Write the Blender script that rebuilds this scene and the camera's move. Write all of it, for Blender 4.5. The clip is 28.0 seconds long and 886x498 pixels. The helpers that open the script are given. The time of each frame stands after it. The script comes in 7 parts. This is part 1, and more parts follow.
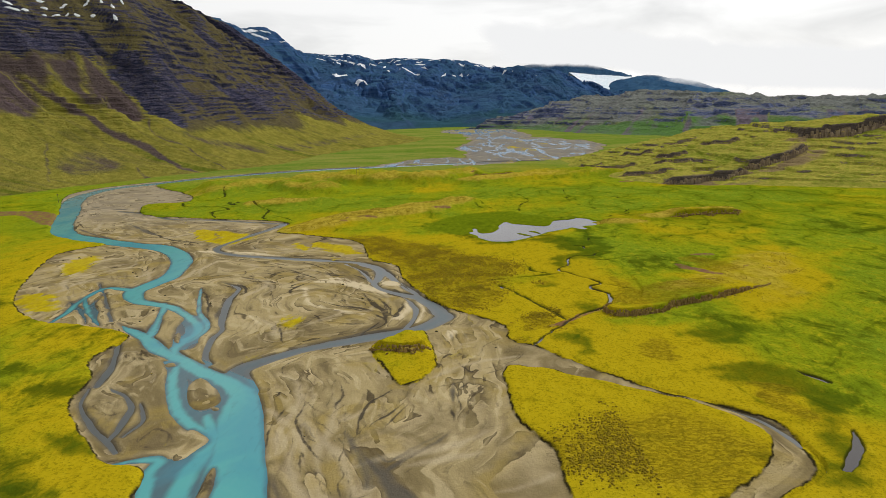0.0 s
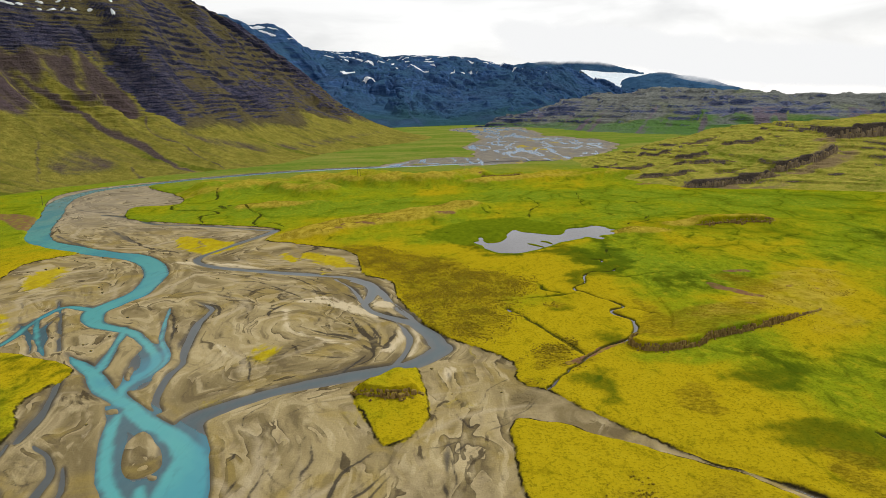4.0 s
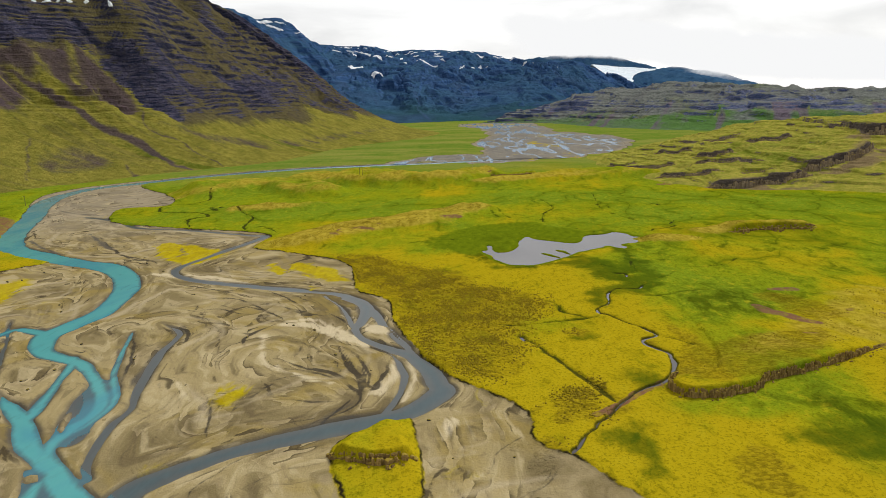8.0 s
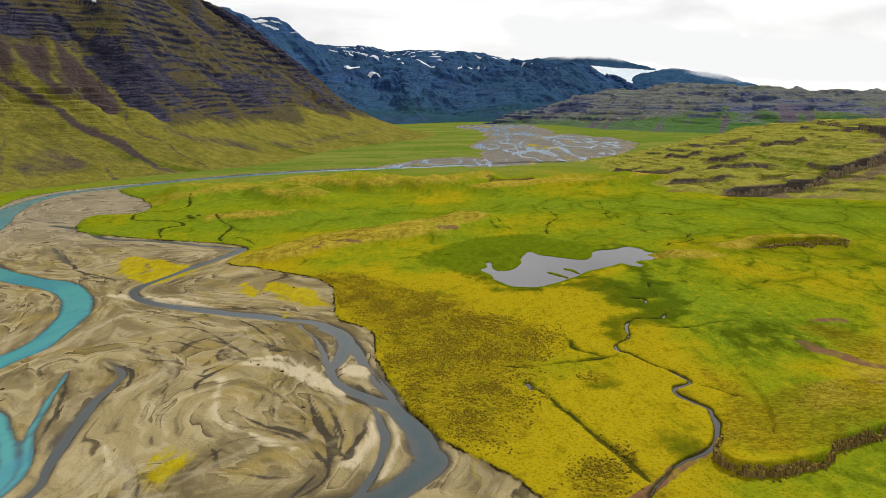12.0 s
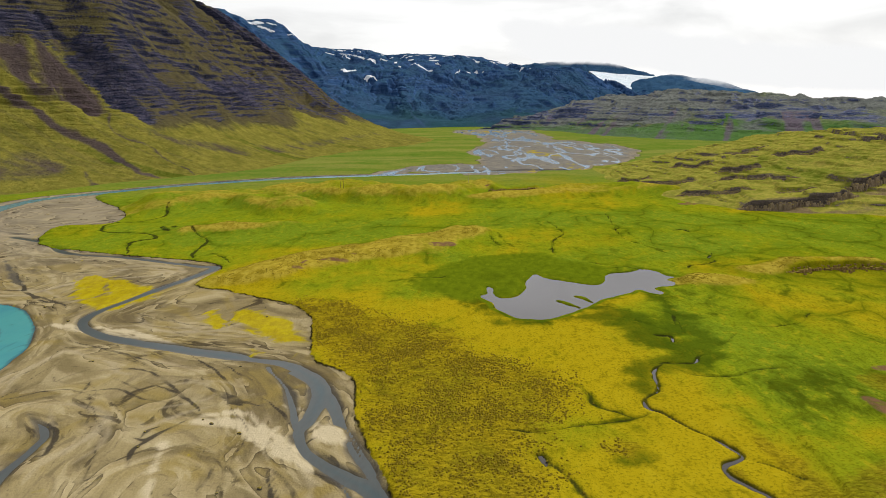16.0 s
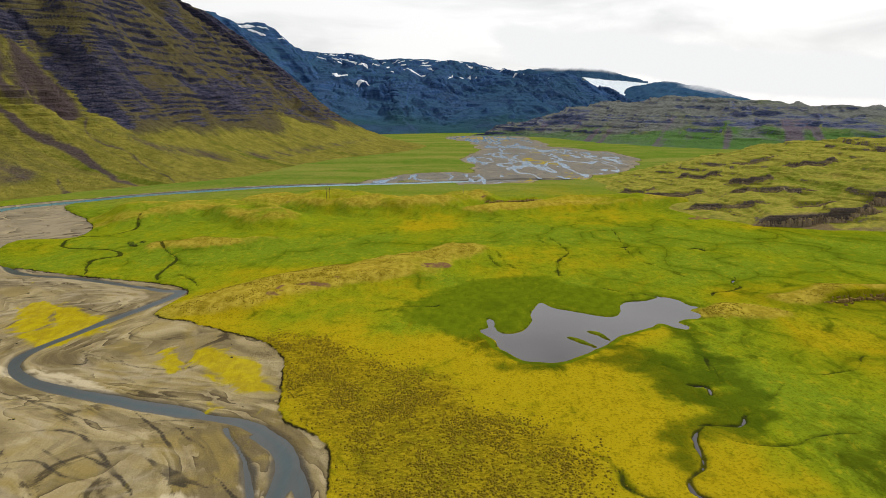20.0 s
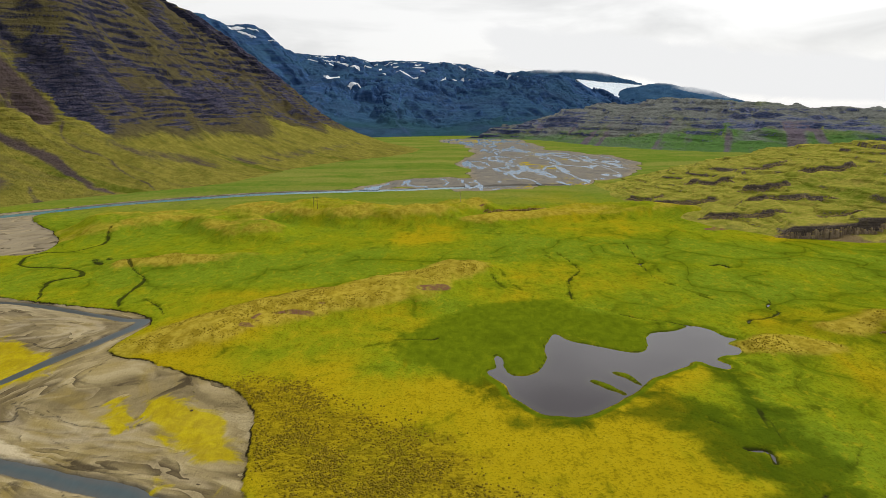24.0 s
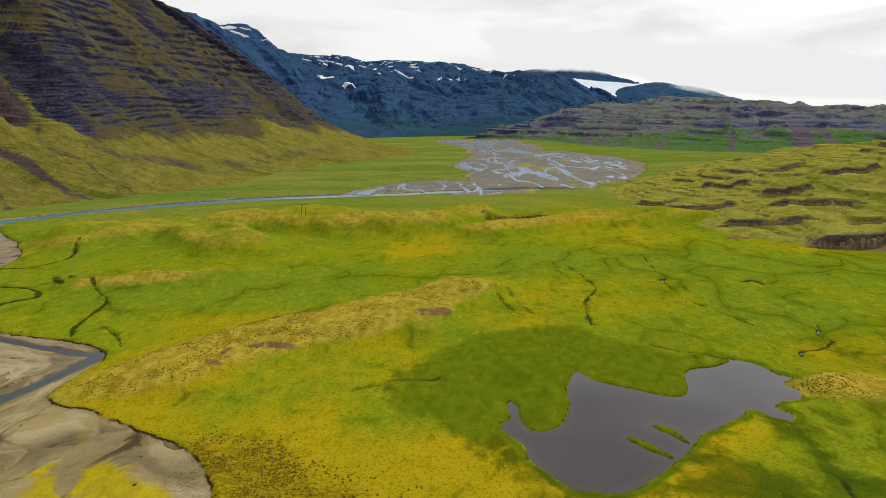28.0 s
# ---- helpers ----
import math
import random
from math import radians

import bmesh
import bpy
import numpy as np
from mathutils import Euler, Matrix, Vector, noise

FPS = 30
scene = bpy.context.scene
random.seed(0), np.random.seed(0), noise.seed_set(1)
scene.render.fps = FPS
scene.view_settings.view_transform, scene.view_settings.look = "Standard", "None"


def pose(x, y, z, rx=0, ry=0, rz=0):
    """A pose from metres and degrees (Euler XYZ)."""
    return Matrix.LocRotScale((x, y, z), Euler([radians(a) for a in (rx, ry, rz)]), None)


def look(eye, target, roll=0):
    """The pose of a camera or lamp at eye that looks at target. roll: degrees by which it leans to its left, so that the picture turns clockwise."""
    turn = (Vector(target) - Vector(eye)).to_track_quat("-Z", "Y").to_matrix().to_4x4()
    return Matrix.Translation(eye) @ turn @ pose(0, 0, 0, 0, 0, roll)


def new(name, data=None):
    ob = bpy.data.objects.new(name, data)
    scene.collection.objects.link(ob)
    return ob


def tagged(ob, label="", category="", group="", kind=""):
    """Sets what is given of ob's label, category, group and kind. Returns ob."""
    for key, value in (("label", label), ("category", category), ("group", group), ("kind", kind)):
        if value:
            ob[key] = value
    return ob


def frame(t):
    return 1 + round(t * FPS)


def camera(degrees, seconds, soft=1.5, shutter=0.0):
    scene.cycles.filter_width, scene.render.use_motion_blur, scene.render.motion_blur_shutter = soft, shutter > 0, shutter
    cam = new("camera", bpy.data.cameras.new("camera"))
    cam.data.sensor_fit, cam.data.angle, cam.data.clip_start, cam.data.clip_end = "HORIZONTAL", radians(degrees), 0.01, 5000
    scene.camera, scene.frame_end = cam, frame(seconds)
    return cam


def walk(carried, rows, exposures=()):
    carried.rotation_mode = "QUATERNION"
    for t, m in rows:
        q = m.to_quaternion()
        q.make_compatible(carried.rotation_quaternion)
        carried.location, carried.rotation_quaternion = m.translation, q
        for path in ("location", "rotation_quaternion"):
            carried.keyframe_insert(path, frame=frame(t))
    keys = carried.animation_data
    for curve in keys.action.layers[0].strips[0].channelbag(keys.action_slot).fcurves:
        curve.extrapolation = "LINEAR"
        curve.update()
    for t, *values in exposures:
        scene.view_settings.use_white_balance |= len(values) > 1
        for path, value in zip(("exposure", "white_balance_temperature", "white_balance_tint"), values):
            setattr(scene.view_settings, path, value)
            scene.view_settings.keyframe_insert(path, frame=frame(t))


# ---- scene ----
cam = camera(67.5, 28.0, soft=0.5)


def view(x, y, z, yaw, pitch, roll):
    """The camera's pose: place, turn to the left, tilt up, lean to its left."""
    return pose(x, y, z, 0, 0, yaw) @ pose(0, 0, 0, 90 + pitch, 0, 0) @ pose(0, 0, 0, 0, 0, roll)


PATH = [
    (0.0, view(-0.04, -0.09, 89.99, -0.02, -12.42, -1.87)),
    (0.5, view(0.70, 5.15, 89.95, 0.07, -12.46, -1.86)),
    (1.0, view(1.38, 10.40, 89.89, 0.15, -12.49, -1.85)),
    (1.5, view(2.00, 15.67, 89.82, 0.21, -12.52, -1.84)),
    (2.0, view(2.57, 20.95, 89.73, 0.27, -12.53, -1.82)),
    (2.5, view(3.09, 26.24, 89.63, 0.35, -12.54, -1.81)),
    (3.0, view(3.56, 31.54, 89.52, 0.47, -12.56, -1.80)),
    (3.5, view(4.00, 36.85, 89.40, 0.62, -12.57, -1.80)),
    (5.5, view(5.42, 58.08, 88.89, 1.44, -12.68, -1.82)),
    (6.0, view(5.70, 63.39, 88.76, 1.69, -12.74, -1.82)),
    (6.5, view(5.97, 68.69, 88.63, 1.83, -12.80, -1.83)),
    (7.0, view(6.21, 73.99, 88.50, 1.78, -12.87, -1.83)),
    (7.5, view(6.44, 79.28, 88.37, 1.69, -12.93, -1.84)),
    (8.0, view(6.64, 84.56, 88.25, 1.62, -12.94, -1.85)),
    (8.5, view(6.83, 89.84, 88.13, 1.62, -12.94, -1.82)),
    (9.0, view(6.99, 95.10, 88.02, 1.65, -12.93, -1.80)),
    (9.5, view(7.14, 100.36, 87.91, 1.64, -12.94, -1.77)),
    (10.0, view(7.28, 105.60, 87.81, 1.57, -12.94, -1.75)),
    (10.5, view(7.39, 110.83, 87.72, 1.45, -12.93, -1.73)),
    (11.0, view(7.49, 116.04, 87.63, 1.35, -12.92, -1.70)),
    (11.5, view(7.57, 121.25, 87.56, 1.33, -12.90, -1.65)),
    (12.0, view(7.63, 126.44, 87.49, 1.39, -12.87, -1.61)),
    (12.5, view(7.68, 131.61, 87.43, 1.52, -12.82, -1.56)),
    (14.5, view(7.65, 152.18, 87.29, 1.34, -12.67, -1.37)),
    (15.0, view(7.59, 157.28, 87.28, 1.23, -12.61, -1.28)),
    (15.5, view(7.51, 162.37, 87.27, 1.14, -12.57, -1.20)),
    (16.0, view(7.41, 167.45, 87.27, 1.06, -12.52, -1.11)),
    (16.5, view(7.29, 172.52, 87.28, 0.98, -12.45, -1.03)),
    (17.0, view(7.14, 177.57, 87.30, 0.88, -12.37, -0.94)),
    (17.5, view(6.97, 182.61, 87.33, 0.78, -12.29, -0.91)),
    (18.0, view(6.78, 187.64, 87.36, 0.68, -12.22, -0.87)),
    (18.5, view(6.57, 192.66, 87.40, 0.58, -12.19, -0.84)),
    (19.0, view(6.34, 197.67, 87.44, 0.51, -12.15, -0.81)),
    (19.5, view(6.09, 202.67, 87.48, 0.43, -12.11, -0.77)),
    (20.0, view(5.82, 207.67, 87.53, 0.34, -12.08, -0.74)),
    (20.5, view(5.54, 212.65, 87.58, 0.24, -12.05, -0.76)),
    (21.0, view(5.24, 217.64, 87.63, 0.15, -12.00, -0.78)),
    (21.5, view(4.93, 222.62, 87.68, 0.06, -11.99, -0.79)),
    (23.5, view(3.64, 242.53, 87.83, -0.22, -11.92, -0.87)),
    (24.0, view(3.32, 247.52, 87.85, -0.26, -11.89, -0.88)),
    (24.5, view(3.01, 252.51, 87.87, -0.29, -11.86, -0.90)),
    (25.0, view(2.72, 257.51, 87.87, -0.31, -11.85, -0.92)),
    (25.5, view(2.46, 262.52, 87.86, -0.33, -11.87, -0.95)),
    (26.0, view(2.22, 267.55, 87.83, -0.36, -11.91, -0.98)),
    (26.5, view(2.02, 272.59, 87.78, -0.41, -11.92, -1.00)),
    (27.0, view(1.86, 277.64, 87.72, -0.46, -11.90, -1.03)),
    (27.5, view(1.76, 282.72, 87.63, -0.52, -11.90, -1.06)),
    (28.0, view(1.71, 287.82, 87.52, -0.61, -11.90, -1.09)),
]
walk(cam, PATH, [(0.0, -0.07), (3.0, -0.03), (8.0, 0.0), (12.0, 0.0), (18.0, -0.02), (24.0, -0.10), (28.0, -0.13)])

# ---- light ----
SUN_UP, SUN_FROM = 46, 38  # degrees above the horizon; compass bearing that the light comes from
world = bpy.data.worlds.new("overcast_sky")
scene.world = world
world.use_nodes = True
wt = world.node_tree
wt.nodes.clear()


def wnode(kind, **kw):
    n = wt.nodes.new(kind)
    for k, v in kw.items():
        n.inputs[k].default_value = v
    return n


sky = wnode("ShaderNodeTexSky")
sky.sky_type, sky.sun_disc = "NISHITA", False
sky.sun_elevation, sky.sun_rotation = radians(SUN_UP), radians(SUN_FROM)
sky_bg = wnode("ShaderNodeBackground", Strength=0.10)
wt.links.new(sky.outputs[0], sky_bg.inputs["Color"])
coord = wnode("ShaderNodeTexCoord")
stretch = wnode("ShaderNodeMapping")
stretch.inputs["Scale"].default_value = (2.2, 2.2, 9.0)
wt.links.new(coord.outputs["Generated"], stretch.inputs["Vector"])
puffs = wnode("ShaderNodeTexNoise", Scale=1.6, Detail=6.0, Roughness=0.5, Distortion=0.4)
wt.links.new(stretch.outputs[0], puffs.inputs["Vector"])
tone = wnode("ShaderNodeValToRGB")
tone.color_ramp.elements[0].position, tone.color_ramp.elements[0].color = 0.34, (0.70, 0.70, 0.70, 1)
tone.color_ramp.elements[1].position, tone.color_ramp.elements[1].color = 0.58, (1.0, 0.995, 0.985, 1)
wt.links.new(puffs.outputs[0], tone.inputs[0])
# the overcast is bright low down and thicker overhead
height = wnode("ShaderNodeSeparateXYZ")
wt.links.new(coord.outputs["Generated"], height.inputs[0])
thick = wnode("ShaderNodeValToRGB")
thick.color_ramp.elements[0].position, thick.color_ramp.elements[0].color = 0.30, (1, 1, 1, 1)
thick.color_ramp.elements[1].position, thick.color_ramp.elements[1].color = 0.56, (0.60, 0.585, 0.60, 1)
wt.links.new(height.outputs[2], thick.inputs[0])
layer = wnode("ShaderNodeMix")
layer.data_type, layer.blend_type = "RGBA", "MULTIPLY"
layer.inputs[0].default_value = 1.0
wt.links.new(tone.outputs[0], layer.inputs[6])
wt.links.new(thick.outputs[0], layer.inputs[7])
cloud_bg = wnode("ShaderNodeBackground", Strength=0.99)
wt.links.new(layer.outputs[2], cloud_bg.inputs["Color"])
# and brightest on the side of the hidden sun
side = wnode("ShaderNodeVectorMath")
side.operation = "DOT_PRODUCT"
wt.links.new(coord.outputs["Generated"], side.inputs[0])
side.inputs[1].default_value = (math.sin(radians(SUN_FROM)) * math.cos(radians(SUN_UP)), math.cos(radians(SUN_FROM)) * math.cos(radians(SUN_UP)), math.sin(radians(SUN_UP)))
bright = wnode("ShaderNodeMapRange")
for _socket, _value in zip(bright.inputs, (0, 0.1, 1.0, 0.86, 1.20)):
    if _socket.name != "Value":
        _socket.default_value = _value
wt.links.new(side.outputs["Value"], bright.inputs["Value"])
wt.links.new(bright.outputs[0], cloud_bg.inputs["Strength"])
cover = wnode("ShaderNodeMixShader", Fac=0.94)
wt.links.new(sky_bg.outputs[0], cover.inputs[1])
wt.links.new(cloud_bg.outputs[0], cover.inputs[2])
w_out = wnode("ShaderNodeOutputWorld")
wt.links.new(cover.outputs[0], w_out.inputs[0])

sun = new("sun", bpy.data.lights.new("sun", "SUN"))
sun.data.energy, sun.data.angle, sun.data.color = 2.6, radians(6), (1.0, 0.95, 0.87)
sun.matrix_world = look((0, 0, 300), (-math.sin(radians(SUN_FROM)) * 10, -math.cos(radians(SUN_FROM)) * 10, 300 - 10 * math.tan(radians(SUN_UP))))

# ---- numbers: fields and noise ----
def lattice(ix, iy, seed):
    h = (ix.astype(np.int64) * 374761393 + iy.astype(np.int64) * 668265263 + seed * 974711) & 0xFFFFFFFF
    h = ((h ^ (h >> 13)) * 1274126177) & 0xFFFFFFFF
    return ((h ^ (h >> 16)) & 0xFFFF) / 32767.5 - 1.0


def noise2(x, y, seed=0):
    """Smooth value noise, -1 to 1, one cell a unit."""
    ix, iy = np.floor(x), np.floor(y)
    fx, fy = x - ix, y - iy
    fx, fy = fx * fx * (3 - 2 * fx), fy * fy * (3 - 2 * fy)
    a, b = lattice(ix, iy, seed), lattice(ix + 1, iy, seed)
    c, d = lattice(ix, iy + 1, seed), lattice(ix + 1, iy + 1, seed)
    return (a * (1 - fx) + b * fx) * (1 - fy) + (c * (1 - fx) + d * fx) * fy


def fractal(x, y, size, octaves=4, seed=0, gain=0.5):
    out, amp, tot = 0.0, 1.0, 0.0
    for k in range(octaves):
        out = out + amp * noise2(x / size + 17.3 * k, y / size - 9.1 * k, seed + k)
        tot += amp
        size, amp = size / 2.03, amp * gain
    return out / tot


def smooth(e0, e1, v):
    t = np.clip((v - e0) / (e1 - e0), 0, 1)
    return t * t * (3 - 2 * t)


def curve(pts, steps=6, closed=False):
    """A smooth line through the plan's points (Catmull-Rom); any number of columns."""
    p = np.array(pts, float)
    p = np.vstack([p[-1], p, p[0], p[1]]) if closed else np.vstack([2 * p[0] - p[1], p, 2 * p[-1] - p[-2]])
    out = []
    for i in range(1, len(p) - 2):
        for t in np.linspace(0, 1, steps, endpoint=False):
            a, b, c, d = p[i - 1:i + 3]
            out.append(0.5 * (2 * b + (c - a) * t + (2 * a - 5 * b + 4 * c - d) * t ** 2 + (3 * b - a - 3 * c + d) * t ** 3))
    if not closed:
        out.append(p[-2])
    return np.array(out)


def from_course(x, y, pts, reach=60.0, steps=6):
    """Distance to the edge of a watercourse, rows (x, y, half width) in metres; below 0 inside."""
    out = np.full(x.shape, float(reach))
    c = curve(pts, steps)
    sel = np.nonzero((x > c[:, 0].min() - reach) & (x < c[:, 0].max() + reach) & (y > c[:, 1].min() - reach) & (y < c[:, 1].max() + reach))[0]
    px, py, best = x[sel], y[sel], out[sel]
    for (ax, ay, aw), (bx, by, bw) in zip(c[:-1], c[1:]):
        near = np.nonzero((px > min(ax, bx) - reach) & (px < max(ax, bx) + reach) & (py > min(ay, by) - reach) & (py < max(ay, by) + reach))[0]
        if not len(near):
            continue
        qx, qy = px[near], py[near]
        dx, dy = bx - ax, by - ay
        t = np.clip(((qx - ax) * dx + (qy - ay) * dy) / max(dx * dx + dy * dy, 1e-9), 0, 1)
        d = np.hypot(qx - ax - t * dx, qy - ay - t * dy) - (aw + (bw - aw) * t)
        best[near] = np.minimum(best[near], d)
    out[sel] = best
    return out


def from_area(x, y, pts, reach=60.0, steps=4):
    """Distance to the outline of an area; below 0 inside."""
    c = curve(pts, steps, closed=True)
    ring = np.hstack([np.vstack([c, c[:1]]), np.zeros((len(c) + 1, 1))])
    out = np.full(x.shape, float(reach))
    sel = np.nonzero((x > c[:, 0].min() - reach) & (x < c[:, 0].max() + reach) & (y > c[:, 1].min() - reach) & (y < c[:, 1].max() + reach))[0]
    px, py = x[sel], y[sel]
    best, inside = np.full(len(sel), float(reach)), np.zeros(len(sel), bool)
    for (ax, ay, _), (bx, by, _) in zip(ring[:-1], ring[1:]):
        dx, dy = bx - ax, by - ay
        near = np.nonzero((px > min(ax, bx) - reach) & (px < max(ax, bx) + reach) & (py > min(ay, by) - reach) & (py < max(ay, by) + reach))[0]
        qx, qy = px[near], py[near]
        t = np.clip(((qx - ax) * dx + (qy - ay) * dy) / max(dx * dx + dy * dy, 1e-9), 0, 1)
        best[near] = np.minimum(best[near], np.hypot(qx - ax - t * dx, qy - ay - t * dy))
        if ay != by:
            band = np.nonzero((py > min(ay, by)) & (py <= max(ay, by)))[0]
            hit = px[band] < ax + (py[band] - ay) * dx / dy
            inside[band[hit]] ^= True
    out[sel] = np.where(inside, -best, best)
    return out


# ---- materials ----
class Nodes:
    """A short way to write a node material."""

    def __init__(self, name):
        self.mat = bpy.data.materials.new(name)
        self.mat.use_nodes = True
        self.t = self.mat.node_tree
        self.bsdf = self.t.nodes["Principled BSDF"]

    def link(self, a, b):
        self.t.links.new(a, b)

    def put(self, socket, v):
        if isinstance(v, bpy.types.NodeSocket):
            self.link(v, socket)
        elif v is not None:
            socket.default_value = v

    def attr(self, name):
        n = self.t.nodes.new("ShaderNodeAttribute")
        n.attribute_name = name
        return n.outputs["Fac"]

    def place(self):
        return self.t.nodes.new("ShaderNodeNewGeometry").outputs["Position"]

    def normal_z(self):
        return self.split(self.t.nodes.new("ShaderNodeNewGeometry").outputs["Normal"])[2]

    def split(self, v):
        n = self.t.nodes.new("ShaderNodeSeparateXYZ")
        self.link(v, n.inputs[0])
        return n.outputs

    def join(self, x, y, z):
        n = self.t.nodes.new("ShaderNodeCombineXYZ")
        for s, v in zip(n.inputs, (x, y, z)):
            self.put(s, v)
        return n.outputs[0]

    def scaled(self, v, s):
        n = self.t.nodes.new("ShaderNodeMapping")
        self.link(v, n.inputs["Vector"])
        n.inputs["Scale"].default_value = s
        return n.outputs[0]

    def noise(self, v, size, detail=4.0, rough=0.55, bend=0.0):
        n = self.t.nodes.new("ShaderNodeTexNoise")
        self.link(v, n.inputs["Vector"])
        n.inputs["Scale"].default_value = 1.0 / size
        n.inputs["Detail"].default_value, n.inputs["Roughness"].default_value, n.inputs["Distortion"].default_value = detail, rough, bend
        return n.outputs[0]

    def cells(self, v, size, feature="F1", jitter=1.0):
        n = self.t.nodes.new("ShaderNodeTexVoronoi")
        n.feature = feature
        self.link(v, n.inputs["Vector"])
        n.inputs["Scale"].default_value, n.inputs["Randomness"].default_value = 1.0 / size, jitter
        return n.outputs["Distance"]

    def math(self, op, a, b=None, c=None, clamp=False):
        n = self.t.nodes.new("ShaderNodeMath")
        n.operation, n.use_clamp = op, clamp
        for s, v in zip(n.inputs, (a, b, c)):
            self.put(s, v)
        return n.outputs[0]

    def step(self, v, e0, e1):
        """0 below e0, 1 above e1, smooth between; e0 may be above e1."""
        n = self.t.nodes.new("ShaderNodeMapRange")
        n.interpolation_type = "SMOOTHSTEP"
        lo, hi, a, b = (e0, e1, 0.0, 1.0) if e0 < e1 else (e1, e0, 1.0, 0.0)
        for s, v2 in zip(n.inputs, (v, lo, hi, a, b)):
            self.put(s, v2)
        return n.outputs[0]

    def mix(self, fac, a, b, blend="MIX"):
        n = self.t.nodes.new("ShaderNodeMix")
        n.data_type, n.blend_type = "RGBA", blend
        self.put(n.inputs[0], fac)
        self.put(n.inputs[6], a if isinstance(a, bpy.types.NodeSocket) else (*a, 1))
        self.put(n.inputs[7], b if isinstance(b, bpy.types.NodeSocket) else (*b, 1))
        return n.outputs[2]

    def bump(self, height, depth, strength=1.0):
        n = self.t.nodes.new("ShaderNodeBump")
        self.link(height, n.inputs["Height"])
        n.inputs["Distance"].default_value, n.inputs["Strength"].default_value = depth, strength
        self.link(n.outputs[0], self.bsdf.inputs["Normal"])

    def done(self, color, rough=0.9, spec=0.2):
        self.put(self.bsdf.inputs["Base Color"], color if isinstance(color, bpy.types.NodeSocket) else (*color, 1))
        self.put(self.bsdf.inputs["Roughness"], rough)
        self.put(self.bsdf.inputs["Specular IOR Level"], spec)
        return self.mat


def turf_colour(m, p, green):
    """Meadow turf: yellow moss-grass, fresh green where it is wetter, mottled at several sizes."""
    lay = m.scaled(p, (1.15, 0.70, 1))
    big, mid, small, fine = m.noise(lay, 85, 6, 0.55, 0.5), m.noise(lay, 19, 7, 0.66, 0.9), m.noise(lay, 4.2, 6, 0.66, 0.5), m.noise(p, 0.9, 3, 0.7)
    g = m.math("ADD", m.math("ADD", green, 0.12), m.math("MULTIPLY", m.math("SUBTRACT", big, 0.5), 3.0))
    g = m.math("ADD", g, m.math("MULTIPLY", m.math("SUBTRACT", mid, 0.5), 1.3))
    c = m.mix(m.step(g, 0.0, 0.95), (0.384, 0.300, 0.008), (0.208, 0.258, 0.009))
    c = m.mix(m.step(g, 0.80, 1.50), c, (0.172, 0.248, 0.014))
    c = m.mix(m.math("MULTIPLY", m.step(mid, 0.52, 0.74), 0.42), c, (0.110, 0.132, 0.003))
    c = m.mix(m.math("MULTIPLY", m.step(mid, 0.45, 0.27), 0.5), c, (0.360, 0.280, 0.008))
    c = m.mix(m.math("MULTIPLY", m.step(small, 0.52, 0.68), 0.42), c, (0.105, 0.100, 0.003))
    c = m.mix(m.math("MULTIPLY", m.step(small, 0.48, 0.32), 0.48), c, (0.430, 0.345, 0.014))
    return m.mix(m.math("MULTIPLY", m.step(fine, 0.50, 0.64), 0.46), c, (0.075, 0.076, 0.002)), mid, small, fine


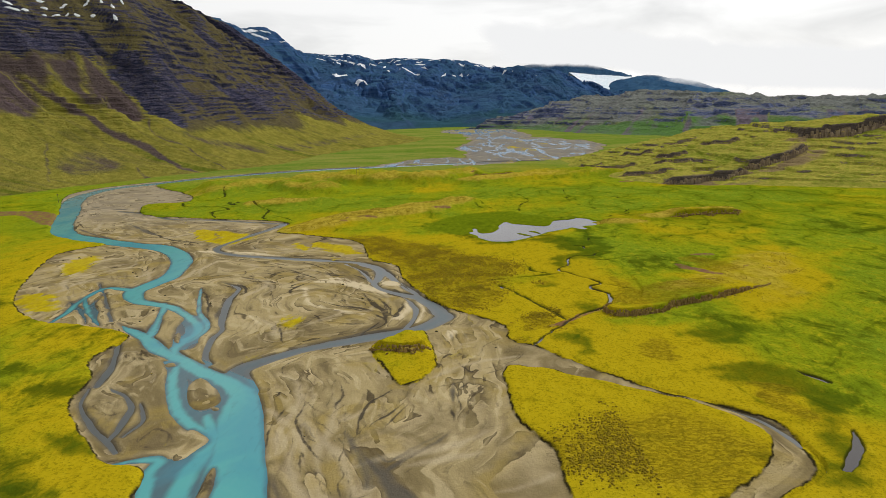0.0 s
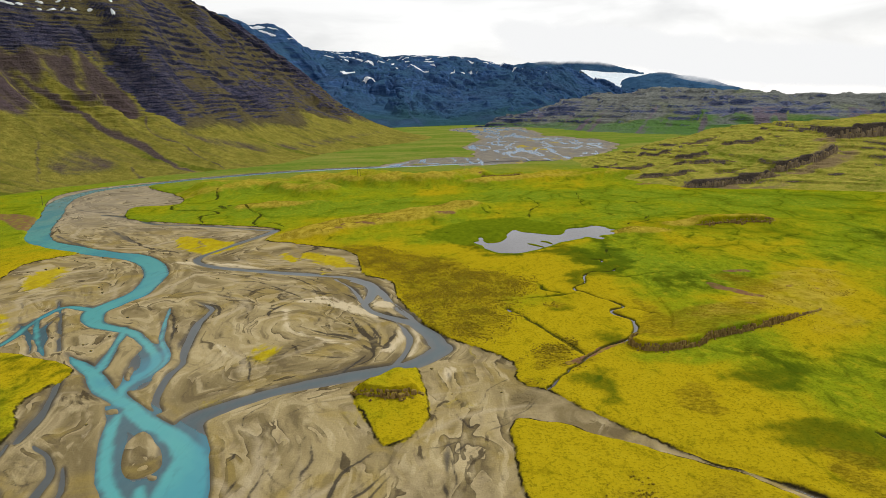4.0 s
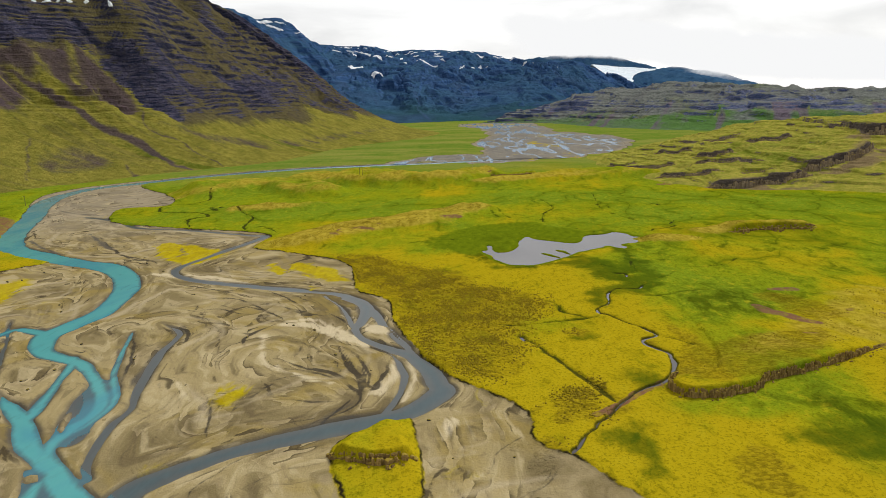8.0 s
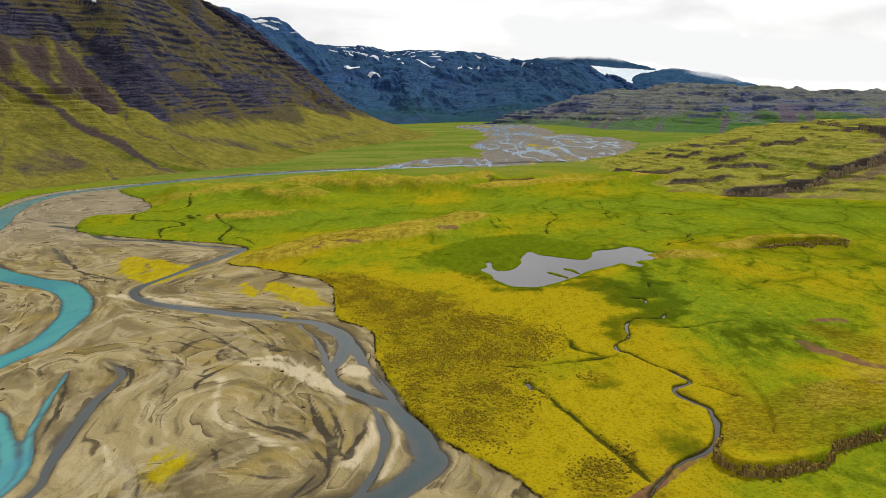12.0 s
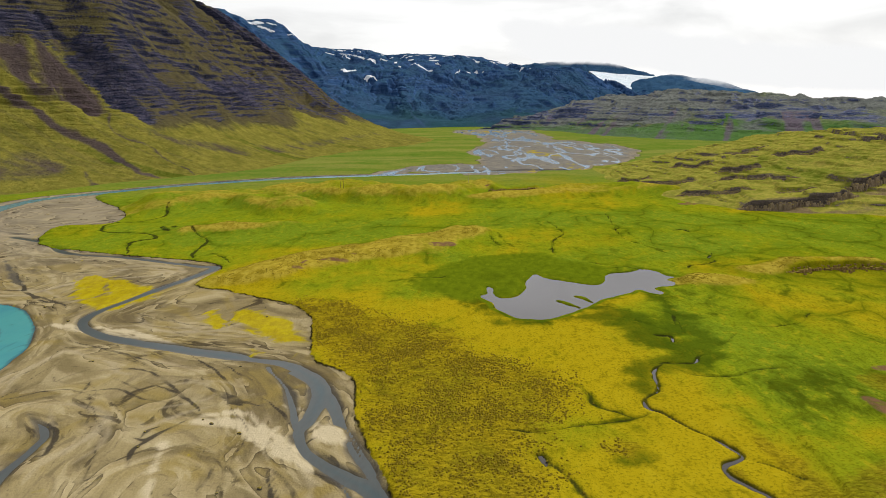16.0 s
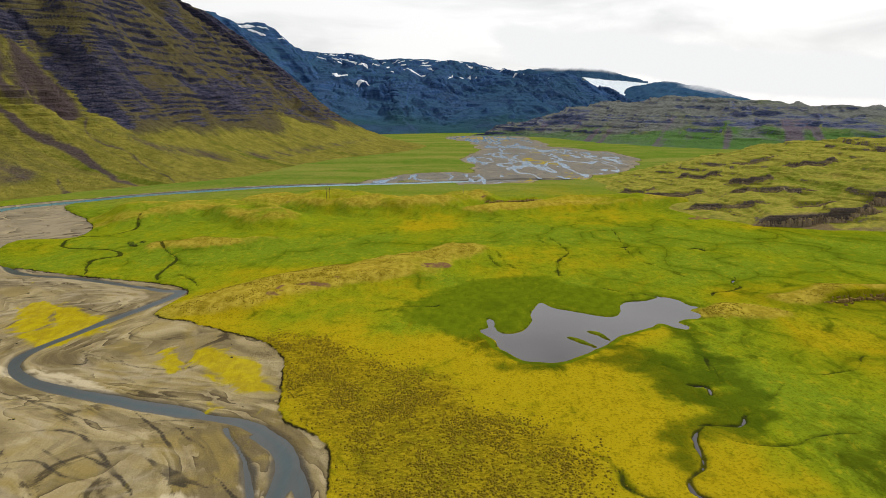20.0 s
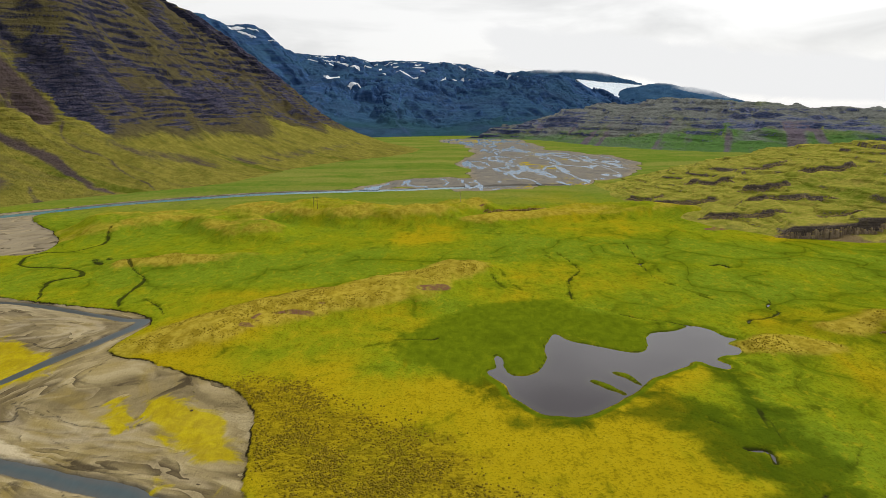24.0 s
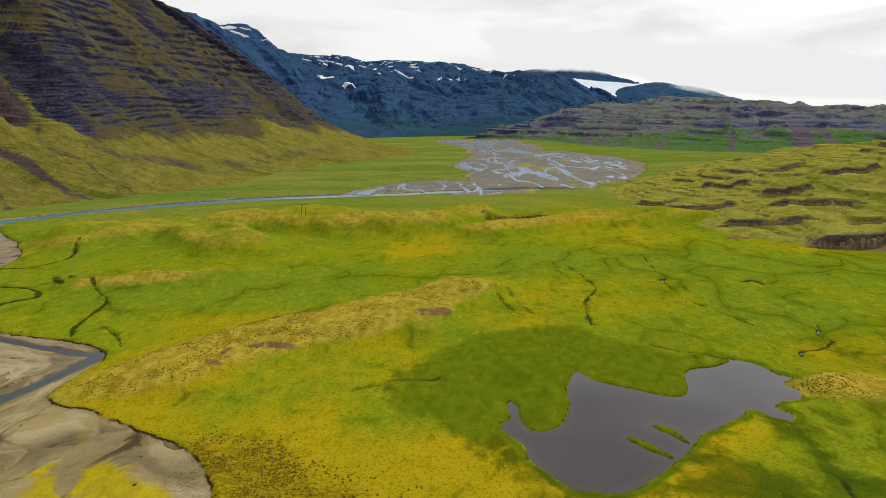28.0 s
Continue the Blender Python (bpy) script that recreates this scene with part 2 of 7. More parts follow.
def ground_material():
    m = Nodes("valley_floor")
    p = m.place()
    x, y, z = m.split(p)
    half = lambda v, k: m.math("MULTIPLY", m.math("SUBTRACT", v, 0.5), k)
    edge = half(m.noise(p, 3.0, 4, 0.6), 1.8)
    turf, mid, small, fine = turf_colour(m, p, m.attr("green"))
    # thin wet veins in the green parts
    bent = m.t.nodes.new("ShaderNodeVectorMath")
    m.link(p, bent.inputs[0])
    wobble = m.t.nodes.new("ShaderNodeTexNoise")
    m.link(p, wobble.inputs["Vector"])
    wobble.inputs["Scale"].default_value, wobble.inputs["Detail"].default_value = 0.022, 1.5
    stretch_ = m.t.nodes.new("ShaderNodeVectorMath")
    stretch_.operation = "SCALE"
    m.link(wobble.outputs["Color"], stretch_.inputs[0])
    stretch_.inputs["Scale"].default_value = 60
    m.link(stretch_.outputs[0], bent.inputs[1])
    warped = bent.outputs[0]
    vein = m.cells(m.scaled(warped, (1, 0.6, 0)), 46, "DISTANCE_TO_EDGE")
    wet_part = m.step(m.math("ADD", m.attr("vein"), half(m.noise(p, 34, 4, 0.6), 2.6)), 0.40, 0.95)
    halo = m.math("MULTIPLY", m.step(m.math("ADD", vein, half(m.noise(p, 6, 4, 0.6), 0.14)), 0.15, 0.02), wet_part)
    vein = m.math("MULTIPLY", m.step(m.math("ADD", vein, half(m.noise(p, 4, 5, 0.7), 0.045)), 0.024, 0.004), m.step(m.math("ADD", m.attr("vein"), half(m.noise(p, 34, 4, 0.6), 2.6)), 0.45, 0.95))
    turf = m.mix(m.math("MULTIPLY", halo, 0.38), turf, (0.078, 0.122, 0.003))
    turf = m.mix(m.math("MULTIPLY", vein, 0.42), turf, (0.038, 0.058, 0.003))
    marsh = m.step(m.math("ADD", m.attr("marsh"), m.math("ADD", half(mid, 2.8), half(small, 1.1))), 0.20, 1.0)
    turf = m.mix(m.math("MULTIPLY", marsh, 0.85), turf, m.mix(m.step(small, 0.35, 0.65), (0.028, 0.050, 0.003), (0.066, 0.086, 0.004)))
    # smooth wet flats by the pond, and the darkest bog along the brooks
    turf = m.mix(m.step(m.math("ADD", m.attr("flat"), half(small, 0.4)), 0.25, 0.75), turf, m.mix(m.step(m.attr("flat"), 0.7, 1.1), m.mix(m.step(small, 0.3, 0.7), (0.135, 0.180, 0.006), (0.092, 0.130, 0.005)), (0.070, 0.100, 0.004)))
    turf = m.mix(m.math("MULTIPLY", m.step(m.math("ADD", m.attr("bog"), m.math("ADD", half(mid, 0.9), half(small, 0.8))), 0.28, 1.1), 0.80), turf, m.mix(m.step(small, 0.35, 0.65), (0.026, 0.054, 0.003), (0.060, 0.094, 0.005)))
    # flats far up the valley: green and tan streaks, greyed for distance haze
    reach = m.noise(m.scaled(p, (0.40, 1, 1)), 90, 6, 0.55, 1.2)
    turf = m.mix(m.math("MULTIPLY", m.attr("hazed_flats"), 0.85), turf, m.mix(m.step(reach, 0.36, 0.70), m.mix(m.step(mid, 0.35, 0.65), (0.085, 0.170, 0.020), (0.150, 0.205, 0.030)), m.mix(m.step(small, 0.35, 0.65), (0.262, 0.250, 0.064), (0.190, 0.215, 0.042))))
    dry = m.step(m.math("ADD", m.attr("dry"), half(mid, 1.2)), 0.30, 0.85)
    turf = m.mix(m.math("MULTIPLY", dry, 0.85), turf, m.mix(m.step(small, 0.38, 0.62), (0.480, 0.375, 0.048), (0.320, 0.242, 0.022)))
    # heath: dark tufts on yellow moss
    heath = m.step(m.math("ADD", m.attr("heath"), half(m.noise(p, 9, 4), 1.2)), 0.15, 0.8)
    tuft = m.noise(m.scaled(p, (0.75, 1.25, 1)), 1.25, 3, 0.6, 0.5)
    dots = m.math("MULTIPLY", m.math("MAXIMUM", heath, m.math("MULTIPLY", dry, 0.45)), m.step(m.math("ADD", tuft, m.math("MULTIPLY", heath, 0.05)), 0.555, 0.600))
    turf = m.mix(m.math("MULTIPLY", heath, 0.40), turf, m.mix(small, (0.330, 0.245, 0.014), (0.230, 0.165, 0.010)))
    patchy = m.math("MULTIPLY", heath, m.step(m.math("ADD", m.noise(m.scaled(p, (0.55, 1.3, 1)), 3.2, 5, 0.66, 0.6), half(mid, 0.3)), 0.50, 0.62))
    turf = m.mix(m.math("MULTIPLY", patchy, 0.34), turf, (0.120, 0.088, 0.008))
    turf = m.mix(m.math("MULTIPLY", dots, 0.32), turf, (0.072, 0.055, 0.004))
    turf = m.mix(m.math("MULTIPLY", m.step(m.attr("bare"), 0.35, 0.7), m.step(small, 0.25, 0.6)), turf, (0.190, 0.100, 0.056))
    # gravel plain: bars, silt and dark damp streaks that bend with the water
    flow = m.attr("flow")
    wx, wy, wz = m.split(warped)
    along = m.join(m.math("MULTIPLY", wx, 0.020), m.math("MULTIPLY", wy, 0.020), m.math("MULTIPLY", flow, 0.075))
    broad, streak = m.noise(along, 1.0, 3, 0.5, 0.6), m.noise(along, 0.42, 4, 0.50, 0.8)
    skein = m.noise(m.join(m.math("MULTIPLY", wx, 0.034), m.math("MULTIPLY", wy, 0.026), m.math("MULTIPLY", flow, 0.11)), 0.75, 5, 0.55, 1.2)
    grit = m.noise(p, 0.6, 4, 0.7)
    rough_ = half(m.noise(p, 3.4, 4, 0.55, 0.4), 1.0)
    rill = m.math("ADD", m.attr("rill"), rough_)
    g = m.mix(m.step(broad, 0.36, 0.62), (0.184, 0.146, 0.070), (0.345, 0.280, 0.138))
    g = m.mix(m.math("MULTIPLY", m.step(m.noise(p, 30, 4, 0.5, 1.2), 0.48, 0.64), 0.65), g, (0.290, 0.220, 0.062))
    g = m.mix(m.math("MULTIPLY", m.step(streak, 0.54, 0.66), 0.60), g, (0.470, 0.395, 0.225))
    g = m.mix(m.math("MULTIPLY", m.step(streak, 0.47, 0.37), 0.48), g, (0.118, 0.092, 0.050))
    g = m.mix(m.math("MULTIPLY", m.step(y, 470, 640), 0.65), g, m.mix(broad, (0.205, 0.178, 0.132), (0.330, 0.290, 0.228)))
    # old flood lobes: each with a dark lip that fades up its back, and a pale crown
    lobe = m.noise(m.join(m.math("MULTIPLY", wx, 0.020), m.math("MULTIPLY", wy, 0.015), m.math("MULTIPLY", flow, 0.060)), 0.95, 3, 0.5, 0.6)
    lobe = m.math("FRACT", m.math("ADD", m.math("MULTIPLY", lobe, 6.0), half(m.noise(p, 9, 4, 0.50), 0.50)))
    where = m.noise(p, 26, 4, 0.6, 0.8)
    g = m.mix(m.math("MULTIPLY", m.math("MULTIPLY", m.step(lobe, 0.45, 1.0), m.step(where, 0.40, 0.60)), 0.50), g, (0.500, 0.415, 0.240))
    g = m.mix(m.math("MULTIPLY", m.math("MULTIPLY", m.step(lobe, 0.40, 0.0), m.step(where, 0.45, 0.64)), 0.62), g, (0.082, 0.063, 0.036))
    g = m.mix(m.math("MULTIPLY", m.math("MULTIPLY", m.step(lobe, 0.12, 0.02), m.step(where, 0.50, 0.62)), 0.45), g, (0.040, 0.032, 0.022))
    smear = m.math("MULTIPLY", m.step(m.math("ADD", skein, half(m.noise(p, 3.5, 5, 0.65), 0.10)), 0.575, 0.650), m.step(m.noise(along, 0.9, 3, 0.5, 0.4), 0.46, 0.60))
    g = m.mix(m.math("MULTIPLY", smear, 0.85), g, (0.056, 0.044, 0.026))
    g = m.mix(m.math("MULTIPLY", m.step(grit, 0.48, 0.75), 0.12), g, (0.130, 0.108, 0.080))
    pale = m.step(m.math("ADD", m.attr("pale"), half(m.noise(along, 0.30, 4, 0.55, 0.6), 2.4)), 0.35, 1.0)
    g = m.mix(m.math("MULTIPLY", pale, 0.9), g, (0.570, 0.490, 0.320))
    levee = m.step(m.math("ADD", m.attr("levee"), half(m.noise(p, 7, 4, 0.6), 3.0)), 1.2, -1.6)
    g = m.mix(m.math("MULTIPLY", levee, 0.55), g, (0.440, 0.375, 0.245))
    g = m.mix(m.math("MULTIPLY", m.math("MULTIPLY", m.step(rill, 1.3, 0.0), m.step(m.noise(p, 24, 3), 0.40, 0.62)), 0.30), g, (0.115, 0.090, 0.052))
    g = m.mix(m.math("MULTIPLY", m.math("MULTIPLY", m.step(rill, 0.45, -0.15), m.step(m.noise(p, 17, 3), 0.34, 0.50)), 0.90), g, m.mix(broad, (0.034, 0.030, 0.024), (0.070, 0.060, 0.044)))
    g = m.mix(m.math("MULTIPLY", m.attr("silt"), 0.55), g, m.mix(streak, (0.105, 0.128, 0.160), (0.190, 0.190, 0.186)))
    wet_edge = m.math("ADD", flow, half(m.noise(along, 0.4, 4, 0.5, 0.5), 5.0))
    wet = m.step(wet_edge, 1.7, -0.5)
    g = m.mix(m.math("MULTIPLY", wet, 0.85), g, m.mix(streak, (0.052, 0.052, 0.050), (0.088, 0.078, 0.062)))
    mossy = m.step(m.math("ADD", m.attr("moss"), half(m.noise(m.scaled(warped, (1, 0.7, 1)), 14, 5, 0.55, 1.0), 2.0)), 0.30, 0.62)
    g = m.mix(m.math("MULTIPLY", mossy, 0.92), g, m.mix(m.step(small, 0.35, 0.65), (0.450, 0.370, 0.004), (0.330, 0.255, 0.006)))
    rim = m.math("ADD", m.attr("gravel"), edge)
    c = m.mix(m.step(rim, 0.25, -0.25), turf, g)
    c = m.mix(m.math("MULTIPLY", m.math("MULTIPLY", m.step(rim, 0.8, 0.1), m.step(rim, -0.6, 0.0)), m.math("SUBTRACT", m.step(m.noise(p, 9, 4, 0.6), 0.36, 0.54), m.attr("silt"), None, True)), c, (0.026, 0.022, 0.010))
    ditch = m.step(m.math("ADD", m.attr("ditch"), half(m.noise(p, 3.0, 4, 0.65), 0.9)), 0.50, -0.1)
    c = m.mix(m.math("MULTIPLY", ditch, 0.85), c, (0.030, 0.036, 0.008))
    relief = m.math("ADD", m.math("MULTIPLY", small, 0.7), m.math("MULTIPLY", fine, 0.35))
    relief = m.math("ADD", relief, m.math("MULTIPLY", dots, 0.6))
    m.bump(relief, 0.8, 0.9)
    return m.done(c, 0.95, m.math("MULTIPLY", m.math("MULTIPLY", wet, m.step(rim, 0.25, -0.25)), 0.12))


def water_material(name, deep, shallow, d0, d1, rough=0.12, upstream=0.0, milk=0.25, streaks=0.5):
    m = Nodes(name)
    p = m.place()
    depth = m.attr("depth")
    wave = m.noise(m.scaled(p, (1, 0.35, 1)), 3.0, 5, 0.6, 1.5)
    f = m.step(m.math("ADD", depth, m.math("MULTIPLY", m.math("SUBTRACT", m.noise(m.scaled(p, (1, 0.45, 1)), 10.0, 5, 0.58, 1.4), 0.5), 3.0)), d0, d1)
    c = m.mix(f, shallow, deep)
    c = m.mix(m.math("MULTIPLY", wave, milk), c, m.mix(0.5, c, (0.25, 0.42, 0.42)))
    c = m.mix(m.math("MULTIPLY", m.step(m.noise(m.scaled(p, (1, 0.30, 1)), 5.0, 5, 0.62, 1.6), 0.52, 0.72), streaks), c, m.mix(0.55, c, shallow))
    # upstream less turquoise, with the grey of reflected sky mixed into the colour
    c = m.mix(m.math("MULTIPLY", m.step(m.split(p)[1], 440, 760), upstream), c, m.mix(m.step(wave, 0.35, 0.65), (0.080, 0.170, 0.210), (0.190, 0.245, 0.265)))
    # deeper, bluer reaches
    c = m.mix(m.math("MULTIPLY", m.step(m.noise(m.scaled(p, (1, 0.6, 1)), 34, 4, 0.5, 0.8), 0.44, 0.64), 0.75 * upstream), c, tuple(a * b for a, b in zip(deep, (0.55, 0.68, 0.95))))
    m.bump(m.noise(p, 1.2, 4, 0.6), 0.015, 0.4)
    return m.done(c, rough, 0.35)


def slope_material(name, turf, moor, rock, scree, lush, layer=7.0, size=1.0, bias=0.0, relief=1.0, speck=1.0, grade=1.0):
    """Layered basalt slope. turf, rock: two colours each, light and dark; layer: thickness of the beds; size: of all patches; bias: more bare rock."""
    m = Nodes(name)
    p = m.place()
    x, y, z = m.split(p)
    nz = m.normal_z()
    half = lambda v, k: m.math("MULTIPLY", m.math("SUBTRACT", v, 0.5), k)
    mul = lambda v, k: m.math("MULTIPLY", v, k)
    add = lambda *v: m.math("ADD", v[0], v[1]) if len(v) == 2 else m.math("ADD", v[0], add(*v[1:]))
    dim = lambda c, k: tuple(k * v for v in c)
    n0, n1, n2, n3 = m.noise(p, 150 * size, 4, 0.55, 0.5), m.noise(p, 42 * size, 6, 0.62, 0.5), m.noise(p, 10 * size, 7, 0.68, 0.4), m.noise(p, 2.2 * size, 4, 0.7)
    # beds: long along the slope, thin up it
    bed = add(m.math("DIVIDE", z, layer), mul(n0, 2.2), mul(n1, 0.5))
    beds = m.noise(m.join(mul(x, 0.013 / size), mul(y, 0.013 / size), bed), 1.0, 4, 0.62, 0.25)
    thin = m.noise(m.join(mul(x, 0.05 / size), mul(y, 0.05 / size), m.math("MULTIPLY", bed, 3.1)), 1.0, 4, 0.6, 0.3)
    g = m.mix(m.step(n2, 0.30, 0.70), turf[0], turf[1])
    g = m.mix(mul(m.step(n1, 0.46, 0.66), 0.55), g, dim(turf[1], 0.75))
    g = m.mix(mul(m.step(n3, 0.5, 0.75), 0.35), g, dim(turf[1], 0.45))
    g = m.mix(mul(m.step(add(m.attr("lush"), half(n1, 0.5), half(n2, 0.5)), 0.25, 0.80), 0.85), g, m.mix(n2, lush, dim(lush, 0.6)))
    g = m.mix(mul(m.step(add(m.attr("moor"), half(n1, 0.6), half(n2, 0.5)), 0.15, 0.75), 0.85), g, m.mix(m.step(n2, 0.3, 0.7), moor, dim(moor, 0.55)))
    # rills and sheep tracks that run down the slope
    g = m.mix(mul(m.step(add(m.attr("streak"), half(n3, 0.4)), 0.35, 0.95), 0.45), g, m.mix(0.5, g, dim(scree, 0.5)))
    loose = m.mix(m.step(n3, 0.3, 0.7), scree, dim(scree, 0.6))
    loose = m.mix(mul(m.step(add(m.attr("streak"), half(n2, 0.5)), 0.3, 0.9), 0.5), loose, dim(scree, 1.35))
    g = m.mix(mul(m.step(add(m.attr("scree"), half(n2, 0.7), half(n1, 0.4)), 0.50 - 0.28 * grade, 0.50 + 0.28 * grade), 0.9), g, loose)
    r = m.mix(m.step(thin, 0.36, 0.64), rock[1], rock[0])
    r = m.mix(mul(m.step(n3, 0.46, 0.66), 0.75 * speck), r, dim(rock[1], 0.5))
    ribs = m.noise(m.scaled(p, (1, 1, 0.25)), 5 * size, 5, 0.65)
    r = m.mix(mul(m.step(ribs, 0.54, 0.66), 0.6 * speck), r, dim(rock[1], 0.45))
    r = m.mix(mul(m.step(n2, 0.52, 0.70), 0.35), r, moor)
    # steep faces darkened in the colour, as the shade below ledges
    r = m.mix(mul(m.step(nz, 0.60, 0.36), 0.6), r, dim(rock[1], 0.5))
    v = add(m.attr("rock"), half(beds, 1.3), half(thin, 0.9 / grade), half(n2, 0.6), half(n1, 2.0 * (grade - 1)), mul(m.math("SUBTRACT", 0.80, nz), 2.3 / grade))
    c = m.mix(m.step(v, 0.40 - 0.16 * grade - bias, 0.40 + 0.16 * grade - bias), g, r)
    m.bump(add(mul(n2, 0.7), mul(n3, 0.3), mul(beds, 0.9), mul(thin, 0.35), mul(ribs, 0.5)), 7.0 * size * relief, 0.9)
    return m.done(c, 0.95, 0.0)


def snow_material():
    m = Nodes("old_snow")
    n = m.noise(m.place(), 9, 5, 0.65)
    m.bump(n, 2.0, 0.5)
    return m.done(m.mix(m.step(n, 0.35, 0.7), (0.86, 0.89, 0.92), (0.66, 0.72, 0.78)), 0.7, 0.2)


def stone_material(name, a, b, dark, size):
    """Weathered basalt columns; each piece a little lighter or darker than the next."""
    m = Nodes(name)
    p = m.place()
    n, f = m.noise(m.scaled(p, (1, 1, 0.3)), size, 6, 0.65), m.noise(p, size * 0.25, 5, 0.7)
    rnd = m.t.nodes.new("ShaderNodeObjectInfo").outputs["Random"]
    c = m.mix(m.step(n, 0.35, 0.65), a, b)
    c = m.mix(m.math("MULTIPLY", rnd, 0.55), c, dark)
    c = m.mix(m.math("MULTIPLY", m.step(f, 0.5, 0.72), 0.6), c, tuple(0.4 * v for v in dark))
    c = m.mix(m.math("MULTIPLY", m.step(m.normal_z(), 0.55, 0.85), 0.75), c, (0.300, 0.230, 0.020))
    m.bump(m.math("ADD", n, m.math("MULTIPLY", f, 0.5)), size * 0.3, 0.9)
    return m.done(c, 0.92, 0.15)


def plain_material(name, a, b, size, rough=0.85, metal=0.0):
    m = Nodes(name)
    p = m.place()
    n = m.noise(m.scaled(p, (1, 1, 0.25)), size, 5, 0.65)
    m.bump(n, size * 0.1, 0.5)
    m.bsdf.inputs["Metallic"].default_value = metal
    return m.done(m.mix(m.step(n, 0.3, 0.7), a, b), rough, 0.25)


M_GROUND = ground_material()
M_RIVER = water_material("glacial_water", (0.056, 0.325, 0.325), (0.034, 0.086, 0.108), -0.6, 1.6, 0.25, 0.75)
M_SIDE = water_material("silty_side_water", (0.030, 0.052, 0.060), (0.060, 0.060, 0.056), 0.2, 3.4, 0.28)
M_POND = water_material("still_pond_water", (0.024, 0.016, 0.018), (0.036, 0.030, 0.024), 0.5, 4.0, 0.03, 0.0, 0.0)
M_POND.node_tree.nodes["Principled BSDF"].inputs["Specular IOR Level"].default_value = 0.7
M_BRAID = water_material("braided_water", (0.070, 0.200, 0.350), (0.070, 0.155, 0.250), 0.2, 4.0, 0.22)
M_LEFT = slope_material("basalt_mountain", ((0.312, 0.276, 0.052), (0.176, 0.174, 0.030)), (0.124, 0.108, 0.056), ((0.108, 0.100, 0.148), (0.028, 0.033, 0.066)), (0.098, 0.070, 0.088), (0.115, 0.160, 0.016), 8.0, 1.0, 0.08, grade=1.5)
M_HILL = slope_material("ledge_hill", ((0.420, 0.368, 0.074), (0.225, 0.250, 0.028)), (0.280, 0.235, 0.098), ((0.240, 0.196, 0.160), (0.110, 0.090, 0.084)), (0.260, 0.188, 0.110), (0.165, 0.240, 0.020), 3.0, 0.45, 0.16, 0.7)
# the blue of distance haze is mixed into these rock and turf colours
M_FAR = slope_material("hazed_basalt_ridge", ((0.046, 0.108, 0.186), (0.028, 0.074, 0.154)), (0.048, 0.098, 0.195), ((0.056, 0.118, 0.255), (0.024, 0.066, 0.172)), (0.060, 0.106, 0.215), (0.030, 0.088, 0.092), 30.0, 4.5, 0.0, 0.32, 0.15, 1.6)
# grey rock and moor, with pale blue haze put into their colours
M_PLATEAU = slope_material("hazed_grey_plateau", ((0.235, 0.262, 0.100), (0.120, 0.185, 0.072)), (0.245, 0.258, 0.262), ((0.190, 0.206, 0.320), (0.058, 0.090, 0.195)), (0.205, 0.165, 0.215), (0.110, 0.250, 0.062), 9.0, 1.0, 0.12, 1.4, 0.6)
M_SNOW = snow_material()
M_CRAG = stone_material("brown_basalt_columns", (0.225, 0.146, 0.046), (0.420, 0.290, 0.098), (0.090, 0.058, 0.022), 1.0)
M_CLIFF = stone_material("dark_basalt_cliff", (0.250, 0.192, 0.132), (0.410, 0.322, 0.212), (0.150, 0.116, 0.088), 4.0)
M_BOULDER = stone_material("river_boulder", (0.050, 0.046, 0.042), (0.090, 0.082, 0.072), (0.030, 0.028, 0.026), 0.6)
M_TUFT = plain_material("dark_heather", (0.165, 0.128, 0.012), (0.300, 0.225, 0.020), 1.6)
M_TUFT.node_tree.nodes["Principled BSDF"].inputs["Specular IOR Level"].default_value = 0.0
M_TIMBER = plain_material("weathered_pole_timber", (0.050, 0.038, 0.028), (0.110, 0.085, 0.060), 0.6)
M_PALE_TIMBER = plain_material("pale_pole_timber", (0.300, 0.250, 0.150), (0.400, 0.340, 0.210), 0.6)
M_PORCELAIN = plain_material("brown_insulator", (0.10, 0.05, 0.03), (0.14, 0.07, 0.04), 0.1, 0.3)
M_STEEL = plain_material("galvanised_steel", (0.30, 0.31, 0.32), (0.40, 0.41, 0.42), 0.2, 0.5, 0.8)

# ---- plan of the valley floor, metres ----
GRAVEL_EAST = [(-355, 889), (-356, 827), (-278, 730), (-259, 670), (-295, 662), (-275, 603), (-239, 577), (-182, 554), (-125, 530), (-124, 489),
               (-100, 474), (-72, 455), (-54, 433), (-44, 389), (-27, 369), (-22, 343), (-13, 315), (2, 285), (15, 272), (24, 260), (25, 243),
               (34, 236), (42, 223), (57, 203), (71, 189), (84, 180), (92, 169), (92, 154), (89, 144), (75, 134), (58, 115), (30, 90)]
GRAVEL_WEST = [(20, 95), (44, 120), (63, 135), (76, 146), (85, 158), (85, 169), (77, 182), (64, 193), (48, 204), (33, 214), (20, 216), (20, 193),
               (20, 181), (25, 165), (28, 158), (27, 142), (27, 121), (20, 60), (20, 0), (20, -1300), (-72, -1300), (-70, 0), (-70, 60), (-74, 126), (-76, 138.5), (-78, 145.6), (-78.5, 152.6), (-81.3, 157.4), (-91, 160.8), (-97, 165.6), (-105, 175.5), (-117.6, 190.7), (-123, 203.4), (-124.6, 218.2),
               (-133.3, 233.6), (-133.8, 244), (-131, 254.3), (-134, 266), (-157, 277), (-176, 284), (-194, 294), (-218, 324), (-233, 358),
               (-257, 432), (-240, 466), (-303, 508), (-366, 631), (-431, 767), (-416, 843)]
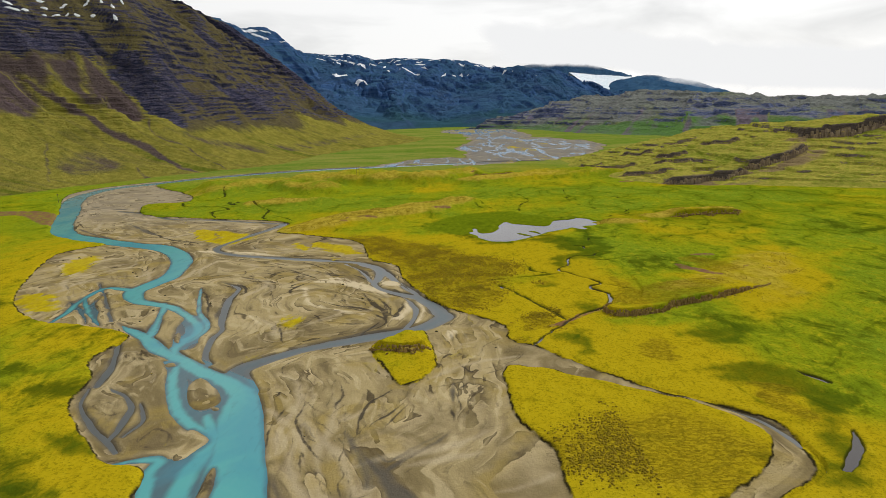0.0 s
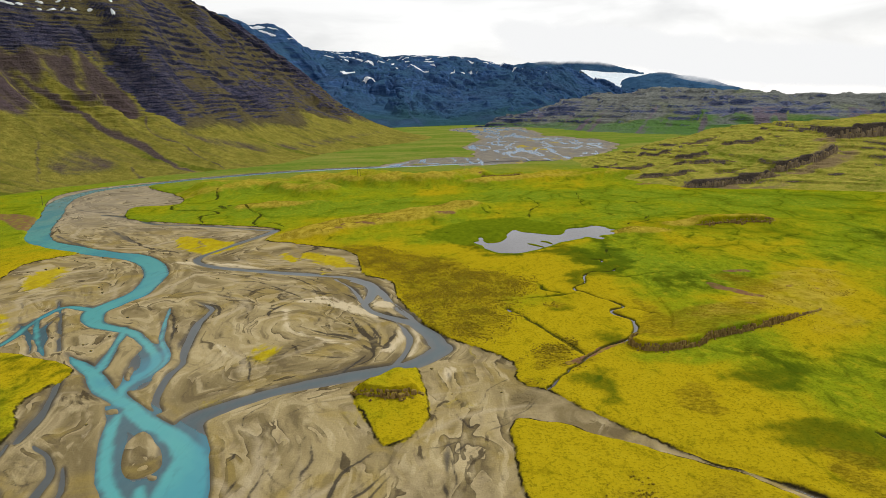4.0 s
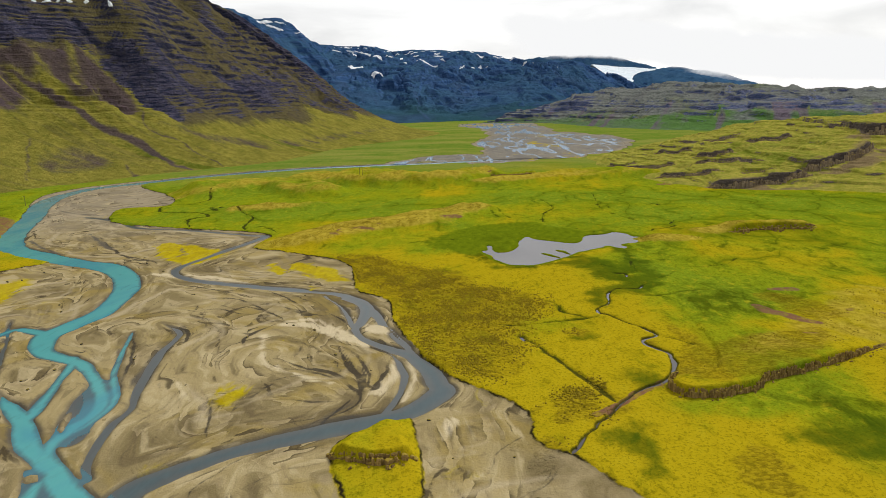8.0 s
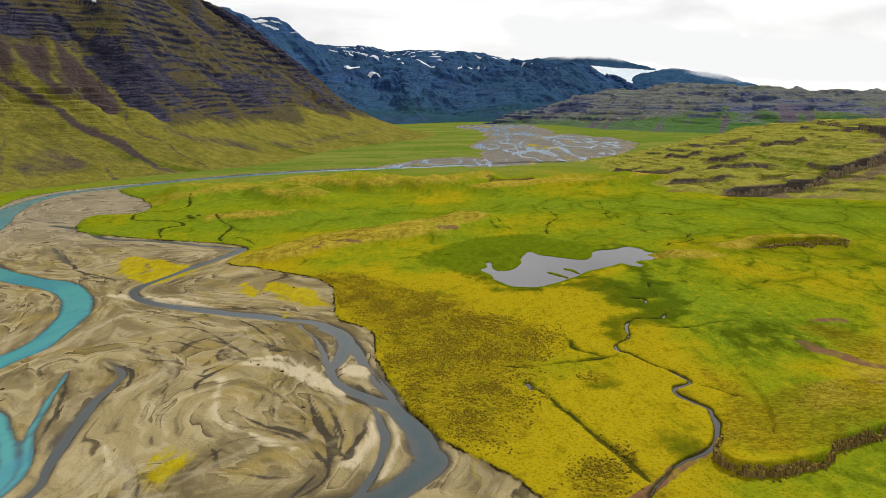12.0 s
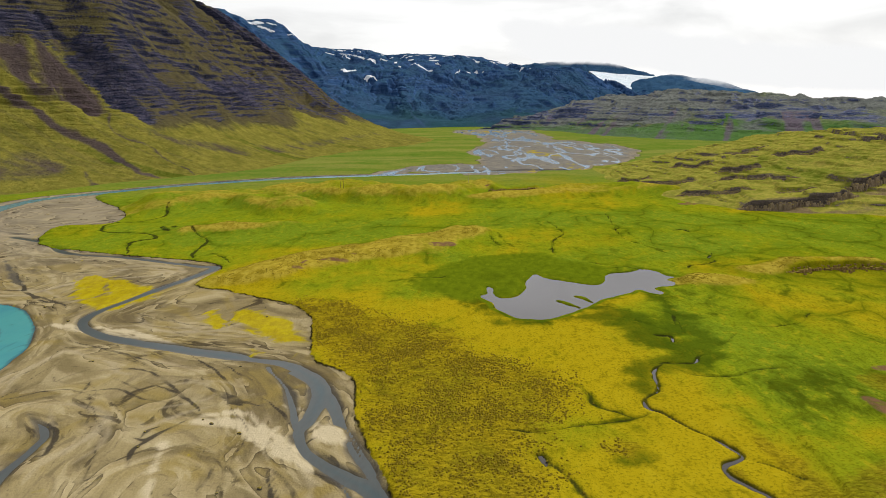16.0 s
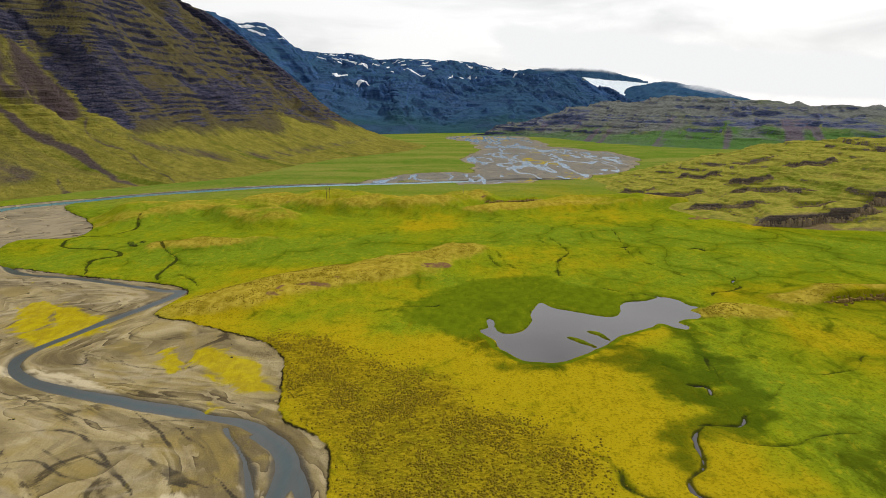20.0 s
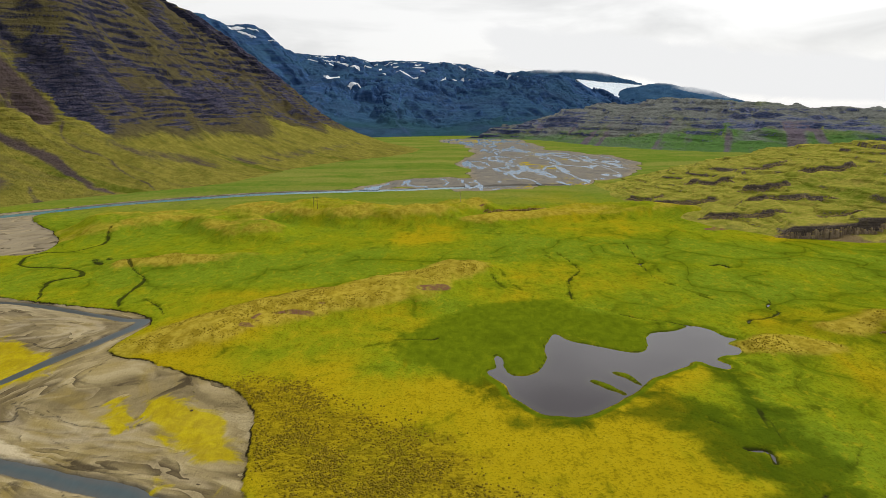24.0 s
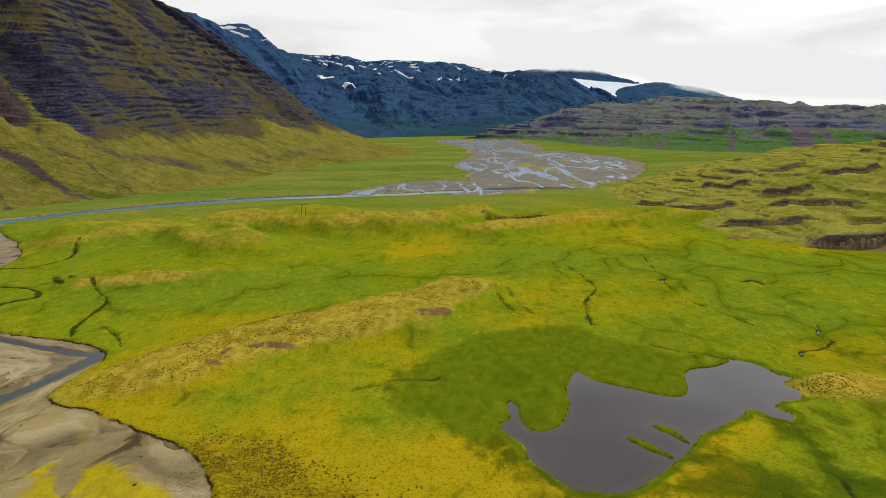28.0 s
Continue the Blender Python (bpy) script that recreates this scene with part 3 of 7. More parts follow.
# watercourses: x, y, half width
RIVER_MAIN = [(150, 1020, 11), (80, 1026, 12), (-27, 998, 12), (-112, 989, 12), (-208, 969, 13), (-312, 913, 12), (-358, 870, 11), (-407, 820, 9), (-404, 735, 9.5),
              (-356, 629, 9.5), (-302, 520, 8), (-237, 470, 6.5), (-191, 445, 6.5), (-166, 410, 6.5), (-158, 386, 5.5)]
RIVER_LOW = [(-73, 208, 3.2), (-67.9, 202, 4.5), (-65.1, 192.7, 6.0), (-60.9, 177.7, 6.7), (-58, 164.7, 7.2), (-53, 143.2, 8), (-47, 120, 8), (-42, 60, 8), (-42, 0, 8), (-42, -1300, 8)]
RIVER_ARMS = [[(-158, 386, 5.5), (-154.8, 363.4, 5.1), (-159.1, 345, 5.5), (-161.2, 332.2, 5.3), (-152.6, 318, 3.9), (-141.4, 310.1, 2.6), (-129.4, 302.4, 2.5), (-115.5, 286.5, 2.1), (-106.9, 273.3, 2.1), (-104.5, 263, 2), (-106.4, 253.8, 2), (-106.2, 245, 1.7), (-101, 238, 1)],
              [(-141, 311, 1), (-135.5, 307.6, 1.6), (-130, 289.7, 1.6), (-124.6, 269.9, 2), (-122.5, 259.3, 1.5)],
              [(-128, 338, -0.8), (-126.1, 332.2, 0.5), (-114.3, 295.6, 0.8), (-103.4, 274.4, 1.1), (-102.3, 260.1, 1), (-104, 254, 0.8)],
              [(-158, 336, 2), (-163.2, 336.6, 2.7), (-180, 343, 1.8), (-182.6, 325.4, 1.4), (-178.5, 299, 1.3), (-177.5, 286.5, 0.8), (-176, 280, -0.6)],
              [(-182.6, 330, 0.4), (-181.3, 322.3, 0.9), (-169.3, 302.3, 0.9), (-155.7, 282.7, 0.7), (-151, 277, -0.6)],
              [(-145, 281, -0.8), (-139, 275, 1), (-133.3, 270, 2.4), (-124.8, 261.5, 2.8), (-113.2, 246.9, 2.8), (-102.9, 237.7, 2.9), (-89.3, 224.5, 3.2), (-77.1, 213.1, 3.6), (-67.8, 203.7, 4.1)],
              [(-100, 233, 0.3), (-98.5, 227.4, 1), (-95.9, 217, 1.8), (-89.8, 202.8, 2), (-83.8, 190.9, 2.2), (-76.1, 181.5, 2.1), (-67.3, 174.1, 2)],
              [(-93, 161.5, -0.8), (-89, 160.8, 0.5), (-84.2, 161.9, 1.1), (-78, 161.5, 1.8), (-77.7, 154.6, 2), (-74.8, 143.9, 2.2), (-69, 126, 3), (-66, 60, 5), (-62, 0, 5), (-58, -120, 4)],
              [(-73.8, 187.5, 1.4), (-68.5, 174.8, 2.3), (-67.2, 165.2, 2.5), (-67.6, 154, 2.9), (-66, 142, 3.3), (-56, 124, 4)]]
SIDE_MAIN = [(-67, 204, 4), (-74, 221, 4), (-67, 231, 3.5), (-50, 244, 3.5), (-31, 252, 4), (-11, 261, 4), (-1, 274, 4.5), (-1.8, 280.5, 3.5), (-5.4, 292.5, 3.1), (-11.9, 304.6, 2.5), (-21.2, 312.4, 1.9), (-31.3, 323, 1.4), (-36.7, 334.5, 1.3), (-35.3, 341.8, 1.8), (-35.1, 358, 2.7), (-39.8, 370.4, 2.9), (-51.2, 383, 2.1), (-66.5, 388.2, 1.4),
             (-77, 393, 3.2), (-131, 414, 2.4), (-152, 437, 2), (-144, 471, 2), (-127, 523, 2.8), (-140, 530, 2), (-193, 555, 1.8), (-234, 568, 1.8), (-270, 603, 2), (-306, 624, 2)]
SIDE_ARMS = [[(-48.4, 376.5, 1.4), (-38.7, 366.8, 1.8), (-30.2, 351.5, 1.9), (-24.4, 335.5, 1.6), (-19.0, 321.4, 1.3), (-13.5, 310.9, 1.0), (-8.4, 301.4, 0.8)],
             [(-57.6, 381.2, 0.9), (-47.5, 364.1, 0.9), (-41.0, 346.5, 1.0), (-36.7, 334.6, 1.0), (-31.4, 324.1, 0.9)],
             [(-176, 330, 0.3), (-172, 312, 0.9), (-163, 298, 1.0), (-158, 284, 0.5)],
             [(-186, 318, 0.3), (-176, 306, 1.0), (-166, 292, 0.9), (-160, 281, 0.4)],
             [(-120, 347, -0.6), (-107.9, 335.4, 1.1), (-105.9, 326.6, 1.4), (-105.4, 313.9, 1.3), (-103.1, 300.1, 1.5), (-100.6, 289, 1.4), (-97.8, 277.2, 1.3), (-94.9, 266.8, 1.3), (-95, 254.4, 1.4), (-91.4, 237.8, 1.2), (-86.7, 229, 0.8)],
             [(-23.5, 313.3, -0.6), (-17.6, 302.9, 0.5), (-14.4, 293.6, 0.9), (-12.9, 285.2, 1.0), (-13.4, 275.8, 1.1), (-15.2, 267.3, 1.2), (-17, 260.5, 1.3), (-18.9, 253.3, 1.2)],
             [(-137, 266, -0.6), (-134.9, 260.4, 0.7), (-126.7, 239.7, 1.3), (-122, 224.4, 1.6), (-120, 212.1, 1)],
             [(-122, 210.9, 0.4), (-118, 198, 0.6), (-108, 183.9, 1), (-97.9, 173.5, 1.3), (-91.8, 166.8, 0.9)],
             [(-116, 212, -0.6), (-112.8, 209, 0.4), (-106.7, 204.1, 0.8), (-100.7, 194.5, 1.2), (-97.3, 180.5, 1.2), (-97.1, 172.8, 1)],
             [(-99, 200, -0.6), (-98.4, 196.3, 0.4), (-92.3, 185.1, 0.7), (-93.8, 175.5, 0.6)],
             [(-190, 356, -0.6), (-186.8, 349.5, 0.6), (-164.3, 310.8, 0.9), (-149.8, 283.7, 1)],
             [(92, 160, 0.5), (94, 152, 1.2), (90, 143, 1.2), (75, 131, 1.6), (50, 108, 2.5)],
             [(60, 200, 0.2), (78, 185, 0.4), (88, 173, 0.5), (92, 160, 0.6)],
             [(-36, 361, 0.9), (-26.9, 341.4, 1), (-20.7, 330.5, 0.9), (-13.4, 312.1, 1)],
             [(-54, 0, 4), (-54, -120, 3)]]
SHALLOWS = [[(-105.5, 233.4), (-94.7, 227), (-75.4, 208.3), (-66.9, 198.9), (-68.1, 185.3), (-75.7, 185.1), (-82.6, 192), (-90.2, 207.2), (-99, 222.2)], [(-116, 276.4), (-113.4, 288), (-100.8, 257.2), (-100.5, 245.7), (-108.7, 251.5)],
            [(-76.2, 157.2), (-71.9, 165.5), (-66.4, 169.8), (-63.4, 151.1), (-63, 143.3), (-71.6, 139.6)]]
DAMP_ARMS = [[(-121.3, 305.5, 0.9), (-112.1, 293.6, 1.3), (-107.1, 283.1, 1.0)],
        [(-91.3, 280.8, 0.3), (-88.7, 273.4, 0.6), (-87.2, 265.1, 0.7)],
        [(-137.5, 316.5, 0.7), (-127.7, 308.2, 1.0), (-118.4, 298.3, 0.7)],
        [(-131.3, 337.2, 0.4), (-124.3, 327.4, 0.8), (-118.4, 318.5, 0.5)],
        [(-101.4, 272.0, 0.8), (-96.3, 268.5, 1.1), (-90.6, 262.2, 0.9)],
        [(-70.4, 269.5, 0.3), (-69.2, 263.1, 0.5), (-67.4, 255.7, 0.5)],
        [(-26.4, 275.2, 0.5), (-26.8, 270.1, 0.7), (-29.0, 265.2, 0.9), (-32.5, 260.9, 0.9), (-35.3, 255.0, 0.7)],
        [(-134.1, 340.6, 0.4), (-125.2, 329.0, 0.5), (-118.4, 321.3, 0.6), (-113.9, 307.7, 0.6), (-110.3, 295.7, 0.7), (-107.3, 285.1, 0.8), (-104.9, 277.4, 0.8)],
        [(-48.6, 234, 0.2), (-35, 198.6, 0.5), (-32.3, 182.7, 0.9), (-25.5, 165.6, 1.8), (-16.4, 148.4, 3), (-12.5, 140.4, 3.6), (-4, 120, 4)],
        [(-20.6, 162.3, 0.6), (-15.6, 156.2, 0.9), (-8.5, 164.5, 0.8), (-1.7, 171.9, 0.5)],
        [(-51.5, 170.4, 0.3), (-47.7, 155.5, 0.8), (-41.6, 142.1, 1.5), (-34, 122, 2)],
        [(-92.5, 165.8, 0.8), (-86.9, 165.2, 1), (-81.1, 163.4, 1), (-77.5, 165, 0.6)],
        [(-33.4, 187.4, 0.5), (-30.4, 175.5, 1.2), (-25.3, 163.6, 2.3), (-21.4, 153.1, 2.8), (-19.9, 144.9, 2.6)],
        [(1.8, 174.9, 0.5), (-3.9, 166, 0.9), (-10.2, 159.2, 1.1), (-15.8, 151.7, 1.2), (-19, 147.8, 1.2)],
        [(-109.2, 338.8, 0.8), (-106.7, 312.3, 0.9), (-101.9, 283.4, 1), (-93.9, 263.8, 0.6)],
        [(-93.2, 285.4, 0.4), (-88.8, 268.5, 0.5), (-90, 258.6, 0.5), (-94.5, 254.2, 0.4)],
        [(-104.4, 213.6, 0.3), (-99.1, 200.6, 0.5), (-97.7, 193.4, 0.5)],
        [(-185.9, 374.4, 0.7), (-174.2, 350.4, 0.9)],
        [(-206.3, 349.9, 1.2), (-189.8, 324.7, 1.1), (-180.8, 303.3, 0.7)],
        [(-123.9, 328.6, 0.9), (-134.3, 341.6, 0.5)]]
FURROWS = [[(-40.5, 318.1, 0.5), (-34.4, 300.0, 0.6), (-27.5, 283.7, 0.6), (-26.5, 273.5, 0.6)],
        [(-27.8, 295.2, 0.5), (-26.0, 282.7, 0.6), (-26.4, 273.1, 0.6)],
        [(-18.7, 303.0, 0.5), (-19.9, 287.5, 0.5), (-23.6, 275.9, 0.6)],
        [(-60.6, 304.5, 0.5), (-47.8, 296.3, 0.5), (-36.3, 289.0, 0.8), (-28.3, 276.0, 0.7)],
        [(-20.5, 284.5, 0.5), (-21.5, 277.8, 0.8), (-24.6, 276.1, 0.5)],
        [(-74.7, 365.8, 0.5), (-63.4, 357.1, 1.0), (-51.7, 350.1, 0.6)],
        [(-54.4, 320.1, 0.5), (-52.7, 311.8, 0.5)],
        [(-61.9, 262.9, 0.5), (-60.8, 269.3, 0.6), (-56.8, 278.8, 0.5)],
        [(-28.9, 313.5, 0.5), (-23.0, 309.4, 0.9), (-19.7, 306.2, 0.5)],
        [(-82.4, 331.7, 0.5), (-76.5, 329.9, 0.5), (-73.4, 337.8, 0.5)],
        [(-75.3, 316.7, 0.5), (-78.0, 325.4, 0.5), (-74.4, 331.4, 0.5)],
        [(-47.2, 298.1, 0.5), (-41.1, 293.4, 0.6), (-35.7, 291.1, 0.5)],
        [(-47.2, 209.2, 0.1), (-44.2, 191.3, 0.1), (-44.1, 180.6, 0.1), (-38.7, 165.6, 0.1), (-32.8, 158.1, 0.1), (-24.8, 155.5, 0)],
        [(-37, 212.3, 0.1), (-34.4, 200.8, 0.1), (-35.1, 190.7, 0.1), (-32.8, 185.8, 0.1)],
        [(-50.7, 187, 0.1), (-51.5, 171.4, 0.1), (-50.4, 162.6, 0)],
        [(12.1, 212.6, 0.1), (6.7, 203.4, 0.1), (3.4, 198.2, 0.2), (3.9, 188.1, 0.1), (1.8, 176.3, 0.1)],
        [(-13.4, 206.7, 0.1), (-19.9, 198.1, 0.2), (-25.2, 190.1, 0.2), (-26.2, 175.2, 0.2), (-26.5, 167.3, 0.1)],
        [(-9.1, 200.9, 0.1), (-16, 186.3, 0.2), (-21.1, 179.1, 0.1), (-23.8, 172.4, 0.1)],
        [(-10.4, 194, 0.1), (-15.6, 181.7, 0.1), (-19, 172.1, 0.1)],
        [(3.2, 228.4, 0.1), (7.2, 215, 0.1), (12, 210.6, 0.1)],
        [(0.2, 190, 0.1), (2, 182.1, 0.1), (1.8, 176.3, 0.1)],
        [(-49.6, 191.7, 0.1), (-50.3, 185.4, 0.1), (-51, 179.6, 0.1)],
        [(-40.8, 163.2, 0), (-38.9, 157.3, 0.1), (-37.6, 150.3, 0.1)],
        [(-50, 267.7, 0.1), (-37.5, 252, 0.2), (-30.1, 265.8, 0.2), (-27.8, 275.1, 0.2)],
        [(-60.2, 202.7, 0.1), (-54.8, 200.5, 0.2), (-56.6, 195.5, 0.1)],
        [(-71.9, 326.1, 0.2), (-64.7, 307, 0.2), (-57.7, 296.7, 0.2), (-46.3, 293.1, 0.2), (-34.2, 283.7, 0.3), (-26.9, 275.3, 0.3), (-25.7, 267.7, 0.3), (-29.9, 260.9, 0.3), (-37.3, 254.7, 0.2), (-43.6, 246.9, 0.1)],
        [(-15.8, 297.9, 0.2), (-12.9, 280, 0.3), (-14.1, 267.3, 0.3), (-17.5, 258.3, 0.2)],
        [(-79.5, 326.6, 0.2), (-74.5, 334.7, 0.3), (-67.2, 347.8, 0.2)],
        [(-78.2, 322.5, 0.2), (-76.3, 330.5, 0.4), (-72, 336.7, 0.2)],
        [(-122.1, 378, 0.1), (-100.8, 379.4, 0.3), (-78.4, 358.5, 0.2), (-67.5, 343.2, 0.2)],
        [(-121.5, 356.3, 0.1), (-103.7, 362.8, 0.2), (-89.6, 356.7, 0.2), (-74.5, 350.7, 0.2)],
        [(-44, 320.6, 0.2), (-33.3, 308.9, 0.3), (-25.1, 289.1, 0.3), (-25.9, 277.9, 0.3), (-35.6, 278.3, 0.2)],
        [(-79.8, 282.9, 0.1), (-69, 264.6, 0.2), (-66, 251.5, 0.1), (-61.9, 243.7, 0.1)],
        [(-53.7, 325.1, 0.2), (-53, 309.9, 0.2), (-54, 303.1, 0.1)],
        [(-38.9, 316.5, 0.2), (-31.2, 295.5, 0.4), (-25.1, 280.5, 0.5), (-21.7, 277.7, 0.3)],
        [(-68.8, 360.4, 0.4), (-60.3, 353.2, 0.7), (-54.6, 349.4, 0.3)],
        [(-101, 408.5, 0.2), (-72.4, 374.4, 0.3), (-49.1, 346.7, 0.2)],
        [(-50.5, 271.1, 0.1), (-40.5, 268.3, 0.2), (-29.4, 270.3, 0.2)],
        [(-65.9, 271.7, 0.2), (-59.2, 276.6, 0.3), (-54.2, 284.6, 0.2)],
        [(-142.6, 318.3, 0.2), (-137.3, 314.3, 0.3), (-136.5, 318, 0.2)],
        [(-131.6, 333.7, 0.2), (-120.9, 324.9, 0.4), (-113.5, 306, 0.3), (-106.9, 286.8, 0.2), (-102.1, 273.1, 0.1)],
        [(-102.3, 372.6, 0.1), (-84.5, 363, 0.3), (-69.9, 349.1, 0.3), (-65.8, 341.7, 0.2)],
        [(-75.2, 339.5, 0.2), (-78.9, 335.1, 0.3), (-79.2, 326.8, 0.2)],
        [(-73.4, 361.3, 0.1), (-60.7, 354.1, 0.3), (-54.9, 351.3, 0.2)],
        [(-126.3, 355.4, 0.3), (-110.2, 340.1, 0.4), (-105, 335.5, 0.5), (-100.4, 323.2, 0.4), (-103.4, 321.4, 0.4)],
        [(-112.3, 355.1, 0.1), (-112.1, 363.6, 0.2), (-116.1, 372.9, 0.1)],
        [(-112.4, 376.1, 0.1), (-99.1, 366.3, 0.2), (-85.8, 357.3, 0.1)],
        [(-245.4, 532.9, 0.9), (-211.7, 488.9, 0.8), (-197.8, 474, 0.6), (-177.2, 460, 0.5), (-157, 441.6, 0.3)],
        [(-213.8, 489, 0.3), (-187.2, 463.6, 0.6), (-169.4, 459.7, 0.3)],
        [(-160.3, 421.1, 0.2), (-129.8, 402.4, 0.2), (-105.2, 389.9, 0.2), (-84.5, 375.4, 0.1)],
        [(-54.9, 359.5, 0.2), (-46.8, 348.6, 0.3), (-39.6, 338.9, 0.3), (-37.2, 330.2, 0.2)],
        [(-77.2, 385.5, 0.2), (-65.1, 374.9, 0.2), (-54.1, 365.3, 0.1)],
        [(-179.3, 511.5, 0.2), (-148.7, 493.7, 0.3), (-137.6, 513.8, 0.2)],
        [(-142, 458.7, 0.1), (-124.3, 429.8, 0.2), (-141.2, 435.6, 0.2)]]
BROOKS = [[(33.4, 237.3, 0.8), (47.4, 257.3, 0.4), (49.9, 260.8, 0.4), (54.7, 266.6, 0.4), (59.1, 271.7, 0.5), (63.8, 275.2, 0.9), (68.0, 277.6, 0.9), (71.0, 280.8, 1.1), (74.0, 286.2, 1.1), (76.6, 291.9, 1.1), (77.5, 299.4, 0.9), (74.7, 304.6, 0.9), (71.6, 310.3, 0.9), (72.4, 314.0, 0.9), (78.4, 318.6, 0.9), (75.9, 324.8, 0.8), (71.6, 330.4, 0.5), (68.8, 336.1, 0.6), (65.8, 341.7, 0.6), (62.3, 346.1, 0.8), (64.0, 351.2, 0.5), (68.1, 356.3, 0.5), (71.3, 366.1, 0.5), (72.5, 372.8, 0.5), (75.9, 377.0, 0.5)],
          [(82.8, 406.1, 0.25), (84.2, 405, 0.65), (87.5, 404.9, 0.55), (86.2, 398.9, 0.45)],
          [(75.3, 378.1, 0.25), (80.4, 378, 0.45), (86.1, 377.8, 0.65), (89.3, 380.6, 0.75), (91.3, 384, 0.45)],
          [(154.3, 607.9, 0.65), (161, 609.7, 1.85), (163.5, 602.6, 0.65)],
          [(81.5, 522.2, 0.35), (88, 515.5, 0.45), (96.4, 511.9, 0.45), (100.4, 508.7, 0.65), (104, 505, 0.65)],
          [(154.3, 540.9, 0.45), (148.2, 526.8, 0.35), (149.5, 522, 0.45), (142.2, 514.1, 0.45), (132.3, 511.6, 0.45), (129.3, 507, 0.45)],
          [(114.1, 615.9, 0.35), (116.4, 615.7, 1.25), (119.5, 617.9, 0.35)],
          [(115.7, 204.5, 0.6), (118.6, 199.7, 1.2), (121.1, 195.1, 0.6)],
          [(109.4, 164.4, 0.6), (106.4, 157, 1.3), (101.5, 150.3, 1.5), (96.2, 145.4, 1.2)],
          [(28, 320, 0.8), (29, 315, 0.6)]]
DITCHES = [[(28, 322, 0.5), (33, 310, 0.5), (37, 299.6, 0.6), (40.9, 288.7, 0.8), (43.6, 281.6, 1), (45.7, 275.8, 1.1), (48.2, 270.2, 1.2), (49.9, 266.2, 1), (50.8, 264, 0.6)],
        [(-191, 553, 0.4), (-206, 590.7, 1.2), (-204, 600.5, 1.4), (-196.8, 606.9, 1.5), (-203.9, 619.9, 1.3), (-222.5, 626.7, 1.2), (-242.6, 631.8, 1.2), (-256.8, 652.9, 1.2), (-252.5, 670, 1.3), (-238.4, 671.3, 1.3), (-229.9, 697, 1.3), (-239.6, 732.6, 0.9)],
           [(-84, 546, 0.6), (-70, 551, 1.2), (-56, 567, 0.8)],
           [(20.8, 333.3, 0.4), (23.5, 333.2, 0.8), (28.1, 331.9, 0.5), (35.1, 333, 0.4), (45.3, 335.9, 0.4), (57.1, 338.4, 0.4), (62.9, 341, 0.3)],
           [(6.6, 376.2, 0.1), (23.4, 370.3, 0.2), (34.7, 367.5, 0.2), (43.6, 362.6, 0.3), (47.4, 354.4, 0.8), (48, 347.3, 0.6), (53.3, 342.3, 0.4), (57.3, 338.9, 0.3)],
           [(97.6, 441.9, 0.2), (96.3, 424.2, 0.3), (94.2, 407.2, 0.3)],
           [(84.7, 395.8, 0.2), (89.6, 388.6, 0.3), (93.4, 384.1, 0.3)],
           [(101.5, 392.9, 0.2), (114.6, 407.6, 0.3), (115.6, 414.2, 0.2), (126.5, 411.6, 0.4), (142.3, 416.8, 0.4), (152, 428.7, 0.3)],
           [(81.7, 370.1, 0.2), (94.7, 365.8, 0.3), (103.5, 370.4, 0.3), (116.8, 372, 0.2), (124.3, 363.7, 0.3)],
           [(76.8, 317.5, 0.3), (83.9, 313.5, 0.7), (88, 307.1, 0.7)],
           [(-148.2, 547.1, 1), (-153.1, 561.5, 1.3), (-155.2, 588.4, 1.1), (-162.3, 605.2, 0.9), (-172.9, 618.2, 0.9), (-185.2, 637.3, 1.9)],
           [(-140.3, 558.2, 0.4), (-129.8, 546, 0.5), (-121.4, 533.4, 0.5)],
           [(-205.5, 639, 0.6), (-200.8, 636, 2.2), (-195.4, 628.2, 0.6)],
           [(-80.6, 544.3, 0.4), (-70.8, 552.8, 0.7), (-60.7, 563.6, 1), (-54.6, 571.9, 0.8)],
           [(100.3, 458.6, 0.2), (98, 444.6, 0.2), (95.8, 429.6, 0.3), (93.8, 414.5, 0.3)],
           [(70.2, 428.5, 0.1), (77.2, 423.7, 0.3), (82.9, 416.1, 0.3)],
           [(-21.1, 490, 0.2), (-9.6, 492.9, 0.6), (1.1, 493.8, 0.8), (2.1, 500.1, 0.4)],
           [(124.5, 684.2, 0.4), (120.9, 649.6, 0.7), (117.5, 618.9, 0.6), (115.6, 580.4, 0.4), (122.2, 557, 0.4), (130.2, 536.6, 0.2)],
           [(27.8, 608.3, 0.3), (31.9, 576.8, 0.4), (36.1, 567.3, 0.3)],
           [(75.1, 649.3, 0.3), (79.4, 604.3, 0.6), (68.5, 574.2, 0.7), (64.8, 540.8, 0.5)]]
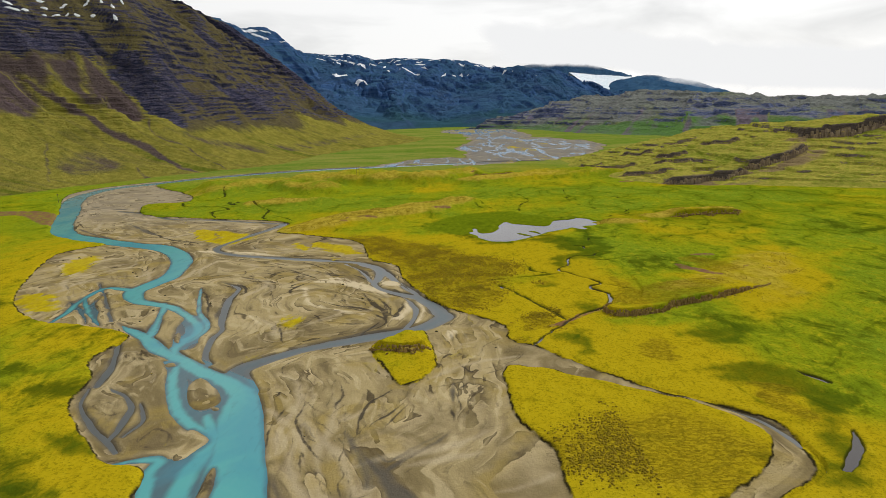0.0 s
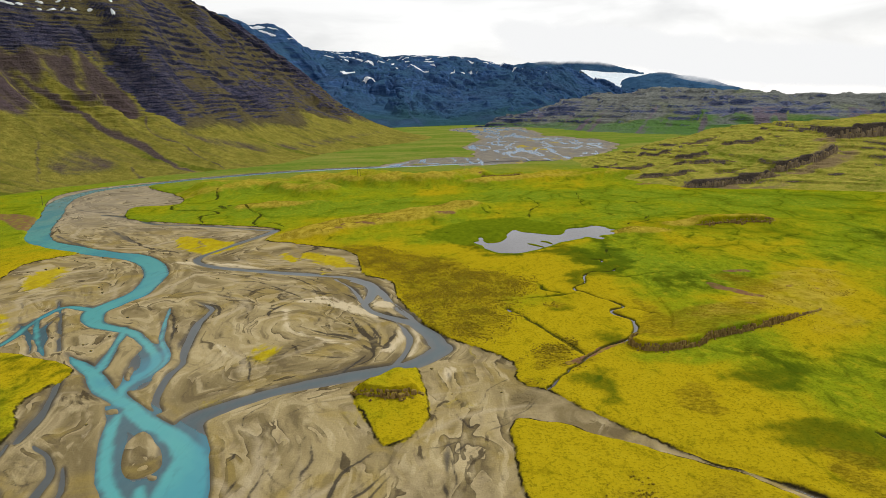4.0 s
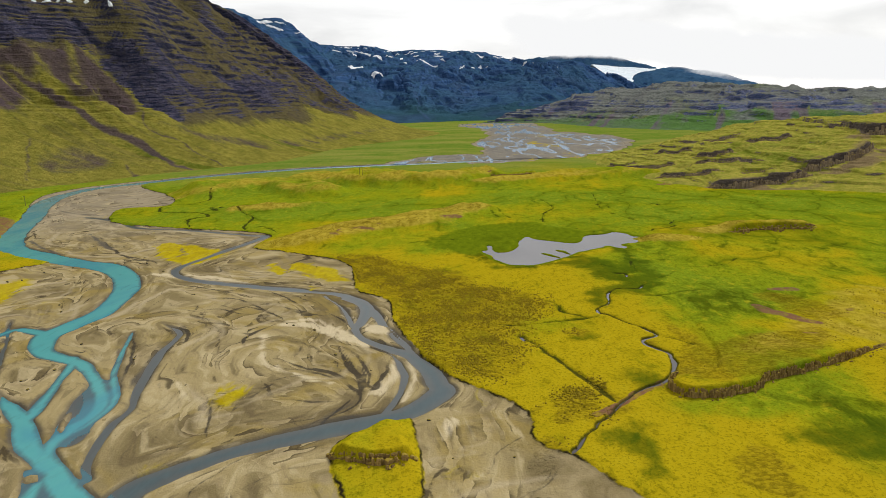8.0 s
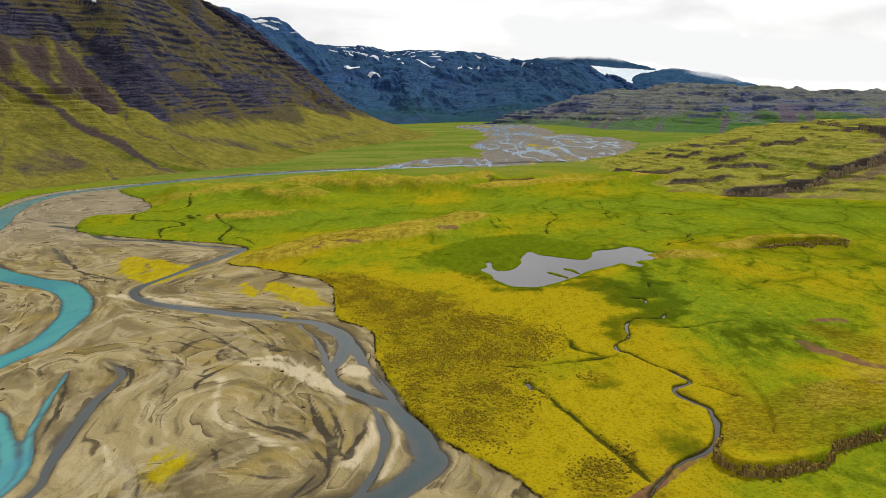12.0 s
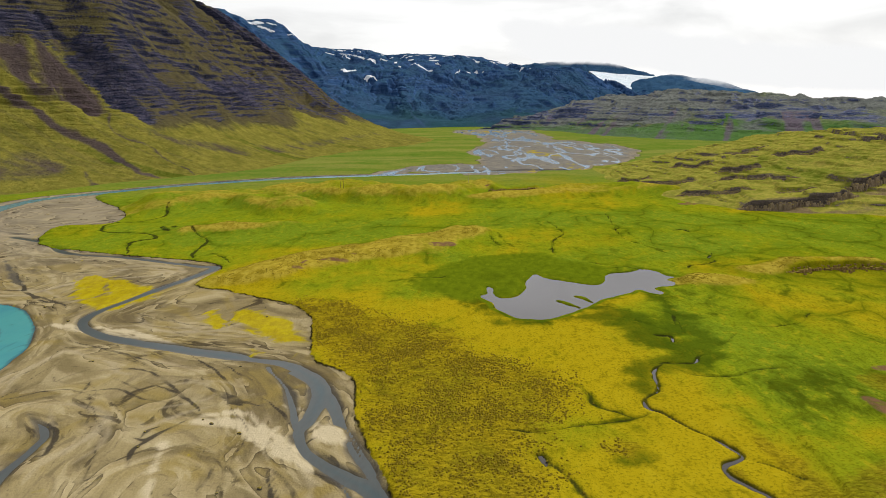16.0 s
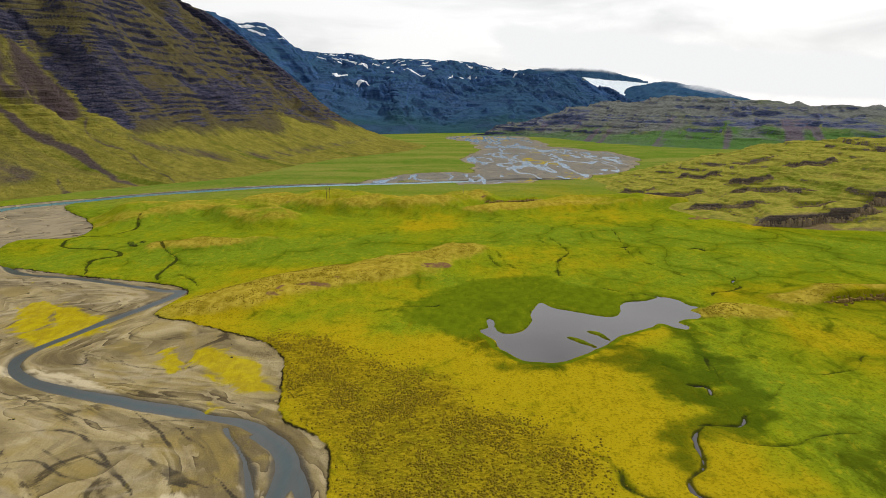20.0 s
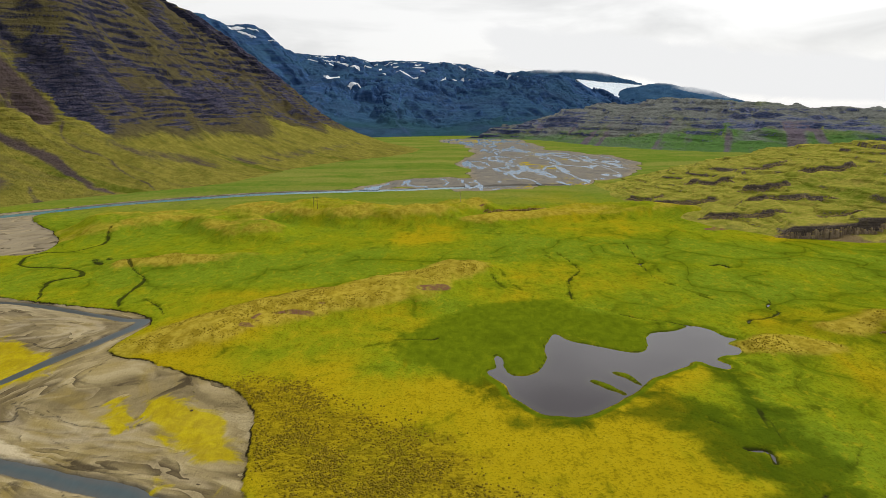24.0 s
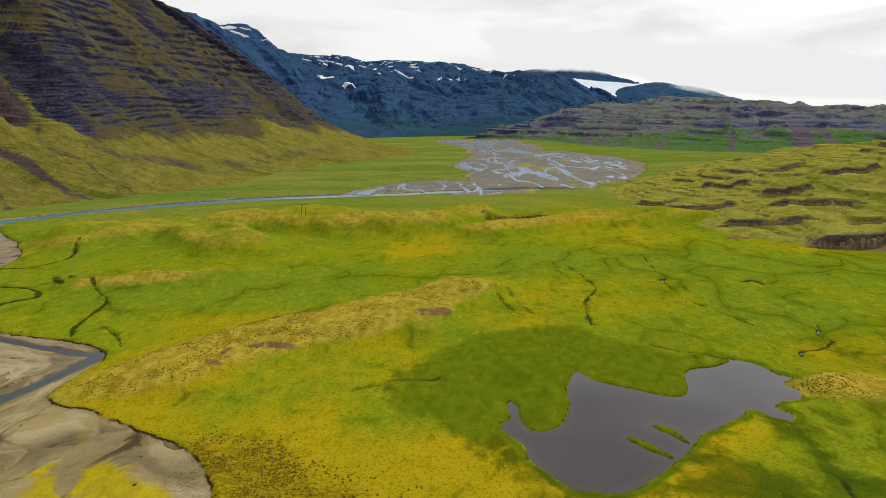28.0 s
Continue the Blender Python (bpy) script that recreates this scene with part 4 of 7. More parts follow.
RILLS = [[(121, 634, 0.1), (120, 604, 0.1), (123, 579, 0.1)],
         [(124, 553, 0.1), (131, 542, 0.1), (137, 528, 0.1)],
         [(209, 639, 0.1), (188, 583, 0.1), (192, 565, 0.1), (201, 568, 0.1)],
         [(87, 602, 0.1), (70, 614, 0.1), (67, 638, 0.1)],
         [(36, 617, 0.1), (40, 581, 0.1), (45, 551, 0.1)],
         [(178, 255, 0.1), (145, 226, 0.1), (134, 211, 0.1), (126, 199, 0.1)],
         [(114, 229, 0.1), (114, 212, 0.1), (113, 203, 0.1)],
         [(-30, 483, 0.1), (-21, 487, 0.1), (-14, 491, 0.1)],
         [(193, 686, 0.1), (166, 672, 0.1), (145, 645, 0.1), (131, 639, 0.1)],
         [(-266, 388, 0.1), (-268, 425, 0.1), (-263, 456, 0.1)],
         [(-140, 192, 0.1), (-131, 196, 0.1)],
         [(43, 234, 0.1), (49, 242, 0.1), (53, 249, 0.1)]]
POND = [(22.3, 475.4), (25.1, 473.1), (24.8, 463), (27.4, 457.2), (32.3, 457), (36.3, 460.5), (40.7, 470.2), (41.8, 481.2), (44.6, 490.7), (48.1, 498.3), (50.9, 492.9), (55.5, 487.6), (63.6, 482.3), (71.3, 477.3), (77, 477.9), (80.9, 483.8), (85.4, 496.2), (96.8, 499.9), (106.1, 505), (111.1, 500.1), (113.2, 492), (116.7, 489.2), (111.5, 484.5), (113.7, 479.7), (110.8, 473.1), (104, 471.2), (100.9, 468.4), (102.9, 463), (100.3, 459.3), (95.9, 463.4), (93.1, 466.8), (87.5, 461.8), (79.8, 457.6), (71.7, 451.5), (66.2, 445), (55.9, 434.7), (48.1, 428), (43.2, 425.6), (37.9, 426.6), (32.5, 427.9), (28.7, 434.4), (24.6, 442.1), (23.3, 450.3), (19.8, 455.7), (18.7, 461.4), (22.1, 465.1)]
POND_ISLETS = [[(53.1, 451.3, 1.3), (56.7, 447.1, 1.7), (60.2, 441.1, 1.1)],
        [(61.8, 458.5, 1), (64.9, 455.4, 1.5), (67.3, 448.3, 0.8)]]
BARS = [[(-84.8, 200.3), (-88, 211.6), (-85.1, 217.1), (-75, 203), (-73.1, 194.9), (-77.1, 191.6), (-80.7, 193)], [(-61.6, 141.3), (-63, 151.1), (-61.8, 157.4), (-59.5, 151.4), (-58.2, 141.2)], [(-75.2, 162.2), (-77.6, 174.7), (-75, 179.3), (-67.6, 172.1), (-69, 166.9), (-71.8, 162)],
        [(-104.3, 230.5), (-100.9, 232.4), (-98.5, 228.4), (-101.7, 227.1)], [(-74.6, 193.4), (-71.6, 192.4), (-71.3, 190.4), (-73.6, 190.9)], [(-164.3, 306.2), (-159.2, 303), (-157.6, 295.9)], [(-113.2, 261.8), (-112.2, 266.6), (-107, 255.2), (-108.8, 252.8)], [(-33.9, 333.9), (-31.8, 341.2), (-24.3, 336.9), (-22, 330.1), (-24.7, 325.8), (-29.7, 327.8)]]
MOSS = [[(-71.6, 276.5), (-70.3, 280.1), (-67.3, 283.9), (-63.8, 275.4), (-65.2, 268.6), (-68, 267.5)],
        [(-90.6, 441.1), (-86.8, 444.8), (-79.1, 442.5), (-68.8, 437.4), (-60.5, 431.1), (-54.4, 414), (-52.9, 406), (-57.8, 406.1), (-66.4, 410.4), (-76.2, 418.2), (-83, 427.1)], [(-102, 438), (-102.9, 446.2), (-98, 446), (-90.9, 434), (-86.4, 421), (-89.5, 419.6)], [(-181.1, 476.8), (-193.5, 505.7), (-184.9, 510.6), (-156.5, 494.1), (-135.3, 475), (-138.9, 458.9), (-146, 449.4), (-154.9, 448.3)], [(-69, 388), (-65, 396), (-58, 395)],
        [(-221, 371), (-237, 416), (-225, 427), (-212, 392)], [(-207, 308), (-218, 336), (-198, 326), (-186, 301)]]
MOUND = [(-29.2, 240.1), (-24.2, 249), (-15.1, 255.8), (-8.2, 253.7), (-3.5, 229.4), (-5.3, 215.2), (-11.6, 205.3), (-16.7, 205.4), (-23.3, 224.5)]
HEATH = [[(-66, 450), (-52, 452), (-29, 436), (0, 410), (24, 384), (38, 368), (33, 344), (25, 325), (24, 305), (16, 284), (4, 290), (-9, 318), (-18, 345), (-24, 370), (-40, 395)], [(30, 157), (47, 175), (65, 181), (75, 167), (80, 154), (64, 137), (41, 144)],
         [(88.1, 313.4), (91.4, 300.9), (106.5, 307.2), (134.7, 313.3), (117.8, 286.2), (106.7, 281.0), (98.1, 277.4), (86.7, 270.4), (80.6, 269.4), (73.0, 270.7), (74.3, 282.0), (81.5, 294.8)], [(48.4, 278.9), (52.2, 266.7), (49.9, 266.2), (45.1, 276.4)], [(38.1, 274.1), (46.6, 271.5), (47.9, 264.6), (43.7, 257.4), (34.9, 257.6)], [(85.0, 324.4), (90.5, 313.3), (90.6, 306.0), (84.4, 309.8)], [(132.4, 362.6), (145.3, 364.8), (153.0, 342.7), (144.6, 329.1), (138.6, 336.2), (136.1, 351.3)]]
MARSH = [[(-139, 211), (-128, 213), (-121, 205), (-130, 203)], [(-125, 164), (-114, 161), (-111, 157), (-117, 155)], [(-114, 151), (-107, 149), (-101, 145), (-108, 143)], [(-169, 237), (-152, 230), (-147, 222), (-161, 225)],
         [(-14, 486), (2, 473), (21, 458), (23, 437), (14, 449), (-1, 470)]]
WET_FLATS = [[(-12.6, 476.6), (-10, 500.8), (6.7, 523.6), (25.9, 539.7), (55.1, 545.3), (69.3, 526.3), (86, 503.6), (76.7, 477.3), (63.6, 482.6), (47.9, 497.5), (37, 459.8), (19.9, 456.9), (12.9, 450.2), (-1.6, 463.6)],
             [(-80.1, 542.8), (-62.8, 561.2), (-55.7, 578.4), (-45.7, 582.4), (-51.9, 556.4), (-67.3, 538.4)]]
WET_POOLS = [(25.4, 492.5, 6.6), (39, 498, 3.2), (36.3, 506.5, 2.1), (34, 478.6, 2.9), (29.2, 464.1, 3.8), (23.7, 468.4, 1.7), (-83, 592, 3.3)]
DARK_MARSH = [[(62.2, 433.9), (72.8, 436.3), (79.7, 428.9), (86, 422), (90, 417), (85, 410.3), (73.3, 415.3), (64.5, 422.9)],
              [(24.4, 435.5), (28.3, 432.5), (32.2, 426.3), (41.4, 423.9), (37.4, 418.6), (27.3, 421.9)],
              [(101.2, 458.6), (101, 444.5), (96.9, 424.1), (94.9, 409.9), (87.4, 412.4), (91.7, 435.5)],
              [(56.2, 426.8), (68.3, 432.7), (78.4, 415.3), (84.6, 403.2), (92.3, 398), (92.4, 379.8), (85.5, 371.2), (75.2, 373), (65.9, 354.7), (65.7, 361.4), (69.5, 376.3), (77.9, 388.9), (75.3, 411.5), (65.6, 421.6)],
              [(57.4, 281.2), (63, 283), (64.9, 278.2), (60.5, 275.3)],
              [(53.3, 320.6), (56.7, 320.4), (54.9, 316.3)],
              [(97.2, 428.9), (101.8, 410.1), (93.3, 379.6), (81.5, 373.5), (81.8, 391.3), (92.1, 402.4)],
              [(85.8, 207.2), (104.6, 213.1), (111.6, 200.4), (118.4, 187), (116.9, 177.5), (109.3, 161.2), (98.6, 145), (89.2, 139.5), (86, 141.5), (97.5, 149), (104.9, 161.5), (112.4, 179.7), (102.8, 190.2), (93.7, 197.4)],
              [(97.5, 245.6), (115.2, 250.6), (113.5, 234.6), (105.4, 228.2), (99.2, 235.9)],
              [(48.5, 243.9), (53.5, 246.6), (51.3, 231.4), (48.8, 234.6)],
              [(-113, 172.8), (-101.3, 168.9), (-95, 163.5), (-107.7, 166.2)],
              [(-109.5, 145), (-119, 159.7), (-111.7, 155.1), (-103.9, 147.1), (-101.6, 141.1)]]
# low ridges and hills: x, y, half width; then their height
RISES = [([(-115, 488, 14), (-87, 510, 20), (-55, 537, 22), (-16, 564, 22), (17, 602, 16)], 5.0), ([(-272, 734, 30), (-236, 770, 34), (-188, 788, 30), (-130, 719, 25)], 8.0),
         ([(-156, 809, 30), (-92, 801, 34), (-28, 775, 28), (25, 812, 24)], 11.0), ([(-178, 629, 8), (-143, 638, 12), (-114, 642, 9)], 4.0), ([(118, 479, 8), (135, 482, 10), (140, 478, 8)], 3.0),
         ([(157, 496, 6), (190, 500, 9), (225, 494, 9)], 4.0), ([(80, 280, 6), (103, 294, 10), (128, 308, 12), (165, 335, 16), (180, 360, 14)], 1.2), ([(40, 760, 18), (120, 790, 22), (200, 800, 25)], 6.0)]
BRAID = [(-107, 1001), (-31, 1091), (43, 1136), (42, 1383), (90, 1789), (-3, 2083), (49, 2291), (210, 2288), (251, 1655), (313, 1488), (309, 1200), (220, 1075), (117, 1003), (72, 985)]


LEDGES_GROUND = [([(74.4, 284.1), (71.1, 278.2), (69.2, 272.6), (69.5, 268.3), (72.3, 265.9), (78.8, 265.3), (84.9, 266.7), (94.0, 269.9), (98.6, 275.5), (105.4, 278.7), (115.9, 283.2), (136, 293), (156, 305)], 3.3, 26), ([(40, 790), (66, 795), (92, 798)], 4.5, 30), ([(172, 490), (200, 492), (224, 489)], 3.2, 16),
                 ([(-28.5, 237), (-22, 233.5), (-14.3, 231.8), (-5.5, 234.5)], 3.0, 14)]
LEDGES_HILL = [([(226, 680), (245, 675), (259, 673), (280, 676), (301, 679), (325, 690)], 9, 50), ([(202, 750), (222, 738), (242, 726), (258, 722)], 5.5, 40), ([(188, 812), (201, 809), (220, 801), (237, 791)], 5, 40),
               ([(244, 774), (262, 757), (277, 749), (309, 748)], 6, 40), ([(262, 815), (281, 803), (300, 800)], 6, 40), ([(238, 875), (255, 862), (271, 847)], 5, 40), ([(268, 705), (285, 703), (300, 706)], 3.5, 25),
               ([(322, 703), (340, 705), (355, 712), (378, 722), (405, 742), (425, 770)], 11, 60), ([(430, 802), (446, 800), (475, 805), (502, 815), (530, 822), (559, 830), (620, 828)], 17, 90),
               ([(325, 850), (355, 841), (385, 850)], 6, 40), ([(290, 890), (320, 885), (345, 900)], 5, 40), ([(180, 872), (192, 850), (205, 832)], 4, 30)]
PALE = [[(-71.4, 328.2, 0.9), (-65.4, 305.9, 0.9), (-53.9, 291.7, 0.8), (-36.9, 283.0, 0.6)], [(-12.4, 301.6, 1.3), (-10.1, 282.2, 1.2), (-12.1, 268.0, 0.9)], [(-66.7, 344.3, 1.1), (-54.7, 345.5, 1.9), (-43.8, 333.2, 1.8), (-30.0, 320.5, 1.5)], [(-36.1, 341.1, 1.3), (-27.1, 334.0, 2.1)], [(-87.7, 284.5, 0.6), (-78.0, 271.4, 0.6)], [(-44.8, 350.4, 0.8), (-40.2, 348.4, 1.1)],
        [(-67, 341, 2), (-54, 339, 3), (-44, 329, 3), (-30, 315, 2)], [(-33, 336, 1), (-28, 332, 3), (-23, 328, 2)], [(-161, 428, 2), (-137, 421, 4), (-116, 411, 4), (-90, 394, 3)], [(-21, 274, 1), (-17, 289, 2), (-17, 308, 1)], [(1, 245, 1), (3, 255, 2)]]
GULLIES = [[(-16, 298, 1), (-13, 281, 1.3), (-15, 268, 1.6), (-20, 257, 1.8), (-26, 250, 2)], [(-66, 310, 0.6), (-65, 301, 0.8), (-54, 287, 1), (-39, 282, 1), (-28, 271, 1.2), (-28, 261, 1.5)], [(-294, 530, 2), (-251, 488, 2), (-232, 485, 2)],
           [(-262, 550, 1), (-228, 507, 3), (-215, 493, 2)], [(-410, 762, 1), (-350, 663, 2), (-285, 624, 2), (-239, 577, 2)], [(-2, 270, 1), (4, 240, 1.5), (2, 205, 2), (2, 177, 1.5)]]
GREENS = [[(100, 430, 20), (130, 420, 30), (120, 370, 24), (105, 340, 12)], [(-120, 590, 14), (-70, 610, 30), (0, 630, 30)], [(20, 490, 8), (45, 510, 18), (70, 495, 10)], [(40, 505, 14), (90, 530, 20), (150, 560, 30)], [(-160, 600, 20), (-40, 635, 30), (60, 655, 32), (180, 640, 30), (300, 590, 40)], [(110, 440, 16), (140, 420, 22), (180, 385, 22), (260, 420, 50)], [(136, 250, 10), (150, 232, 14), (180, 215, 30)],
          [(205, 330, 20), (260, 340, 40)], [(-260, 1030, 20), (-150, 1120, 30), (-40, 1300, 40)], [(-10, 470, 10), (20, 500, 16), (0, 530, 10)], [(-150, 230, 8), (-190, 220, 25)]]


def ledge_lift(x, y, course, high, back, soft=1.0):
    """A scarp: the ground behind the line stands higher, and falls back to the slope with the distance."""
    c = curve(course, 5)
    out = np.zeros(x.shape)
    reach = back * 2.5
    sel = np.nonzero((x > c[:, 0].min() - reach) & (x < c[:, 0].max() + reach) & (y > c[:, 1].min() - reach) & (y < c[:, 1].max() + reach))[0]
    px, py = x[sel], y[sel]
    best, side, share = np.full(len(sel), 1e9), np.zeros(len(sel)), np.zeros(len(sel))
    n = len(c) - 1
    for i in range(n):
        (ax, ay), (bx, by) = c[i], c[i + 1]
        dx, dy = bx - ax, by - ay
        t = np.clip(((px - ax) * dx + (py - ay) * dy) / (dx * dx + dy * dy), 0, 1)
        d = np.hypot(px - ax - t * dx, py - ay - t * dy)
        s = (dx * (py - ay) - dy * (px - ax)) / np.hypot(dx, dy)
        m = d < best
        best[m], side[m], share[m] = d[m], s[m], ((i + t) / n)[m]
    ends = smooth(0.0, 0.12, share) * smooth(1.0, 0.88, share)
    front = np.where(side > 0, best, -best)
    out[sel] = high * ends * smooth(-0.4 * soft, 0.9 * soft, front) * np.exp(-np.maximum(front, 0) / back)
    return out


def nearest(x, y, courses, reach=60.0):
    out = np.full(x.shape, float(reach))
    for c in courses:
        out = np.minimum(out, from_course(x, y, c, reach))
    return out


def areas(x, y, outlines, reach=30.0):
    out = np.full(x.shape, float(reach))
    for a in outlines:
        out = np.minimum(out, from_area(x, y, a, reach))
    return out


# ---- the sheet of ground ----
ys = [-1500.0]
while ys[-1] < 4950:
    v = ys[-1]
    ys.append(v + (max(0.6, (105 - v) * 0.14) if v < 105 else 0.64 if v < 430 else 0.85 if v < 560 else 0.85 * (v / 560) ** 2.5))
ys = np.array(ys)
NC = 740
u = np.linspace(-1, 1, NC)
a = np.abs(u)
wide = np.maximum(25 + 0.70 * ys, 100)
core = np.minimum(a / 0.93, 1.0)
rest = np.clip((a - 0.93) / 0.07, 0, 1) ** 2
gx = np.sign(u)[None, :] * (wide[:, None] * core[None, :] + (5200 - wide)[:, None] * rest[None, :])
gy = np.repeat(ys[:, None], NC, 1)
X, Y = gx.ravel(), gy.ravel()
WATER = -1.12
# places shifted a little, so that banks and furrows wander
XW = X + 1.5 * fractal(X, Y, 15, 4, 501, 0.6)
YW = Y + 2.2 * fractal(X, Y, 15, 4, 502, 0.6)
f_gravel = np.minimum(from_area(XW, YW, GRAVEL_EAST + GRAVEL_WEST, 40), 40)
f_mound = from_area(XW, YW, MOUND, 12)
f_gravel = np.maximum(f_gravel, np.where(f_mound < 10, -f_mound, -40))
XR, YR = X + 0.45 * (XW - X), Y + 0.45 * (YW - Y)
f_bars = areas(XR, YR, BARS, 8)
f_river = nearest(XR, YR, [RIVER_MAIN, RIVER_LOW, *RIVER_ARMS], 80)
wob = fractal(X, Y, 18, 3, 5)
f_river = np.maximum(f_river + (0.45 + 1.1 * smooth(380, 450, Y)) * wob, np.where(f_bars < 6, -f_bars, -80))
f_side = np.minimum(nearest(XR, YR, [SIDE_MAIN], 80), nearest(XR, YR, SIDE_ARMS, 80) + 0.25) + 0.6 * wob
# wide shallow slate water between the arms
f_side = np.minimum(f_side, areas(XW, YW, SHALLOWS, 20) + 0.8 * wob)
f_side = np.maximum(f_side, np.where(f_bars < 6, -f_bars, -80))
f_brook = nearest(X + 1.0 * fractal(X, Y, 8, 3, 503), Y + 1.2 * fractal(X, Y, 8, 3, 504), BROOKS, 10) + 0.30 + 0.55 * fractal(X, Y, 6, 3, 8)
f_carve = nearest(X + 1.5 * fractal(X, Y, 12, 3, 12), Y + 1.8 * fractal(X, Y, 12, 3, 13), DITCHES, 10) + 0.40 + 0.5 * fractal(X, Y, 6, 2, 9)
f_ditch = np.minimum(f_carve, nearest(X + 4 * fractal(X, Y, 26, 3, 12), Y + 5 * fractal(X, Y, 20, 3, 13), RILLS, 10) + 0.45)
f_pond = np.maximum(from_area(XR, YR, POND, 25), -nearest(XR, YR, POND_ISLETS, 12)) + 0.8 * fractal(X, Y, 5, 4, 3, 0.6)
f_braid = from_area(X + 30 * fractal(X, Y * 0.4, 45, 4, 26), Y + 60 * fractal(X, Y * 0.4, 60, 4, 27), BRAID, 120)
f_net = np.minimum(np.abs(fractal(X, Y * 0.16, 46, 4, 21)) * 95, np.abs(fractal(X, Y * 0.20, 24, 4, 24)) * 62) - 2.6 - 5 * smooth(0.20, 0.7, fractal(X, Y * 0.2, 70, 3, 25))
f_net = np.where(f_braid < 0, f_net, 30) + np.maximum(f_braid + 14, 0)
rise = np.zeros_like(X)
dry = np.zeros_like(X)
for course, high, back in LEDGES_GROUND:
    rise += ledge_lift(X, Y, course, high, back)
humps = np.zeros_like(X)
for line, high in RISES:
    d = from_course(X, Y, line, 60)
    w = smooth(14, -14, d + 5 * wob)
    humps = np.maximum(humps, high * w * (1 + 0.55 * fractal(X, Y, 26, 4, 11)))
    dry = np.maximum(dry, smooth(8, -8, d + 7 * wob) * (1 - 0.2 * smooth(640, 700, Y)) * (0.75 + 0.7 * fractal(X, Y, 40, 4, 17)))
rise += humps * smooth(0, 30, f_gravel)
land = smooth(-2, 4, f_gravel) * smooth(0, 40, f_braid) * np.where(Y > 700, smooth(3, 45, f_river), 1)
far_land = smooth(500, 800, Y)
Z = land * (0.45 * fractal(X, Y, 30, 4, 2) + (1 + 3 * far_land) * 0.5 * (1 + fractal(X, Y, 70, 3, 4)) * 0.5) + rise * smooth(0, 6, f_pond) * np.where(Y > 700, smooth(0, 20, f_river), 1)
Z = Z * smooth(-1, 10, f_pond) * smooth(0, 8, f_brook + 1) + 0.0
f_gully = np.minimum(nearest(XW, YW, GULLIES[2:5] + DAMP_ARMS, 30), nearest(XW, YW, GULLIES[:2] + GULLIES[5:], 30) + 0.9) + 1.2 * wob
bars = 0.20 * fractal(X, Y, 22, 4, 6)
Z = np.where(f_gravel < 0, bars, Z)
Z -= 0.62 * smooth(0.9, -0.9, f_gravel + 0.8 * fractal(X, Y, 4, 2, 14))
Z = np.where(f_braid < 6, Z - 0.5 * smooth(6, -6, f_braid), Z)
bed = lambda f, d: smooth(1.6, -1.8, f) * d
Z -= bed(f_river, 1.35) + bed(f_side, 1.25) * (f_gravel < 2)
Z -= 1.6 * smooth(1.0, -0.9, f_brook) + 0.5 * smooth(1.2, -0.4, f_carve) + 1.5 * smooth(0.8, -2.0, f_pond) + 0.9 * smooth(3, -3, f_net)
Z -= 0.12 * smooth(1.5, -1.5, f_gully)
Z += 0.8 * smooth(0, -5, f_mound) * (1 + fractal(X, Y, 4, 3, 16)) * smooth(226, 234, Y)


def sheet(name, xs, ys_, zs, ncol, material, attrs, keep=None):
    """A mesh of quads from a grid of places; keep: which vertices' quads stay."""
    nrow = len(xs) // ncol
    idx = np.arange(nrow * ncol).reshape(nrow, ncol)
    q = np.stack([idx[:-1, :-1], idx[:-1, 1:], idx[1:, 1:], idx[1:, :-1]], -1).reshape(-1, 4)
    co = np.stack([xs, ys_, zs], 1)
    if keep is not None:
        q = q[keep[q].any(1)]
        used, inv = np.unique(q, return_inverse=True)
        q, co = inv.reshape(-1, 4), co[used]
        attrs = {k: v[used] for k, v in attrs.items()}
    me = bpy.data.meshes.new(name)
    me.vertices.add(len(co))
    me.vertices.foreach_set("co", co.astype(np.float32).ravel())
    me.loops.add(len(q) * 4)
    me.loops.foreach_set("vertex_index", q.astype(np.int32).ravel())
    me.polygons.add(len(q))
    me.polygons.foreach_set("loop_start", np.arange(0, len(q) * 4, 4, dtype=np.int32))
    me.polygons.foreach_set("use_smooth", np.ones(len(q), bool))
    me.update(calc_edges=True)
    for k, v in attrs.items():
        me.attributes.new(k, "FLOAT", "POINT").data.foreach_set("value", v.astype(np.float32))
    me.materials.append(material)
    return new(name, me)


flow = np.minimum(np.minimum(f_river, f_side), 70)


def sample(field, x, y):
    i = int(np.clip(np.searchsorted(ys, y), 1, len(ys) - 2))
    j = int(np.clip(round((x / wide[i] * 0.93 + 1) / 2 * (NC - 1)), 0, NC - 1))
    return field[i * NC + j]


